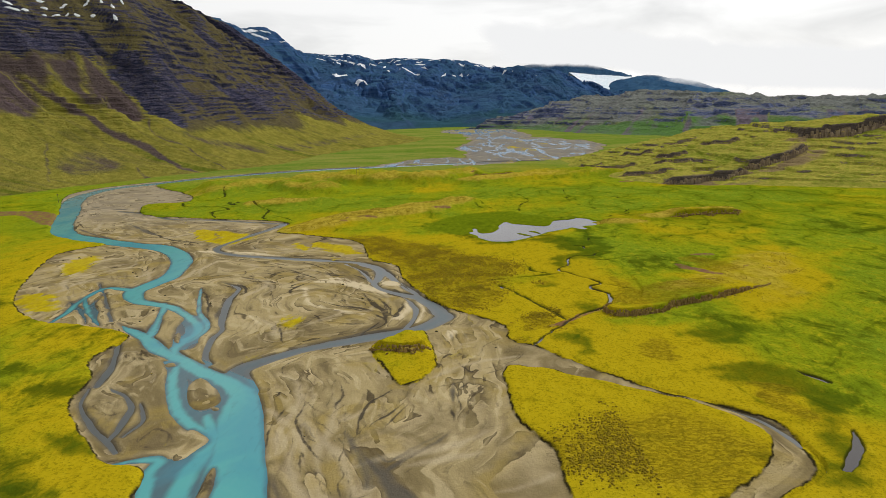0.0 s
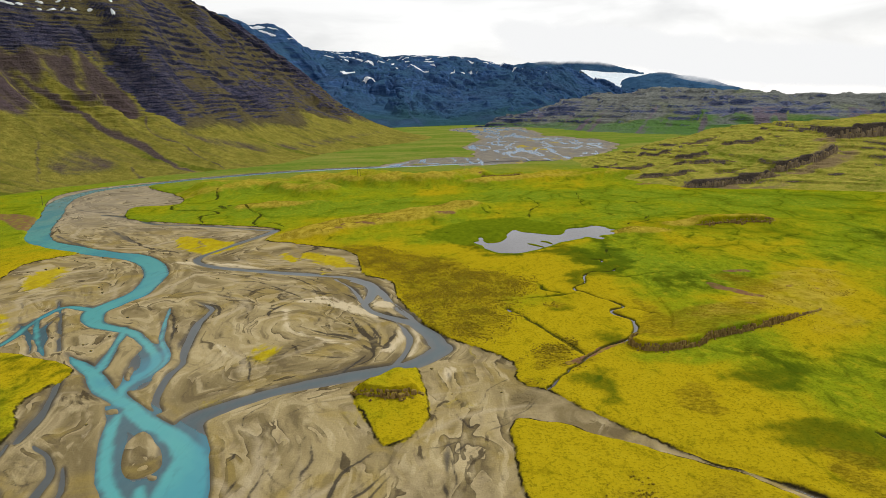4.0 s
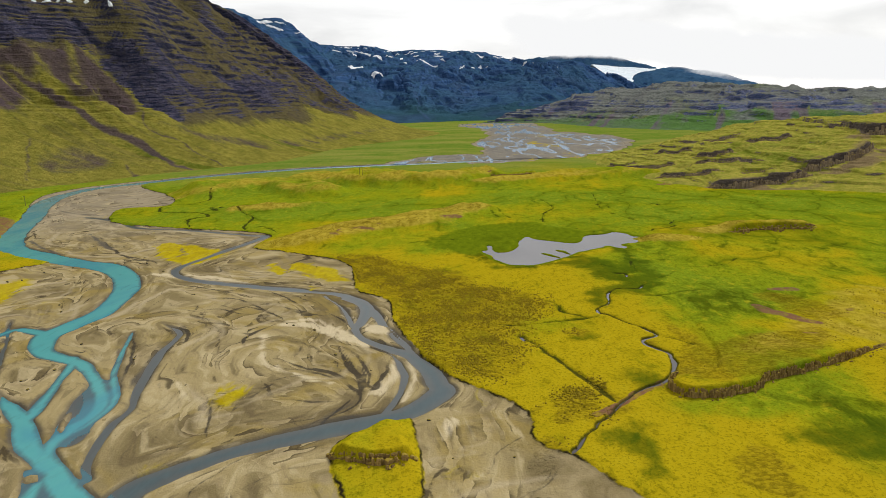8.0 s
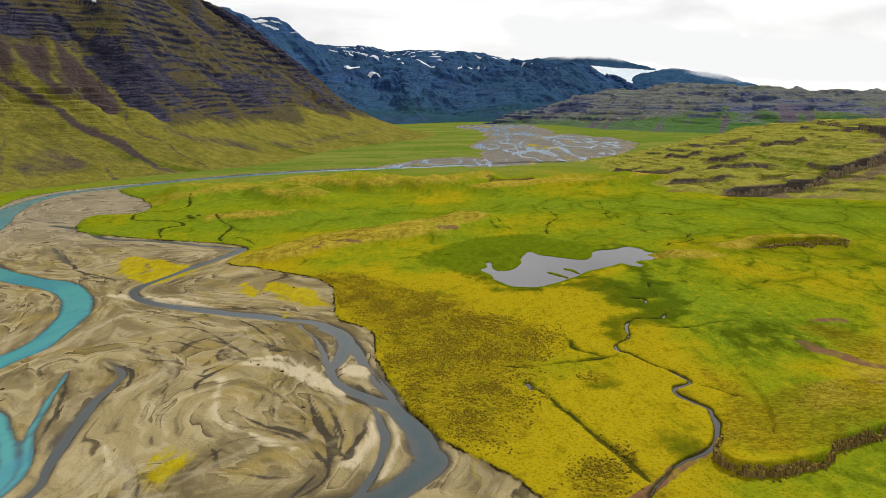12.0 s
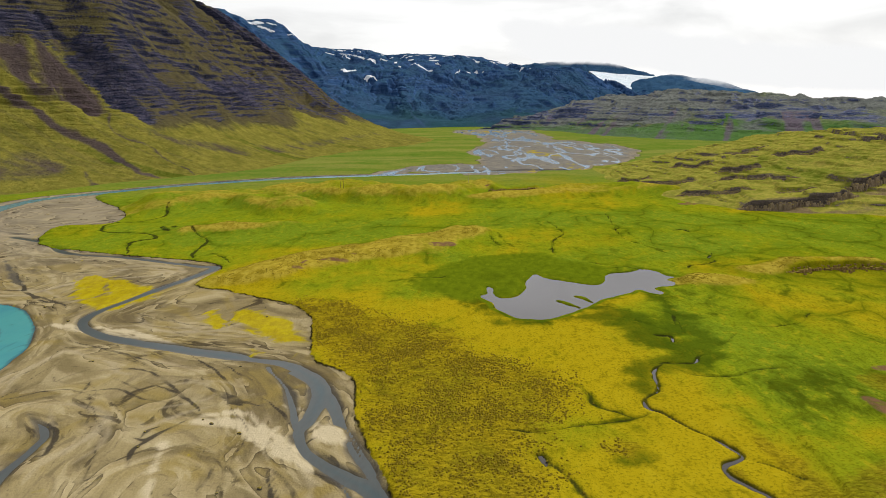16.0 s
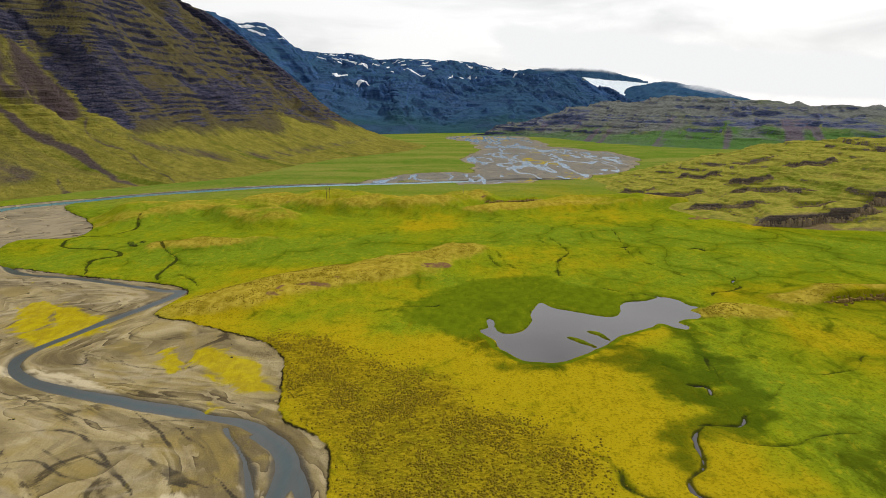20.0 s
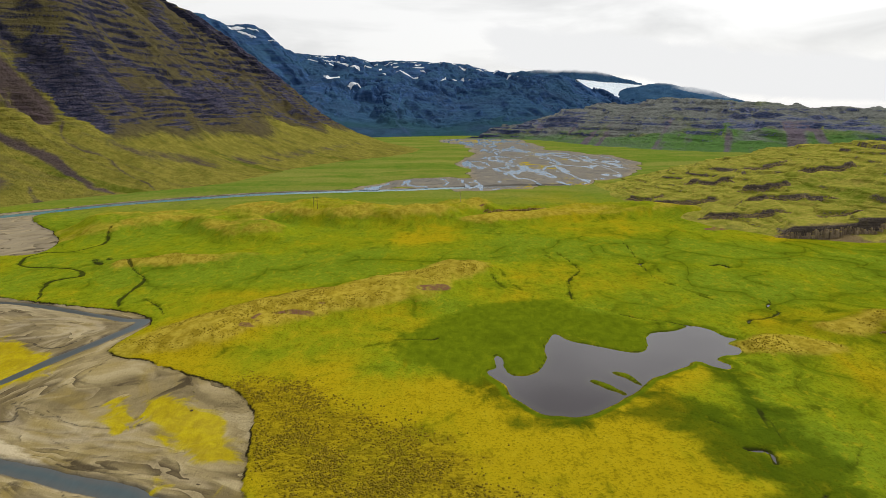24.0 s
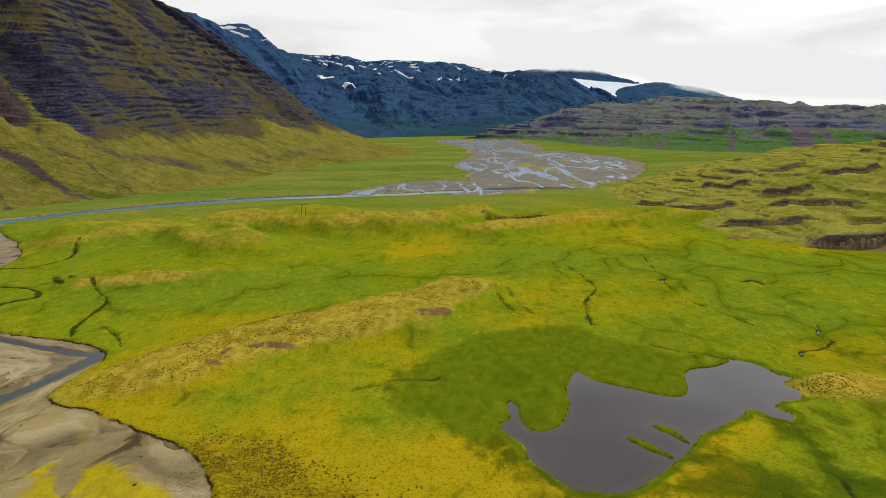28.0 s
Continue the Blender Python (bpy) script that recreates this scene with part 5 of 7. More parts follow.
def rivulets(count, seed, low, high, width):
    """Small dry channels on the gravel that run beside the water, bending a little as they go."""
    rng = random.Random(seed)
    out = []
    while len(out) < count:
        x, y = rng.uniform(-330, 40), 105 + 470 * rng.random() ** 1.4
        if sample(f_gravel, x, y) > -3 or sample(flow, x, y) < 2 or abs(x) > 20 + 0.72 * y:
            continue
        pts, sense, w = [], rng.choice((-1, 1)), rng.uniform(*width)
        phase, size = rng.uniform(0, 6), rng.uniform(low, high)
        n = int(size / 4)
        for k in range(n):
            gx_ = sample(flow, x + 4, y) - sample(flow, x - 4, y)
            gy_ = sample(flow, x, y + 4) - sample(flow, x, y - 4)
            g_ = math.hypot(gx_, gy_)
            if g_ < 0.6:
                gx_, gy_, g_ = -0.6, 0.8, 1.0
            ang = math.atan2(gx_ / g_, -gy_ / g_) + 0.40 * math.sin(k * 0.33 + phase) + 0.15 * rng.uniform(-1, 1)
            x, y = x + sense * 4 * math.cos(ang), y + sense * 4 * math.sin(ang)
            if sample(f_gravel, x, y) > -1 or sample(flow, x, y) < 0.5:
                break
            pts.append((x, y, w * math.sin(math.pi * (k + 0.6) / n)))
        if len(pts) > 4:
            out.append(pts)
    return out


f_rill = np.minimum(nearest(XW, YW, rivulets(110, 5, 30, 130, (-0.3, 0.25)), 8) + 0.15, nearest(XW, YW, [[(a, b, w + 0.15 - 0.8 * abs(2 * k / (len(c) - 1) - 1) ** 2) for k, (a, b, w) in enumerate(c)] for c in FURROWS], 8))
f_levee = nearest(X, Y, rivulets(70, 6, 20, 80, (0.4, 2.2)), 8)
damp = np.minimum(np.minimum(flow, f_gully + 1.9), np.maximum(f_net, -5) + 1.0)
near_brook = np.minimum(f_brook, f_pond)
green = np.zeros_like(X)
for g in GREENS:
    green = np.maximum(green, smooth(22, -14, from_course(X, Y, g, 60) + 8 * wob))
green = np.maximum(green, 0.9 * smooth(34, 4, f_pond + 8 * wob) * smooth(455, 480, Y))
green = 0.75 * green + 0.30 * smooth(120, 220, X) * smooth(620, 520, Y) + 0.52 * smooth(450, 600, Y) + 0.15 * smooth(-80, -120, X) * smooth(420, 340, Y) + 0.35 * smooth(-90, -150, X) * smooth(420, 500, Y) + 0.35 * smooth(900, 1200, Y)
marsh = np.maximum(np.maximum(0.50 * smooth(5.0, 0.0, f_pond), 0.55 * smooth(11, 2, f_pond + 7 * fractal(X, Y, 14, 3, 36)) * smooth(470, 440, Y)), smooth(12, -9, areas(X, Y, MARSH) + 5 * fractal(X, Y, 16, 4, 35)), 0.7 * smooth(6, 0, np.minimum(near_brook, 9)) * (Y > 330))
heath = np.maximum(np.maximum(smooth(13, -13, areas(X, Y, HEATH[:2]) + 7 * fractal(X, Y, 14, 4, 37)), 0.9 * smooth(4, -4, areas(X, Y, HEATH[2:]) + 6 * fractal(X, Y, 11, 4, 49) - 1)), 0.8 * smooth(0.28, 0.50, fractal(X, Y, 26, 4, 38)) * smooth(-20, 20, X) * smooth(150, 120, X) * smooth(360, 320, Y))
moss = np.maximum(0.85 * smooth(8, -8, areas(X, Y, MOSS)), smooth(1.5, -1.5, f_mound))
moss = np.maximum(moss, 0.42 * smooth(0.25, 0.6, fractal(X * 0.6, Y * 0.25, 45, 3, 23)) * (f_braid < 0))
bare = np.maximum(smooth(0.50, 0.75, fractal(X, Y, 12, 3, 31)) * dry, smooth(0.1, 0.5, fractal(X, Y, 14, 2, 33)) * smooth(26, 8, np.hypot((X - 195) * 0.7, Y - 716)))
bare = np.maximum(bare, smooth(4, -2, nearest(X, Y, [[(127.3, 347.9, 0.6), (129.2, 340.4, 1.9), (133, 335.2, 1.7), (136.1, 326.5, 1.8), (139.2, 322.8, 1.4)], [(144.3, 371, 1.5), (152.6, 370.5, 1.8)], [(-65, 517, 1), (-53, 519, 2.5)], [(-5, 555, 2), (5, 558, 2)]], 20) + 2 * wob))
bare = np.maximum(bare, smooth(1.6, -0.4, from_course(XW, YW, [(43.4, 256.4, 0.7), (48.9, 260.3, 1.0), (54.7, 266.6, 0.9), (58.6, 271.1, 1.2), (62.8, 274.0, 1.0), (66.8, 276.4, 0.6), (68.8, 278.2, 0.2)], 10)))
bare = np.maximum(bare, smooth(10, -2, from_course(X, Y, [(-480, 615, 8), (-419, 625, 10), (-383, 618, 8), (-331, 563, 8)], 30)))
pale = smooth(3.5, -2.5, nearest(X, Y, PALE, 20))
marsh = np.maximum(marsh, (0.28 + 0.45 * smooth(0.0, 0.5, fractal(X, Y * 1.6, 34, 4, 41))) * smooth(-80, -110, X) * smooth(420, 300, Y))
marsh = np.maximum(marsh, 0.28 * smooth(20, -14, areas(X, Y, [[(108, 440), (150, 430), (178, 390), (156, 348), (124, 340), (112, 380)]]) + 8 * fractal(X, Y, 22, 4, 39)))
# lush, darker grass east of the brooks
damp_east = np.maximum(smooth(78, 112, X) * smooth(320, 350, Y) * smooth(540, 470, Y), smooth(100, 135, X + 0.15 * (Y - 150)) * smooth(345, 300, Y))
dry_east = smooth(10, -14, areas(X, Y, [[(138.0, 344.4), (172.4, 381.6), (215.6, 375.0), (196.2, 324.4), (159.9, 279.0), (124.7, 251.7), (116.9, 271.3), (118.9, 302.1)]]) + 12 * fractal(X, Y, 24, 4, 50))
damp_east = damp_east * (1 - 0.85 * dry_east)
green = green * (1 - 0.7 * dry_east)
marsh = marsh * (1 - 0.6 * dry_east)
dry = np.maximum(dry, dry_east * (0.30 + 0.7 * fractal(X, Y, 30, 4, 51)))
marsh = np.maximum(marsh, (0.34 + 0.7 * fractal(X, Y, 40, 4, 48)) * damp_east)
green = np.maximum(green, 0.75 * damp_east)
marsh = np.maximum(marsh, 0.60 * smooth(1.9, 0.1, f_ditch + 1.2 * fractal(X, Y, 9, 3, 42)) * smooth(0, 4, f_gravel))
marsh = np.maximum(marsh, np.maximum(0.9 * smooth(3.0, 0.5, nearest(X, Y, POND_ISLETS, 12)), 0.68 * smooth(12, -6, areas(X, Y, [[(12, 480), (22, 478), (40, 475), (45, 500), (60, 492), (75, 482), (70, 510), (30, 525)]]) + 6 * wob)))
lee = smooth(9, 1, from_course(X, Y + 3, [(72, 263, 1), (90, 264, 2), (104, 272, 2), (120, 281, 1)], 20) + 4 * wob)
marsh = np.maximum(marsh, 0.25 * lee)
green = np.maximum(green, 0.6 * lee)
bog = smooth(9, -6, areas(X + 9 * fractal(X, Y * 1.6, 22, 5, 43), Y + 7 * fractal(X, Y * 1.6, 18, 5, 44), DARK_MARSH, 20) - 2.0 + 4 * fractal(X * 0.6, Y * 1.4, 8, 4, 45))
pools = np.full_like(X, 9.0)
for px_, py_, pr_ in WET_POOLS:
    pools = np.minimum(pools, np.hypot(X - px_, (Y - py_) * 0.8) - pr_)
wet_flat = np.maximum(0.70 * smooth(9, -5, areas(XW, YW, WET_FLATS, 20) + 4 * fractal(X, Y, 10, 4, 46)), 0.9 * smooth(5, 1, f_pond) * smooth(-1, 2, f_pond)) + 0.16 * smooth(2.5, -1.5, pools + 2 * fractal(X, Y, 4, 3, 47))
vein = np.clip(green * 0.6 + 0.5 * smooth(60, 160, X) * smooth(380, 480, Y) * smooth(760, 660, Y), 0, 1)
ground = sheet("ground", X, Y, Z, NC, M_GROUND, {"gravel": np.minimum(np.minimum(f_gravel, f_braid * 0.5), np.where(Y > 850, f_river - 3, 40)), "flow": damp, "green": green, "marsh": marsh, "heath": heath, "moss": moss, "dry": dry,
               "ditch": np.minimum(np.minimum(f_ditch, f_brook - 0.35), np.abs(f_pond - 0.5) - 0.05), "bare": bare, "pale": pale, "vein": vein, "silt": smooth(10, -20, f_braid), "rill": f_rill, "levee": f_levee, "hazed_flats": smooth(760, 980, Y), "bog": bog, "flat": wet_flat})
tagged(ground, "valley floor of yellow-green turf and grey-brown river gravel", "ground", kind="structure")
FLOOR = (X, Y, Z)


def water(name, field, level, material, label, where=None, margin=1.5):
    keep = field < margin
    if where is not None:
        keep &= where
    ob = sheet(name, X, Y, np.full_like(X, level), NC, material, {"depth": -field }, keep)
    return tagged(ob, label, "water", kind="structure")


water("river_water", np.where(Y > 1015, 99, f_river), WATER, M_RIVER, "milky turquoise glacial river in braided arms", margin=2.6)
water("side_channel_water", f_side, WATER - 0.02, M_SIDE, "slate-blue silty side channel on the gravel", f_river > -2.5)
water("brook_water", np.where(f_gravel > 0.0, f_brook, 9), -0.70, M_POND, "narrow dark brook winding through the turf", margin=1.2)
water("pond_water", f_pond, -0.30, M_POND, "still grey pond that mirrors the clouds", margin=1.0)
water("braided_water", f_net, -0.72, M_BRAID, "pale blue braided outwash channels far up the valley", Y > 980, margin=6.0)


# ---- mountains ----
LOFTS = {}


def mountain(name, foot, crest, profile, nu, nv, material, rough, terrace=0.0, step=18.0, band=(0.15, 1.0), seed=40, gully=0.0, paint=None, label="", sink=6.0, shape=None, back=1.2, ribs=0.0, edge=(0.60, 0.98), focus=None, wave=1.0, uneven=0.0, fine=0.7):
    """A slope lofted from its foot line to its crest line; profile: rows of (share of the way, share of the height). Beyond the crest it falls away."""
    fc, cc = curve(foot, 20), curve(crest, 20)
    tt = np.linspace(0, 1, nu)

    def along(c):
        s = np.r_[0, np.cumsum(np.hypot(*np.diff(c[:, :2], axis=0).T))]
        return np.stack([np.interp(tt, s / s[-1], c[:, k]) for k in range(c.shape[1])], 1)

    fc, cc = along(np.pad(fc, ((0, 0), (0, 1)))), along(cc)
    v = np.linspace(-0.06, 1, nv)
    if focus:
        # most rows where the ledges are
        v = np.r_[np.linspace(-0.06, focus[0], nv // 8, endpoint=False), np.linspace(*focus, nv - nv // 4, endpoint=False), np.linspace(focus[1], 1, nv // 8)]
    v = np.r_[v, [1.02, 1.06, 1.15, 1.4]]
    pv = np.array(profile, float)
    share = np.interp(v, pv[:, 0], pv[:, 1])
    share = np.where(v > 1, 1 - (v - 1) * back, share)
    share = np.where(v < 0, v * 0.5, share)
    xs = fc[None, :, 0] + (cc - fc)[None, :, 0] * v[:, None]
    ys_ = fc[None, :, 1] + (cc - fc)[None, :, 1] * v[:, None]
    rel = share[:, None] * np.ones(nu)[None, :]
    n = fractal(xs, ys_, rough * 6, 4, seed, 0.5)
    amp = np.clip(rel * 3, 0, 1)
    zs = cc[None, :, 2] * rel + amp * rough * n
    if gully:
        # ribs and chutes that run down the slope
        run = np.r_[0, np.cumsum(np.hypot(*np.diff(fc[:, :2], axis=0).T))][None, :] / (ribs or rough * 4.5)
        k = fractal(run + 0.9 * n, v[:, None] * 2.2 + 0.5 * n, 1.0, 3, seed + 9, 0.42)
        zs += gully * (0.45 - 1.6 * np.abs(k)) * smooth(0.04, 0.22, rel) * smooth(1.05, 0.9, rel)
    if shape:
        zs = zs + shape(xs, ys_, zs, rel)
    if terrace:
        for size, share_ in ((step, terrace * 0.7), (step * 0.45, terrace * 0.8), (step * 0.2, terrace * fine)):
            lift = zs + wave * size * fractal(xs, ys_, 130, 4, seed + 3) + 0.025 * xs
            cell = lift / size
            cell = cell + uneven * 0.9 * noise2(cell * 0.55 + 0.002 * xs, np.full_like(cell, size), seed + 15)
            fr = cell - np.floor(cell)
            stepped = (np.floor(cell) + 0.28 * fr + 0.72 * smooth(*edge, fr) - cell) * size + zs
            broken = 0.10 + 0.90 * smooth(-0.22, 0.30, fractal(xs, ys_, 5.5 * size, 4, seed + 6) + 0.08)
            strong = share_ * smooth(band[0], band[0] + 0.10, rel) * smooth(band[1] + 0.1, band[1], rel) * broken
            zs = zs + (stepped - zs) * strong
    zs = zs + amp * 0.035 * rough * fractal(xs, ys_, rough * 0.45, 3, seed + 12)
    zs = zs - sink * smooth(0.10, 0.0, rel)
    z_ = np.zeros(xs.size)
    fields = {"scree": z_, "rock": z_, "moor": z_}
    if paint:
        fields.update({k: np.broadcast_to(w, xs.shape).ravel() for k, w in paint(xs, ys_, zs, rel, tt[None, :] * np.ones_like(xs)).items()})
    ob = sheet(name, xs.ravel(), ys_.ravel(), zs.ravel(), nu, material, fields)
    LOFTS[name] = (xs, ys_, zs)
    return tagged(ob, label, "mountain")


def snow_patch(parent, place, across, down, lean=0.0, seed=0, name="snow_patch"):
    """A drift of old snow that lies on a slope: half sizes in metres across and down it; lean: how far it slants."""
    xs, ys_, zs = LOFTS[parent.name]
    i, j = np.unravel_index(np.argmin((xs - place[0]) ** 2 + (ys_ - place[1]) ** 2 + 4 * (zs - place[2]) ** 2), xs.shape)
    cell_u = max(math.dist((xs[i, j], ys_[i, j]), (xs[i, j - 1], ys_[i, j - 1])), 1.0)
    cell_v = max(math.dist((xs[i, j], ys_[i, j], zs[i, j]), (xs[i - 1, j], ys_[i - 1, j], zs[i - 1, j])), 1.0)
    ku, kv = 1.6 * (across + abs(lean) * down) / cell_u + 1, 1.6 * down / cell_v + 1
    gu, gv = np.meshgrid(np.linspace(max(j - ku, 0), min(j + ku, xs.shape[1] - 1.01), 26), np.linspace(max(i - kv, 0), min(i + kv, xs.shape[0] - 1.01), 26))
    a, b = np.floor(gv).astype(int), np.floor(gu).astype(int)
    fa, fb = gv - a, gu - b
    pick = lambda m: (m[a, b] * (1 - fb) + m[a, b + 1] * fb) * (1 - fa) + (m[a + 1, b] * (1 - fb) + m[a + 1, b + 1] * fb) * fa
    du, dv = (gu - j) * cell_u, (gv - i) * cell_v
    du = du - lean * dv
    field = (du / across) ** 2 + (dv / down) ** 2 - 1 + 0.9 * fractal(du / across * 3 + seed * 7.7, dv / down * 3, 0.8, 3, 200 + seed)
    lift = np.where(field < 0, 1.2 + 1.5 * np.clip(-field, 0, 1), 0.2)
    ob = sheet(name, pick(xs).ravel(), pick(ys_).ravel(), (pick(zs) + lift).ravel(), 26, M_SNOW, {}, (field < 0).ravel())
    ob.parent = parent
    return ob


def left_shape(x, y, z, rel):
    fx, fy = x.ravel(), y.ravel()
    spur = smooth(60, -20, from_course(fx, fy, [(-760, 1400, 40), (-650, 1335, 30), (-608, 1324, 26), (-545, 1264, 22), (-500, 1200, 14)], 70)).reshape(x.shape)
    hollow = smooth(70, -20, from_course(fx, fy, [(-760, 1230, 50), (-640, 1225, 40), (-586, 1205, 30), (-530, 1160, 18)], 80)).reshape(x.shape)
    return 26 * spur - 24 * hollow


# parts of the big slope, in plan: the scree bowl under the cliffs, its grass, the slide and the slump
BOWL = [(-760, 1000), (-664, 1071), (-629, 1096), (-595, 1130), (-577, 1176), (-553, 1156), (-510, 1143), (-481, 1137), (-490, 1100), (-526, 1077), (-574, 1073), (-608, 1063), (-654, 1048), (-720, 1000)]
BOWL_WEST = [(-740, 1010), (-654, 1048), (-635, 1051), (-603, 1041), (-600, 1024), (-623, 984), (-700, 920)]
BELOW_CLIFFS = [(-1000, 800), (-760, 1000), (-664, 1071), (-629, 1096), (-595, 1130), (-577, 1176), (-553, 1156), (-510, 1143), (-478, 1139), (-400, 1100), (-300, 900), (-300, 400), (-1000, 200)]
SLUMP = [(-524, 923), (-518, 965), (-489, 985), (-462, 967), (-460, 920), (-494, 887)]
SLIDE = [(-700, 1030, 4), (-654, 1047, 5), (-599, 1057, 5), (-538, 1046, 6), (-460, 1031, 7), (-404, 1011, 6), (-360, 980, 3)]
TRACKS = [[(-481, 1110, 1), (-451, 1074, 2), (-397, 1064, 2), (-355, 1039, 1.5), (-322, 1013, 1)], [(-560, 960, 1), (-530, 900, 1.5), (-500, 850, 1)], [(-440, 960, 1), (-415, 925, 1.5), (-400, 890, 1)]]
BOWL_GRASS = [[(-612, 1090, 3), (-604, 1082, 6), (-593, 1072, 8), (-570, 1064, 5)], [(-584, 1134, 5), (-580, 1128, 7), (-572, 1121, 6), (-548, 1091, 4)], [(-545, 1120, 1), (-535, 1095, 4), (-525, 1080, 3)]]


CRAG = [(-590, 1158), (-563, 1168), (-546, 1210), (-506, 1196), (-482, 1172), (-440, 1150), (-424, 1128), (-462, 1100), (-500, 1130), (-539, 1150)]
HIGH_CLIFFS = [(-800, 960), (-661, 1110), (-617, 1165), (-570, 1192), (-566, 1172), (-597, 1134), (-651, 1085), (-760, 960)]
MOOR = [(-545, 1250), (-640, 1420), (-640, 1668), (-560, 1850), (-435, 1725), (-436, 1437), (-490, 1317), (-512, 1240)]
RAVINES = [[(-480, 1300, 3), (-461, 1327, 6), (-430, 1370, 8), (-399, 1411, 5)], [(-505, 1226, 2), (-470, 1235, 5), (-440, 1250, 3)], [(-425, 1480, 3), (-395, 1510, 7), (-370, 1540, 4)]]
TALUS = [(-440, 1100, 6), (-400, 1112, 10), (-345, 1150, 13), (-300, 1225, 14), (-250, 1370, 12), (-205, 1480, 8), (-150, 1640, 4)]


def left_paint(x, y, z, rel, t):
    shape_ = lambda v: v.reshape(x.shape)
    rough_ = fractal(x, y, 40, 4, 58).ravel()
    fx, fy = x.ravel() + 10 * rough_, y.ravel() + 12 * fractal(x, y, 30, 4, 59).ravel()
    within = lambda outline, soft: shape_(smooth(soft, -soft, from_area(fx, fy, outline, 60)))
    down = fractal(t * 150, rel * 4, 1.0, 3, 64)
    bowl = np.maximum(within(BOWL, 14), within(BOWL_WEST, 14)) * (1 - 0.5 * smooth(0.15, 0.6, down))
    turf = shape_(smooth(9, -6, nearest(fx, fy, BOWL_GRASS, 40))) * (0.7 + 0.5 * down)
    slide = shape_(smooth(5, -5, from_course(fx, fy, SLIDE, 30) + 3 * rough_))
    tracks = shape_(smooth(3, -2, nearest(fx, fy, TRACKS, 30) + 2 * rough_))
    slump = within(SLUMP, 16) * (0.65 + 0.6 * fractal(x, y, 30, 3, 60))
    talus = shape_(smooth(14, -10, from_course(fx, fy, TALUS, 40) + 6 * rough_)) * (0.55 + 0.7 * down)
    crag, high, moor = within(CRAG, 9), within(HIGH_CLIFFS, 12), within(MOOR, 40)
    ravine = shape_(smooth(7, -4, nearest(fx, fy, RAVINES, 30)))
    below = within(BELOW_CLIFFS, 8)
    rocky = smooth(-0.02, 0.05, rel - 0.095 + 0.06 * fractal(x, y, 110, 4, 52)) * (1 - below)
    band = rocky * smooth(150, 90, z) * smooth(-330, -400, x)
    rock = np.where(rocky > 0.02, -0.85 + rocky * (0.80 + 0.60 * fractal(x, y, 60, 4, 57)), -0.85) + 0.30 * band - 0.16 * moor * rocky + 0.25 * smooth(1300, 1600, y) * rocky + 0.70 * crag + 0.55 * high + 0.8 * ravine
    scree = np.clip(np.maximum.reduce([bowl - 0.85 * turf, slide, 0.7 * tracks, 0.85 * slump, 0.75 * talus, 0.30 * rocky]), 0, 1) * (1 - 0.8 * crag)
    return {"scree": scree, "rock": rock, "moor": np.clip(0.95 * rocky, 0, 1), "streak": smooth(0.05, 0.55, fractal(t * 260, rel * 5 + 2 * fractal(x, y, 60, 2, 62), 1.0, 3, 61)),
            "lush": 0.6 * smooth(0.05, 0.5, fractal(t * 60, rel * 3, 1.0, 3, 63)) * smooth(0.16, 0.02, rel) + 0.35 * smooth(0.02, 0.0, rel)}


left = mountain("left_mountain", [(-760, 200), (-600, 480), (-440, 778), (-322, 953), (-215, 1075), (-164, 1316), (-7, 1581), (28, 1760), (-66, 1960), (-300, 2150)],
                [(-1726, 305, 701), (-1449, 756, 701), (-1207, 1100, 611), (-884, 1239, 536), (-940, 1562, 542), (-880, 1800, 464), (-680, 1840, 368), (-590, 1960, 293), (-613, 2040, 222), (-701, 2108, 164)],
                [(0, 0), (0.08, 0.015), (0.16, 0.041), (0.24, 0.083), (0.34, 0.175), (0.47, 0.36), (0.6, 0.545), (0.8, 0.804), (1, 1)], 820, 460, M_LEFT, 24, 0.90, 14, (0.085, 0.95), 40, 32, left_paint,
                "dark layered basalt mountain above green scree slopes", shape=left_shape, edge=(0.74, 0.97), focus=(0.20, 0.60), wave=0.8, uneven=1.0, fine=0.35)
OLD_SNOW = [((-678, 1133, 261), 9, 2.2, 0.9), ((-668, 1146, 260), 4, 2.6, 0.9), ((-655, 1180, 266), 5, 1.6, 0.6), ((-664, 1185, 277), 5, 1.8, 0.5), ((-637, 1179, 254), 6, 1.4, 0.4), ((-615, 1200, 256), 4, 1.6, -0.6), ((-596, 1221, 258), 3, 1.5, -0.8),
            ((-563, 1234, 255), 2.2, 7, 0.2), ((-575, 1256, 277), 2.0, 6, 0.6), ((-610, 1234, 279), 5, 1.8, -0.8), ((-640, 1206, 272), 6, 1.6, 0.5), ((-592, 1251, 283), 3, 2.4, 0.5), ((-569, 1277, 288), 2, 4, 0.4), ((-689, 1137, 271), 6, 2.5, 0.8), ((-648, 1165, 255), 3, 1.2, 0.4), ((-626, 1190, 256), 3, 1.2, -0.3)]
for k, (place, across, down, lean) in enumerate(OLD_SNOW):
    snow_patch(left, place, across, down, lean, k)


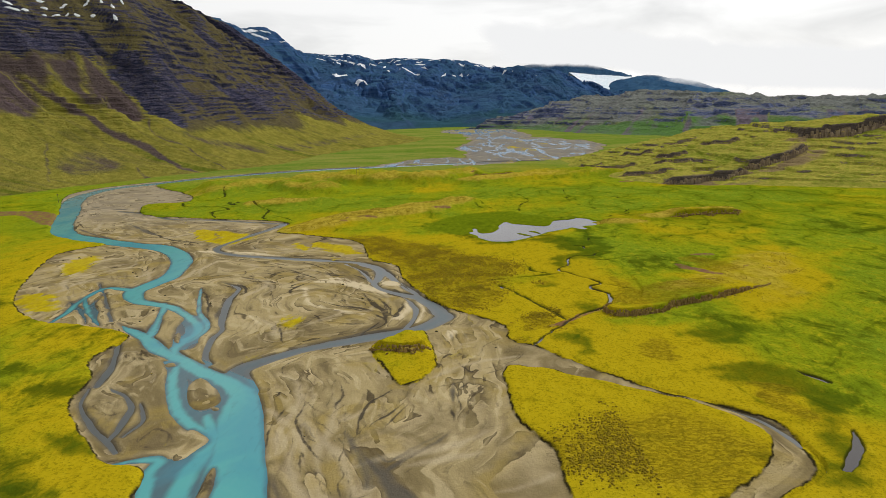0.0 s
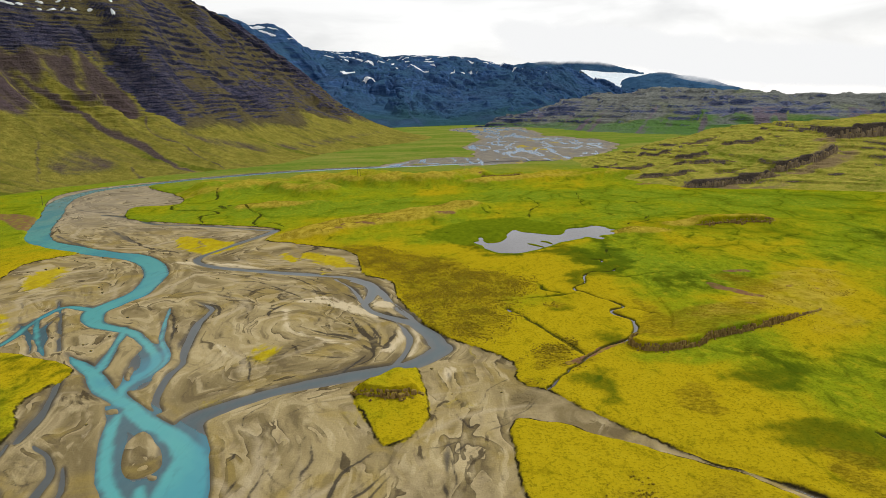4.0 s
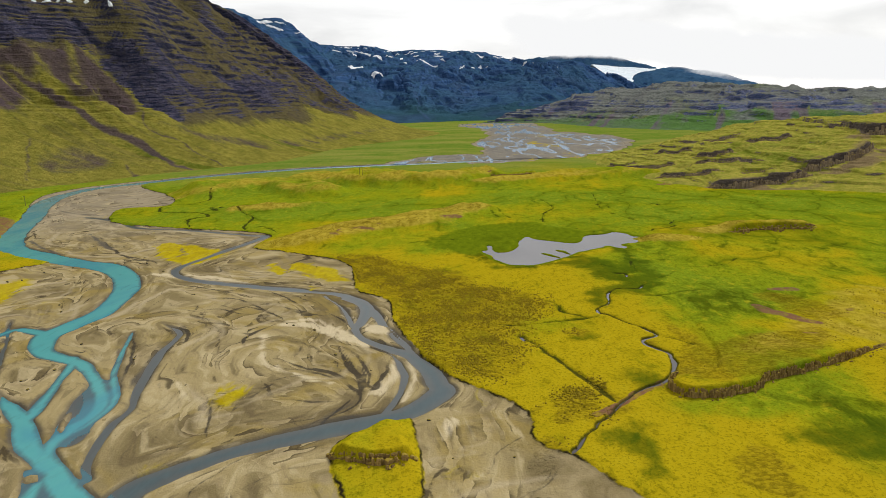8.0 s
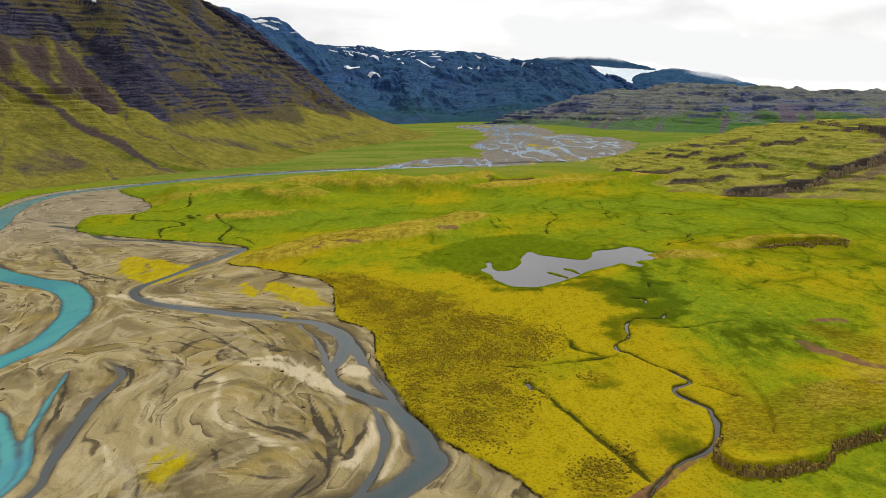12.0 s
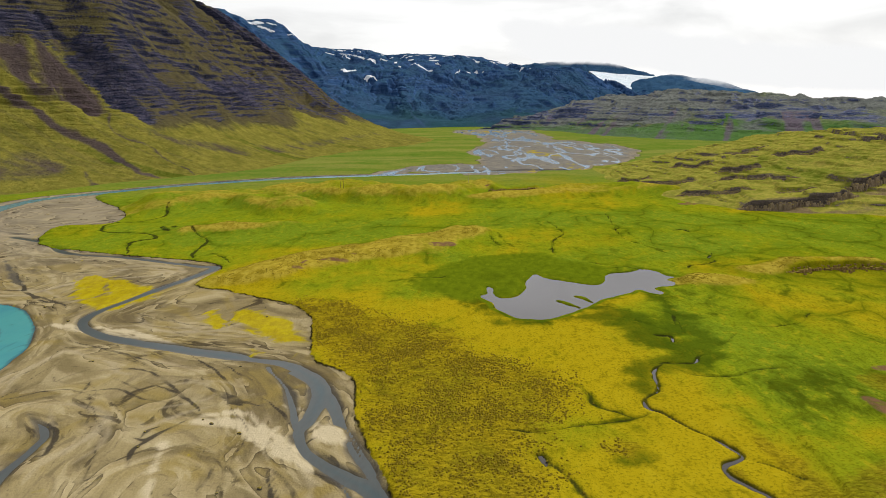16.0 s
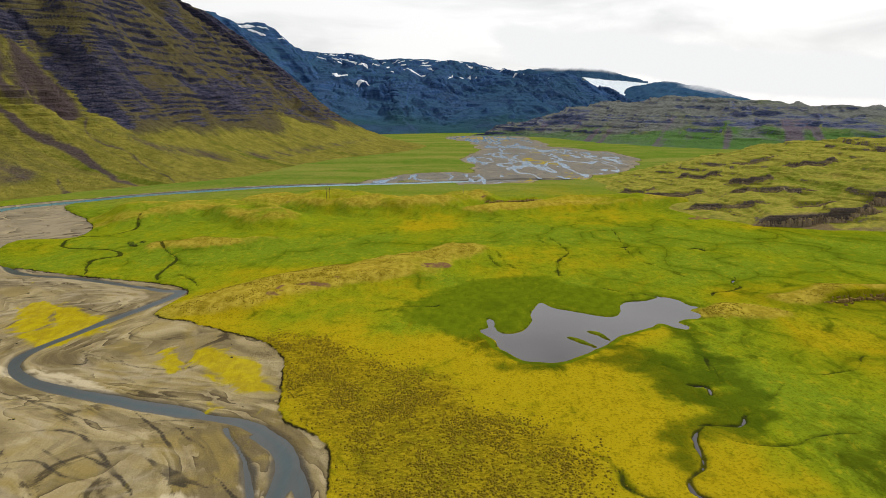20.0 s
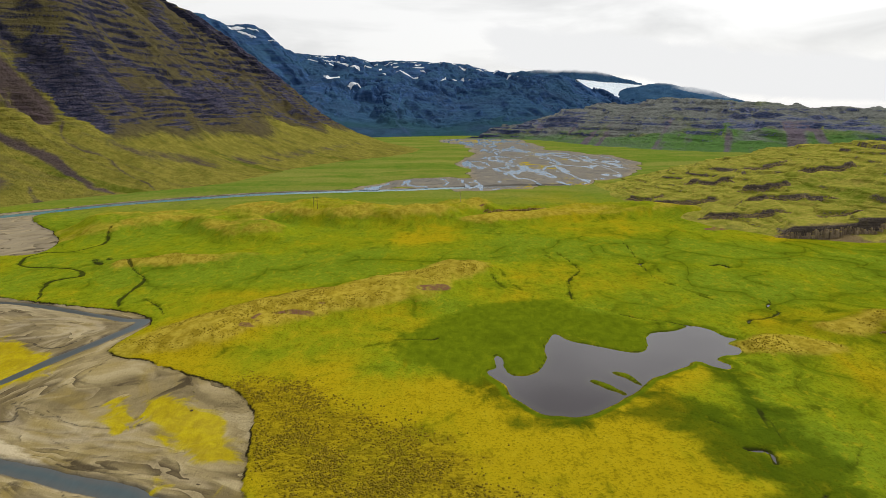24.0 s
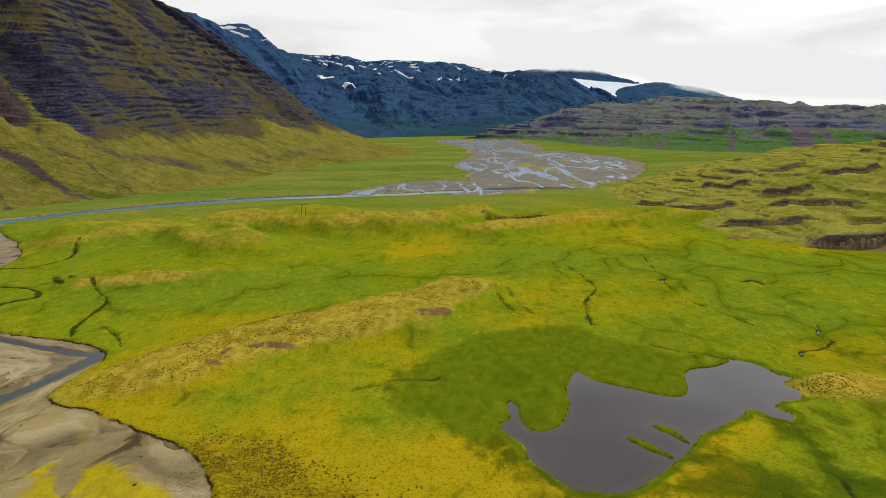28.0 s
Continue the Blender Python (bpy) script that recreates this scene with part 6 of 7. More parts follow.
def far_shape(x, y, z, rel):
    """The round spur that closes the valley, and the side valley behind it."""
    fx, fy = x.ravel(), y.ravel()
    spur = smooth(240, -120, from_course(fx, fy, [(640, 3850, 60), (480, 3350, 130), (330, 2900, 110), (200, 2520, 60)], 250, 4)).reshape(x.shape)
    side = smooth(200, -60, from_course(fx, fy, [(120, 3750, 30), (60, 3300, 70), (60, 2900, 60), (90, 2550, 30)], 210, 4)).reshape(x.shape)
    return (38 * spur - 45 * side) * smooth(0.0, 0.25, rel) * smooth(1.0, 0.75, rel)


def far_paint(x, y, z, rel, t):
    return {"rock": 0.10 + 0.35 * rel + 0.4 * fractal(x, y, 260, 4, 86), "lush": 0.75 * smooth(0.34, 0.02, rel) + 0.2 * fractal(x, y, 200, 3, 87), "scree": 0.5 * smooth(0.1, 0.5, fractal(t * 60, rel * 2.5, 1.0, 3, 83)), "moor": 0.3 + 0.5 * fractal(x, y, 180, 3, 88),
            "streak": smooth(0.1, 0.6, fractal(t * 140, rel * 3, 1.0, 3, 89))}


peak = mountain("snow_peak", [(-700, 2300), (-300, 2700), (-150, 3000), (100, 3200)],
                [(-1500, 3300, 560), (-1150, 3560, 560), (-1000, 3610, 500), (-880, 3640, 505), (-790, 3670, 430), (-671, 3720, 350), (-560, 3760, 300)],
                [(0, 0), (0.2, 0.10), (0.5, 0.38), (0.8, 0.74), (1, 1)], 260, 150, M_FAR, 18, 0.5, 40, (0.2, 1.0), 60, 26, far_paint, "dark haze-blue peak with a snow cap behind the valley")
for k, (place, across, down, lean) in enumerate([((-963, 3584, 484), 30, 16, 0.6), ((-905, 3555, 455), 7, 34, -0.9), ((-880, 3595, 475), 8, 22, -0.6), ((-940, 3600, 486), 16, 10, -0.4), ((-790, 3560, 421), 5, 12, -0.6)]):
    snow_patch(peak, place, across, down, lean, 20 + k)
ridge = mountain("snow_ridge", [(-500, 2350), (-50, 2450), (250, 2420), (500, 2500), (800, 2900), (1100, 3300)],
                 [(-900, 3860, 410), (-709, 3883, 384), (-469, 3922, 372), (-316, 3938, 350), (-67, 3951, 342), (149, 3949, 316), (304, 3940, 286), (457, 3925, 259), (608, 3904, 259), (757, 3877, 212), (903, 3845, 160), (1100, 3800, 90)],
                 [(0, 0), (0.15, 0.10), (0.5, 0.42), (0.8, 0.80), (1, 1)], 520, 240, M_FAR, 10, 0.40, 36, (0.1, 0.97), 70, 46, far_paint, "long dark haze-blue ridge streaked with old snow", shape=far_shape, ribs=170)
DRIFTS = [((-611, 3712, 335), 40, 6, 0.3), ((-560, 3730, 330), 30, 5, 0.4), ((-498, 3752, 334), 36, 6, -0.3), ((-532, 3673, 316), 26, 8, -0.9), ((-470, 3640, 318), 22, 5, -0.9), ((-447, 3590, 311), 18, 7, -0.8), ((-389, 3577, 297), 20, 13, -0.4), ((-336, 3619, 298), 14, 8, -0.8),
          ((-279, 3634, 286), 7, 24, 0.2), ((-242, 3504, 256), 6, 12, -0.6), ((-211, 3712, 299), 18, 7, -1.0), ((-182, 3650, 280), 10, 14, -0.9), ((-148, 3605, 258), 8, 20, -0.9), ((-93, 3736, 297), 24, 8, -1.0), ((-104, 3575, 238), 7, 14, -0.8), ((-63, 3703, 280), 12, 6, -0.9),
          ((24, 3582, 222), 6, 34, 0.5), ((82, 3616, 223), 10, 8, 0.0), ((126, 3630, 222), 12, 8, 0.0), ((160, 3640, 222), 5, 4, 0.0), ((-474, 3358, 236), 32, 20, 0.3), ((-500, 3370, 244), 14, 10, 0.0), ((-372, 3282, 209), 24, 10, 0.1), ((-340, 3290, 208), 14, 8, 0.0),
          ((224, 3804, 285), 16, 8, -0.5), ((307, 3880, 276), 14, 6, -0.5), ((352, 3569, 236), 12, 6, -0.5), ((400, 3620, 236), 10, 5, -0.6), ((520, 3500, 215), 8, 6, -0.4)]
for k, (place, across, down, lean) in enumerate(DRIFTS):
    snow_patch(ridge, place, across, down, lean, 40 + k)
# thin streaks of snow left along the crest
_fall = random.Random(12)
for k in range(22):
    _x = -660 + 1050 * (k + _fall.random()) / 22
    _back = _fall.uniform(25, 110)
    snow_patch(ridge, (_x, 3935 - _back, float(np.interp(_x, (-709, -316, 149, 457), (378, 344, 308, 252))) - 0.22 * _back), _fall.uniform(9, 26), _fall.uniform(3, 8), _fall.uniform(-1.0, 0.6), 70 + k)


def plateau_paint(x, y, z, rel, t):
    fans = smooth(0.05, 0.45, fractal(t * 55, rel * 1.2, 1.0, 3, 82)) * smooth(0.70, 0.45, rel)
    return {"scree": 0.75 * fans, "rock": 0.02 + 0.35 * smooth(0.30, 0.42, rel) * smooth(0.75, 0.6, rel) - 0.25 * smooth(0.2, 0.1, rel) + 0.5 * fractal(x, y, 110, 4, 84), "lush": np.clip(0.95 * smooth(0.30, 0.10, rel + 0.2 * fractal(x, y, 70, 4, 86)) + 0.45 * smooth(0.50, 0.25, rel) * smooth(350, 700, x) + 0.9 * smooth(0.10, 0.40, fractal(x, y, 110, 3, 78)) * smooth(520, 680, x) * smooth(0.75, 0.55, rel) + 0.4 * fractal(x, y, 90, 3, 85), 0, 1),
            "moor": np.clip(smooth(0.18, 0.46, rel + 0.22 * fractal(x, y, 90, 4, 84)) + 0.4 * smooth(700, 350, x) - 0.5 * smooth(0.15, 0.5, fractal(x, y, 120, 3, 79)), 0, 1), "streak": smooth(0.1, 0.6, fractal(t * 120, rel * 3, 1.0, 3, 81))}


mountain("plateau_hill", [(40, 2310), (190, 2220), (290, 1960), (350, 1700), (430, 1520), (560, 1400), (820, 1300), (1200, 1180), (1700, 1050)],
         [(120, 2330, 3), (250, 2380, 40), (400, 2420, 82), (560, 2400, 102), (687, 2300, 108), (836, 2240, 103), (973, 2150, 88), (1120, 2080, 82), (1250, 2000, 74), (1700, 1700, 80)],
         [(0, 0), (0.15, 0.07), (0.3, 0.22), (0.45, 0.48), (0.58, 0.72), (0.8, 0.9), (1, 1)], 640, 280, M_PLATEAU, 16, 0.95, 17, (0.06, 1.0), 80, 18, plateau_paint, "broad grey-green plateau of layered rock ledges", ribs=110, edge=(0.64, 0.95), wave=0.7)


def hill_shape(x, y, z, rel):
    out = np.zeros(x.size)
    for course, high, back in LEDGES_HILL:
        out += 0.85 * ledge_lift(x.ravel(), y.ravel(), course, high, back, 2.6)
    return out.reshape(x.shape) - 0.02 * z


def hill_paint(x, y, z, rel, t):
    fx, fy = x.ravel(), y.ravel()
    below = smooth(26, 0, nearest(fx, fy, [[(a, b - 9, 5) for a, b in c] for c, h, _ in LEDGES_HILL if h > 8], 40)).reshape(x.shape)
    return {"rock": -0.06 + 0.35 * fractal(x, y, 60, 3, 93), "scree": 0.8 * below * smooth(-0.3, 0.3, fractal(x, y, 25, 3, 94)), "lush": 0.22 + 0.9 * fractal(x, y, 80, 4, 95), "moor": 0.3 * smooth(0.1, 0.5, fractal(x, y, 45, 4, 97)), "streak": 0.6 * smooth(0.0, 0.4, fractal(x, y, 18, 4, 96))}


hill = mountain("ledge_hillside", [(175, 1015), (165, 860), (195, 700), (240, 655), (330, 625), (480, 560), (700, 430)],
                [(330, 1150, 8), (355, 1070, 27), (405, 1010, 42), (460, 960, 46), (540, 920, 50), (680, 840, 56), (900, 700, 66)],
                [(0, 0), (0.05, 0.05), (0.3, 0.35), (0.6, 0.7), (1, 1)], 640, 340, M_HILL, 6, 0.85, 6.0, (0.03, 1.0), 90, 2, hill_paint, "grassy hillside stepped with brown rock ledges", 2.0, hill_shape, edge=(0.88, 0.99))
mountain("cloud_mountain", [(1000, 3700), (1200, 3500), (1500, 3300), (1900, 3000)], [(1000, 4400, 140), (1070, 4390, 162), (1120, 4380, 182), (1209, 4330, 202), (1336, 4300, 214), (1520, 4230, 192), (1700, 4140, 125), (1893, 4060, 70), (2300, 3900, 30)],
         [(0, 0), (0.5, 0.45), (1, 1)], 200, 60, M_FAR, 12, 0, 40, (0, 1), 100, 8, None, "low haze-blue mountain under the cloud bank")
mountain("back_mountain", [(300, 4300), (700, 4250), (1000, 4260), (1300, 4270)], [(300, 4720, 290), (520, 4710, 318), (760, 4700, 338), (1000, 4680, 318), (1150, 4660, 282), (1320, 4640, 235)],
         [(0, 0), (0.5, 0.45), (1, 1)], 120, 50, M_FAR, 10, 0, 40, (0, 1), 105, 8, None, "haze-blue mountain behind the glacier, its top in cloud")

# ---- glacier ----
M_ICE = Nodes("glacier_ice")
_p = M_ICE.place()
_n = M_ICE.noise(M_ICE.scaled(_p, (1, 0.3, 2)), 26, 6, 0.7, 0.5)
M_ICE.bump(_n, 8, 0.8)
M_ICE = M_ICE.done(M_ICE.mix(_n, (0.50, 0.64, 0.74), (0.86, 0.91, 0.94)), 0.6)
mountain("glacier", [(1000, 4200), (1050, 4160), (1090, 4160), (1130, 4200)], [(880, 4560, 262), (1010, 4560, 246), (1180, 4520, 228), (1330, 4480, 214)],
         [(0, 0.36), (0.35, 0.62), (1, 1)], 100, 80, M_ICE, 4, 0, 20, (0, 1), 110, 2, None, "pale blue glacier tongue between dark mountains", 0)


# ---- low cloud ----
def cloud_bank():
    """Ragged low cloud that hangs over the far mountains."""
    m = Nodes("low_cloud")
    p = m.place()
    n = m.noise(m.scaled(p, (1, 1, 1.8)), 260, 6, 0.55, 0.4)
    a = m.step(m.math("ADD", m.attr("body"), m.math("MULTIPLY", m.math("SUBTRACT", n, 0.5), 1.2)), -0.06, 0.46)
    clear = m.t.nodes.new("ShaderNodeBsdfTransparent")
    # emission stands in for the daylight scattered in the cloud
    glow = m.t.nodes.new("ShaderNodeEmission")
    glow.inputs["Color"].default_value, glow.inputs["Strength"].default_value = (0.96, 0.965, 0.97, 1), 0.97
    mixer = m.t.nodes.new("ShaderNodeMixShader")
    m.link(a, mixer.inputs[0])
    m.link(clear.outputs[0], mixer.inputs[1])
    m.link(glow.outputs[0], mixer.inputs[2])
    m.link(mixer.outputs[0], m.t.nodes["Material Output"].inputs[0])
    base = curve([(200, 4350, 300), (480, 4340, 284), (760, 4300, 262), (1030, 4240, 236), (1203, 4180, 196), (1421, 4090, 160), (1597, 4000, 126), (1710, 3950, 108), (1893, 3840, 84), (2500, 3500, 40)], 12)
    rows = np.linspace(0, 1, 14)
    xs = np.repeat(base[None, :, 0], 14, 0) + 60 * np.sin(rows * 6)[:, None]
    ys_ = np.repeat(base[None, :, 1], 14, 0) + 60 * fractal(xs, rows[:, None] * 400 + 0 * xs, 200, 2, 301)
    zs = base[None, :, 2] + rows[:, None] * 330
    ends = smooth(0, 0.12, np.linspace(0, 1, len(base)))[None, :]
    body = smooth(0.0, 0.24, rows)[:, None] * smooth(1.0, 0.5, rows)[:, None] * ends
    ob = sheet("cloud_bank", xs.ravel(), ys_.ravel(), zs.ravel(), len(base), m.mat, {"body": (1.1 * body - 0.15).ravel()})
    ob.visible_shadow = False
    tagged(ob, "ragged white low cloud over the far mountains", "cloud", kind="structure")


cloud_bank()


# ---- things ----
def part(name, bm, material, parent, label=""):
    me = bpy.data.meshes.new(name)
    bm.to_mesh(me)
    bm.free()
    me.materials.append(material)
    ob = new(name, me)
    ob.parent = parent
    return tagged(ob, label)


def thing(name, place, label, category, group="", turn=0.0):
    ob = new(name)
    ob.empty_display_size = 0.5
    ob.matrix_basis = pose(*place, 0, 0, turn)
    return tagged(ob, label, category, group)


def prism(sides, low, high, height, rng, lean=0.0, cap=0.12):
    """An upright, slightly tapered and chipped stone column of unit width, its top uneven."""
    bm = bmesh.new()
    rings = []
    for level, r in ((0, low), (height * 0.55, (low + high) / 2 * rng.uniform(0.9, 1.08)), (height * (1 - cap), high), (height, high * 0.72)):
        ring = []
        for k in range(sides):
            ang = 2 * math.pi * (k + 0.3 * math.sin(k * 2.1)) / sides
            rr = r * (1 + 0.18 * math.sin(k * 3.7 + sides))
            ring.append(bm.verts.new((rr * math.cos(ang) + lean * level, rr * math.sin(ang) * 0.85, level + (rng.uniform(-0.06, 0.06) * height if level > height * 0.8 else 0))))
        rings.append(ring)
    for lo, hi in zip(rings[:-1], rings[1:]):
        for k in range(sides):
            bm.faces.new((lo[k], lo[(k + 1) % sides], hi[(k + 1) % sides], hi[k]))
    bm.faces.new(rings[-1])
    return bm


_rng = random.Random(7)
COLUMNS = {}


def column_mesh(material, k):
    key = (material.name, k)
    if key not in COLUMNS:
        bm = prism(5 + k % 3, _rng.uniform(0.52, 0.66), _rng.uniform(0.42, 0.58), 1.0, _rng, _rng.uniform(-0.08, 0.08))
        me = bpy.data.meshes.new("column")
        bm.to_mesh(me)
        bm.free()
        me.materials.append(material)
        COLUMNS[key] = me
    return COLUMNS[key]


def height_at(grid, x, y):
    gx_, gy_, gz_ = grid
    return float(gz_.ravel()[np.argmin((gx_.ravel() - x) ** 2 + (gy_.ravel() - y) ** 2)])


def rock_face(course, high, width, grid, material, label, seed, rows=2, owner=None):
    """A broken scarp of standing stone columns along a line, in front of the higher ground; fallen blocks at its foot."""
    rng = random.Random(seed)
    c = curve(course, 8)
    s = np.r_[0, np.cumsum(np.hypot(*np.diff(c, axis=0).T))]
    mid = c[len(c) // 2]
    # only the ground close to the line is needed
    gx_, gy_, gz_ = (g.ravel() for g in grid)
    near = (gx_ > c[:, 0].min() - 12) & (gx_ < c[:, 0].max() + 12) & (gy_ > c[:, 1].min() - 12) & (gy_ < c[:, 1].max() + 12)
    local = (gx_[near], gy_[near], gz_[near])
    base = (float(mid[0]), float(mid[1]), height_at(local, mid[0], mid[1] - 2))
    root = thing("rock_outcrop", base, label, "rock", "rock ledges of the valley") if owner is None else tagged(new("rock_ledge"), label)
    if owner is not None:
        root.parent, root.matrix_basis = owner, pose(*base)
    origin = Vector(root.matrix_basis.translation)
    at = 0.0
    while at < s[-1]:
        share = at / s[-1]
        taper = min(1.0, 6 * min(share, 1 - share) + 0.35)
        x, y = np.interp(at, s, c[:, 0]), np.interp(at, s, c[:, 1])
        ahead = (np.interp(min(at + 1, s[-1]), s, c[:, 0]) - x, np.interp(min(at + 1, s[-1]), s, c[:, 1]) - y)
        turn = math.degrees(math.atan2(ahead[1], ahead[0])) if any(ahead) else 0
        gap = noise2(np.array([at / (width * 7) + seed]), np.array([seed * 1.7]), 5)[0] < -0.45
        worn = noise2(np.array([at / (width * 4) + seed * 2.3]), np.array([seed * 0.7]), 9)[0]
        for row in range(rows):
            if gap and row == 0:
                continue
            w = width * rng.choice((0.7, 0.9, 1.1, 1.3, 1.6) if owner is None else (0.5, 0.7, 1.0, 1.6, 2.4)) * rng.uniform(0.85, 1.15)
            off = -0.35 * width - row * width * rng.uniform(0.5, 0.9) + (0.9 * width if row == 0 else 0.2 * width)
            px, py = x - math.sin(radians(turn)) * off * -1, y + math.cos(radians(turn)) * off
            foot_ = height_at(local, px + math.sin(radians(turn)) * 2.6, py - math.cos(radians(turn)) * 2.6)
            step_ = min(high, max(0.5, height_at(local, px - math.sin(radians(turn)) * 4, py + math.cos(radians(turn)) * 4) - foot_))
            tall = step_ * ((0.86 + 0.16 * worn + rng.uniform(-0.10, 0.10)) if owner is None else (0.62 + 0.22 * worn + rng.uniform(-0.12, 0.10))) * (1.0 if row == 0 else rng.uniform(0.30, 0.85))
            ob = new("column", column_mesh(material, rng.randrange(7)))
            ob.parent = root
            ob.matrix_basis = Matrix.Translation(Vector((px, py, foot_ - 0.25 * tall - 0.3)) - origin) @ pose(0, 0, 0, rng.uniform(-6, 6), rng.uniform(-5, 5), turn + rng.uniform(-40, 40)) @ Matrix.Diagonal((w, w, 1.25 * tall + 0.3, 1))
        if rng.random() < 0.3:
            b = width * rng.uniform(0.4, 0.9)
            out = rng.uniform(1.5, 3.5) * width
            px, py = x + math.sin(radians(turn)) * out, y - math.cos(radians(turn)) * out
            ob = new("fallen_block", column_mesh(material, rng.randrange(7)))
            ob.parent = root
            ob.matrix_basis = Matrix.Translation(Vector((px, py, height_at(local, px, py) - 0.15 * b)) - origin) @ pose(0, 0, 0, rng.uniform(40, 80), rng.uniform(-20, 20), rng.uniform(0, 360)) @ Matrix.Diagonal((b, b, b * 1.2, 1))
        at += width * rng.uniform(0.55, 0.85)
    return root


CRAG_LABELS = ["crag of brown standing basalt columns at the brook", "long low brown rock ledge on the meadow", "short brown rock ledge on a dry knoll", "low broken rock rim of the mossy mound"]
for k, (course, high, back) in enumerate(LEDGES_GROUND):
    rock_face(course, high * 0.85, (0.72, 2.0, 1.6, 1.1)[k], FLOOR, M_CRAG, CRAG_LABELS[k], 70 + k)
for k, (course, high, back) in enumerate(LEDGES_HILL):
    rock_face(course, high * (0.8 if high > 8 else 0.55), max(1.2, high * 0.12), LOFTS["ledge_hillside"], M_CLIFF, "tall dark basalt cliff with scree at its foot" if high > 8 else "low brown rock ledge on the grassy hillside", 90 + k, owner=hill)


# heather tufts: far too many to count
def tufts(name, label, spots, low, high, seed):
    rng = np.random.default_rng(seed)
    n = len(spots)
    size = rng.uniform(low, high, n)
    turn = rng.uniform(0, 6.28, n)
    ring = 6
    ang = np.arange(ring) * 2 * np.pi / ring
    gx_, gy_, gz_ = FLOOR
    co = np.empty((n, 2 * ring + 1, 3))
    wob_ = rng.uniform(0.65, 1.25, (n, ring))
    for lvl, (r, h) in enumerate(((1.0, -0.12), (0.80, 0.75))):
        co[:, lvl * ring:(lvl + 1) * ring, 0] = spots[:, None, 0] + size[:, None] * r * wob_ * 1.1 * np.cos(ang[None, :] + turn[:, None])
        co[:, lvl * ring:(lvl + 1) * ring, 1] = spots[:, None, 1] + size[:, None] * r * wob_ * 0.95 * np.sin(ang[None, :] + turn[:, None])
        co[:, lvl * ring:(lvl + 1) * ring, 2] = spots[:, None, 2] + size[:, None] * h
    co[:, -1, :2] = spots[:, :2]
    co[:, -1, 2] = spots[:, 2] + size * 1.05
    faces = []
    for k in range(ring):
        j = (k + 1) % ring
        faces += [(k, j, ring + j), (k, ring + j, ring + k), (ring + k, ring + j, 2 * ring)]
    f = np.array(faces)[None] + (np.arange(n) * (2 * ring + 1))[:, None, None]
    f = f.reshape(-1, 3)
    me = bpy.data.meshes.new(name)
    me.vertices.add(n * (2 * ring + 1))
    me.vertices.foreach_set("co", co.astype(np.float32).ravel())
    me.loops.add(f.size)
    me.loops.foreach_set("vertex_index", f.astype(np.int32).ravel())
    me.polygons.add(len(f))
    me.polygons.foreach_set("loop_start", np.arange(0, f.size, 3, dtype=np.int32))
    me.update(calc_edges=True)
    me.materials.append(M_TUFT)
    return tagged(new(name, me), label, "heather", kind="stuff")


def spread(weight, count, seed):
    """Places on the valley floor, more of them where the weight is higher."""
    rng = np.random.default_rng(seed)
    gx_, gy_, gz_ = FLOOR
    area = np.gradient(ys)[:, None] * np.gradient(gx, axis=1)
    w = np.clip(weight, 0, 1) * area.ravel() * (np.abs(gx_) < 420) * (gy_ > 110) * (gy_ < 720)
    pick = rng.choice(len(w), count, p=w / w.sum())
    return np.stack([gx_[pick] + rng.uniform(-0.5, 0.5, count), gy_[pick] + rng.uniform(-0.5, 0.5, count), gz_[pick]], 1)


clump = smooth(-0.25, 0.35, fractal(X, Y, 9, 3, 401))
tufts("heather", "dark heather tufts scattered over yellow moss", spread(heath * (0.12 + 0.88 * clump) * (f_gravel > 1.5) * (X < 50), 10500, 3), 0.14, 0.38, 4)
tufts("ridge_heather", "sparse dark heather on dry tan ridges", spread(np.clip(dry - 0.3, 0, 1) * clump * (f_pond > 3) * (f_gravel > 3), 5000, 5), 0.12, 0.30, 6)


# boulders on the gravel
def boulder_mesh(k):
    bm = bmesh.new()
    bmesh.ops.create_icosphere(bm, subdivisions=2, radius=0.5)
    for v in bm.verts:
        n = noise.noise(v.co * 2.3 + Vector((k * 5.1, 0, 0)))
        v.co *= 1 + 0.45 * n
        v.co.z *= 0.7
    me = bpy.data.meshes.new("boulder")
    bm.to_mesh(me)
    bm.free()
    me.materials.append(M_BOULDER)
    return me


BOULDERS = [boulder_mesh(k) for k in range(5)]
_spots = spread((f_gravel < -4) * (flow > 3) * (Y < 480) * smooth(0.0, 0.5, fractal(X, Y, 30, 2, 411)), 46, 12)
for k, (bx, by, bz) in enumerate(_spots):
    size = _rng.uniform(0.5, 1.3)
    ob = new("boulder", BOULDERS[k % 5])
    ob.matrix_basis = pose(bx, by, bz + 0.15 * size, 0, 0, _rng.uniform(0, 360)) @ Matrix.Diagonal((size, size * _rng.uniform(0.7, 1.1), size, 1))
    tagged(ob, "dark grey boulder lying on pale river gravel", "boulder", "boulders on the gravel")


# power line poles
def cylinder(low, high, length, sides=10):
    bm = bmesh.new()
    bmesh.ops.create_cone(bm, cap_ends=True, segments=sides, radius1=low, radius2=high, depth=length)
    bmesh.ops.translate(bm, verts=bm.verts, vec=(0, 0, length / 2))
    return bm


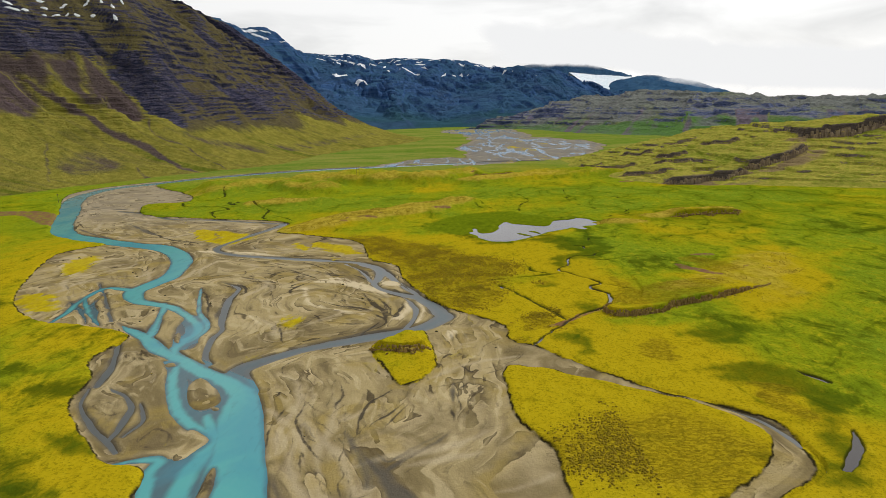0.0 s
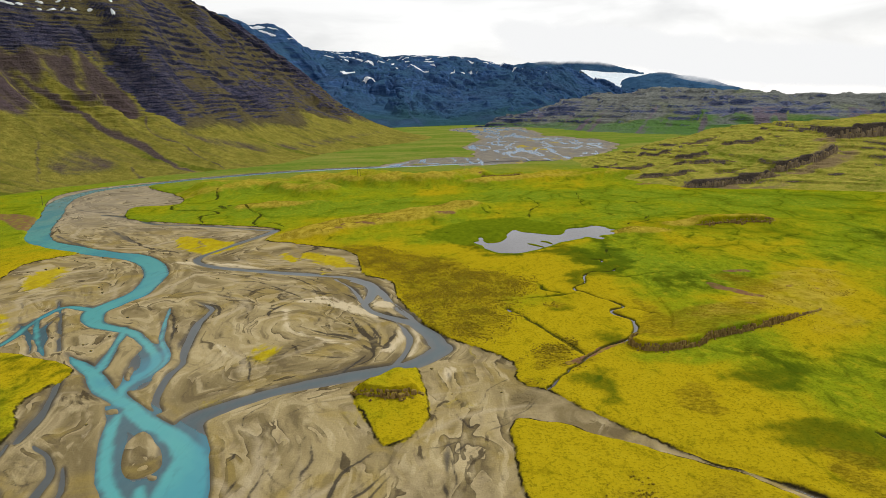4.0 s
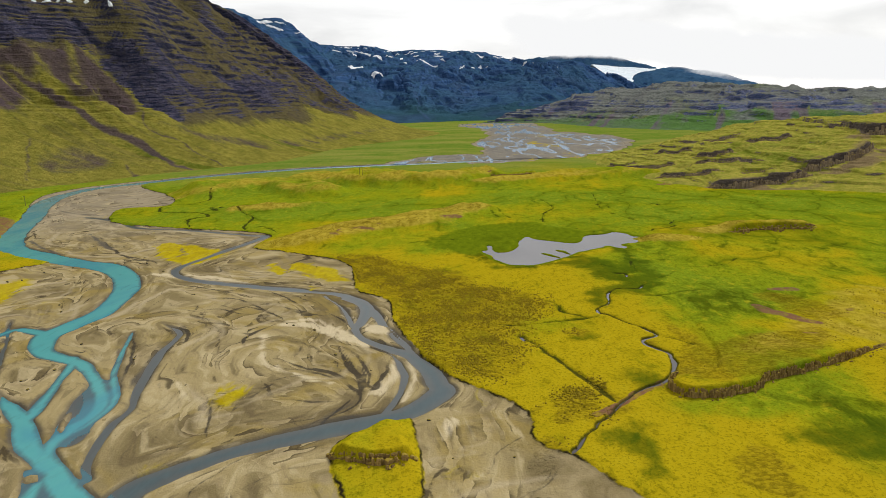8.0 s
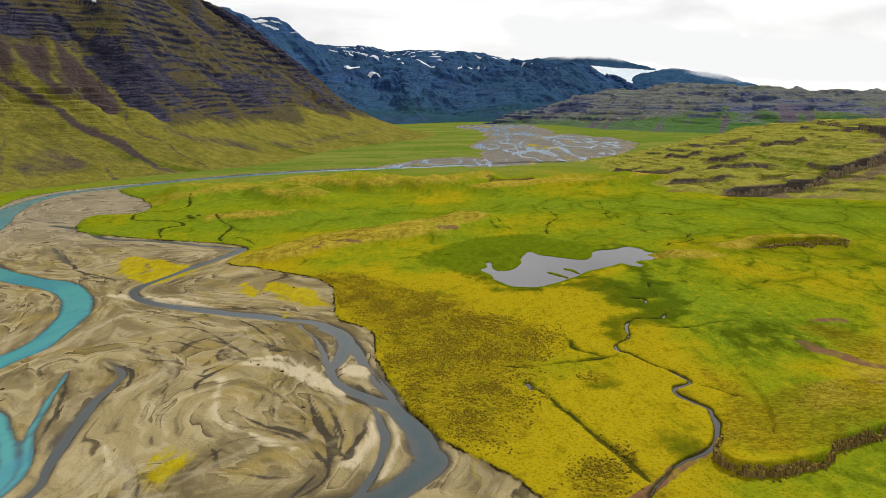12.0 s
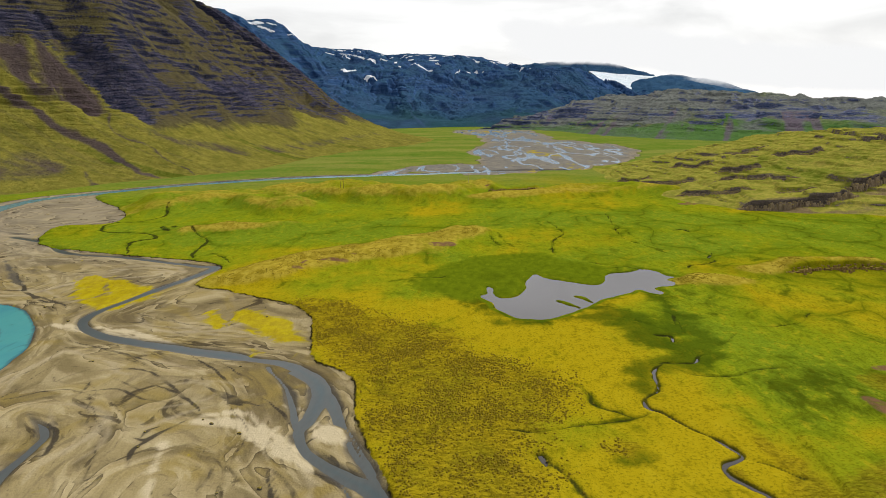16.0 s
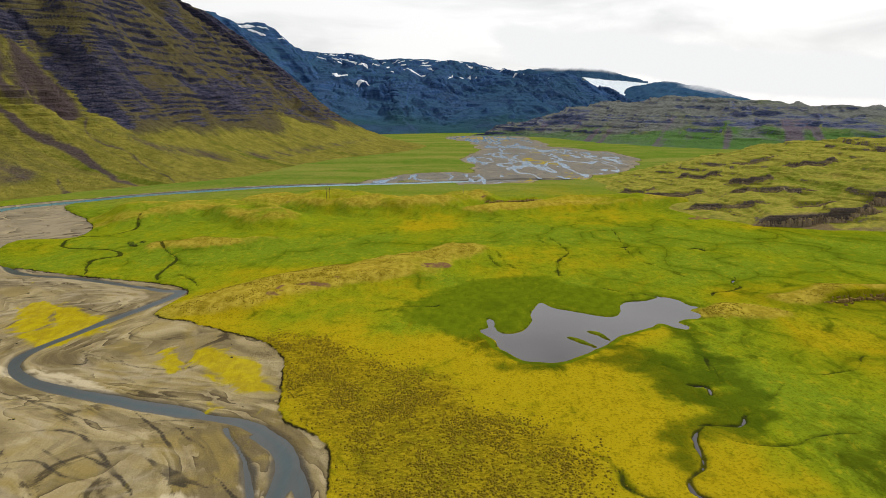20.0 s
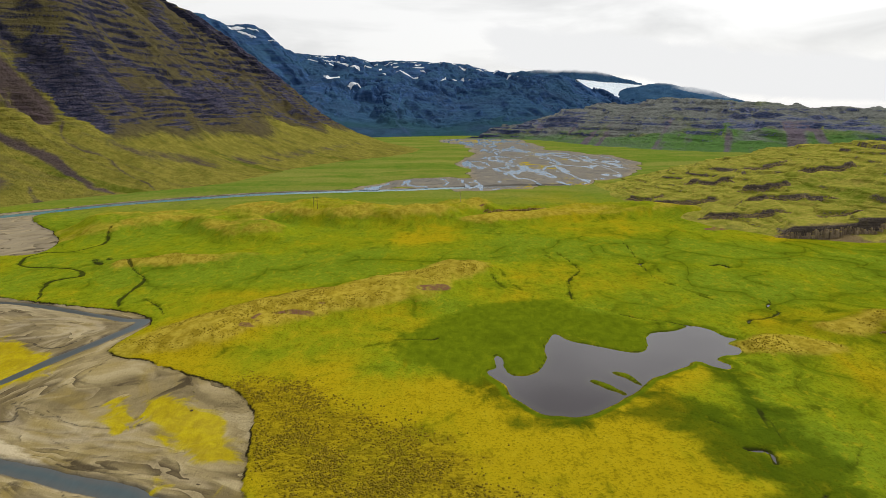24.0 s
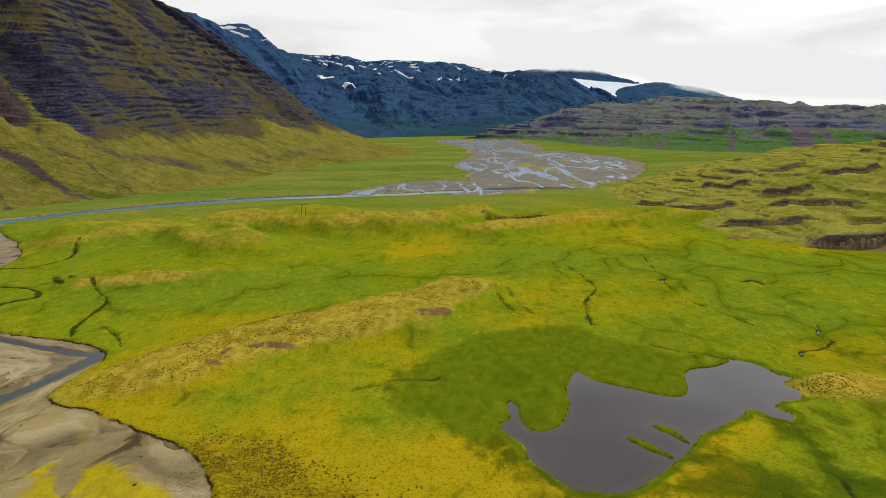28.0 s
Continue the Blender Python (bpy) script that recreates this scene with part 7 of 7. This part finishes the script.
def bar(sx, sy, sz, place=(0, 0, 0), turn=None):
    bm = bmesh.new()
    bmesh.ops.create_cube(bm, size=1)
    bmesh.ops.scale(bm, verts=bm.verts, vec=(sx, sy, sz))
    bmesh.ops.bevel(bm, geom=bm.edges[:], offset=min(sx, sy, sz) * 0.15, segments=1, affect="EDGES")
    if turn:
        bmesh.ops.transform(bm, verts=bm.verts, matrix=turn)
    bmesh.ops.translate(bm, verts=bm.verts, vec=place)
    return bm


def insulator():
    bm = bmesh.new()
    for k, r in enumerate((0.05, 0.09, 0.05, 0.085, 0.05, 0.08, 0.04)):
        bmesh.ops.create_cone(bm, cap_ends=True, segments=8, radius1=r, radius2=r * 0.8, depth=0.06, matrix=Matrix.Translation((0, 0, 0.03 + 0.06 * k)))
    return bm


def power_pole(x, y, high, legs, timber, label, turn):
    z = height_at(FLOOR, x, y) - 0.3
    root = thing("power_pole", (x, y, z), label, "pole", "power line across the valley", turn)
    for off in legs:
        post = part("post", cylinder(0.19, 0.13, high), timber, root)
        post.matrix_basis = pose(off, 0, 0)
        part("steel_cap", cylinder(0.145, 0.10, 0.07), M_STEEL, post).matrix_basis = pose(0, 0, high)
    span = 2.2 if len(legs) == 1 else 5.2
    arm = part("crossarm", bar(span, 0.16, 0.2), timber, root)
    arm.matrix_basis = pose(0, -0.2, high - 0.9)
    for off in (-span / 2 + 0.15, 0, span / 2 - 0.15):
        part("insulator", insulator(), M_PORCELAIN, arm, "brown porcelain insulator").matrix_basis = pose(off, 0, 0.1)
    if len(legs) == 2:
        for lean in (-1, 1):
            part("brace", bar(0.09, 0.09, 4.0, (0, 0, 0), Matrix.Rotation(lean * 0.72, 4, "Y")), timber, root).matrix_basis = pose(0, -0.25, high - 3.2)
    else:
        for lean in (-1, 1):
            part("brace", bar(0.06, 0.06, 0.9, (0, 0, 0), Matrix.Rotation(lean * 0.8, 4, "Y")), timber, root).matrix_basis = pose(-lean * 0.35, -0.2, high - 1.25)


power_pole(-96.5, 779, 10.5, (-1.4, 1.4), M_TIMBER, "dark timber two-legged power pole on a grassy hummock", 12)
power_pole(21.5, 815, 10.0, (0,), M_PALE_TIMBER, "pale single timber power pole by the far river", 12)
power_pole(-399, 689, 10.0, (0,), M_TIMBER, "dark single timber power pole on the far bank", 12)


# a low willow thicket
def shrub(x, y, size, label, seed):
    rng = random.Random(seed)
    z = height_at(FLOOR, x, y)
    root = thing("willow_shrub", (x, y, z - 0.1), label, "shrub", "shrubs on the meadow")
    for k in range(5):
        part("stem", cylinder(0.05, 0.015, size * 0.8, 5), M_TIMBER, root).matrix_basis = pose(rng.uniform(-0.5, 0.5) * size, rng.uniform(-0.5, 0.5) * size, 0, rng.uniform(-35, 35), rng.uniform(-35, 35), 0)
    bm = bmesh.new()
    for k in range(260):
        a, r, h = rng.uniform(0, 6.28), size * math.sqrt(rng.random()), rng.random()
        cx, cy, cz = r * math.cos(a) * 1.2, r * math.sin(a), size * (0.15 + 0.75 * h * (1 - (r / size) ** 2 * 0.7))
        s = rng.uniform(0.10, 0.24)
        q = Euler((rng.uniform(0, 3), rng.uniform(0, 3), rng.uniform(0, 3))).to_matrix()
        vs = [bm.verts.new(Vector((cx, cy, cz)) + q @ Vector(v) * s) for v in ((-1, 0, 0), (0, -0.5, 0.1), (1, 0, 0), (0, 0.5, 0.1))]
        bm.faces.new(vs)
    part("foliage", bm, M_LEAF, root)


M_LEAF = plain_material("dark_willow_leaf", (0.020, 0.032, 0.006), (0.050, 0.070, 0.010), 0.4)
for k, (sx, sy, size) in enumerate([(-202, 637, 2.6), (-206, 642, 2.0), (-199, 645, 1.8)]):
    shrub(sx, sy, size, "dark green low willow shrub on yellow turf", 30 + k)
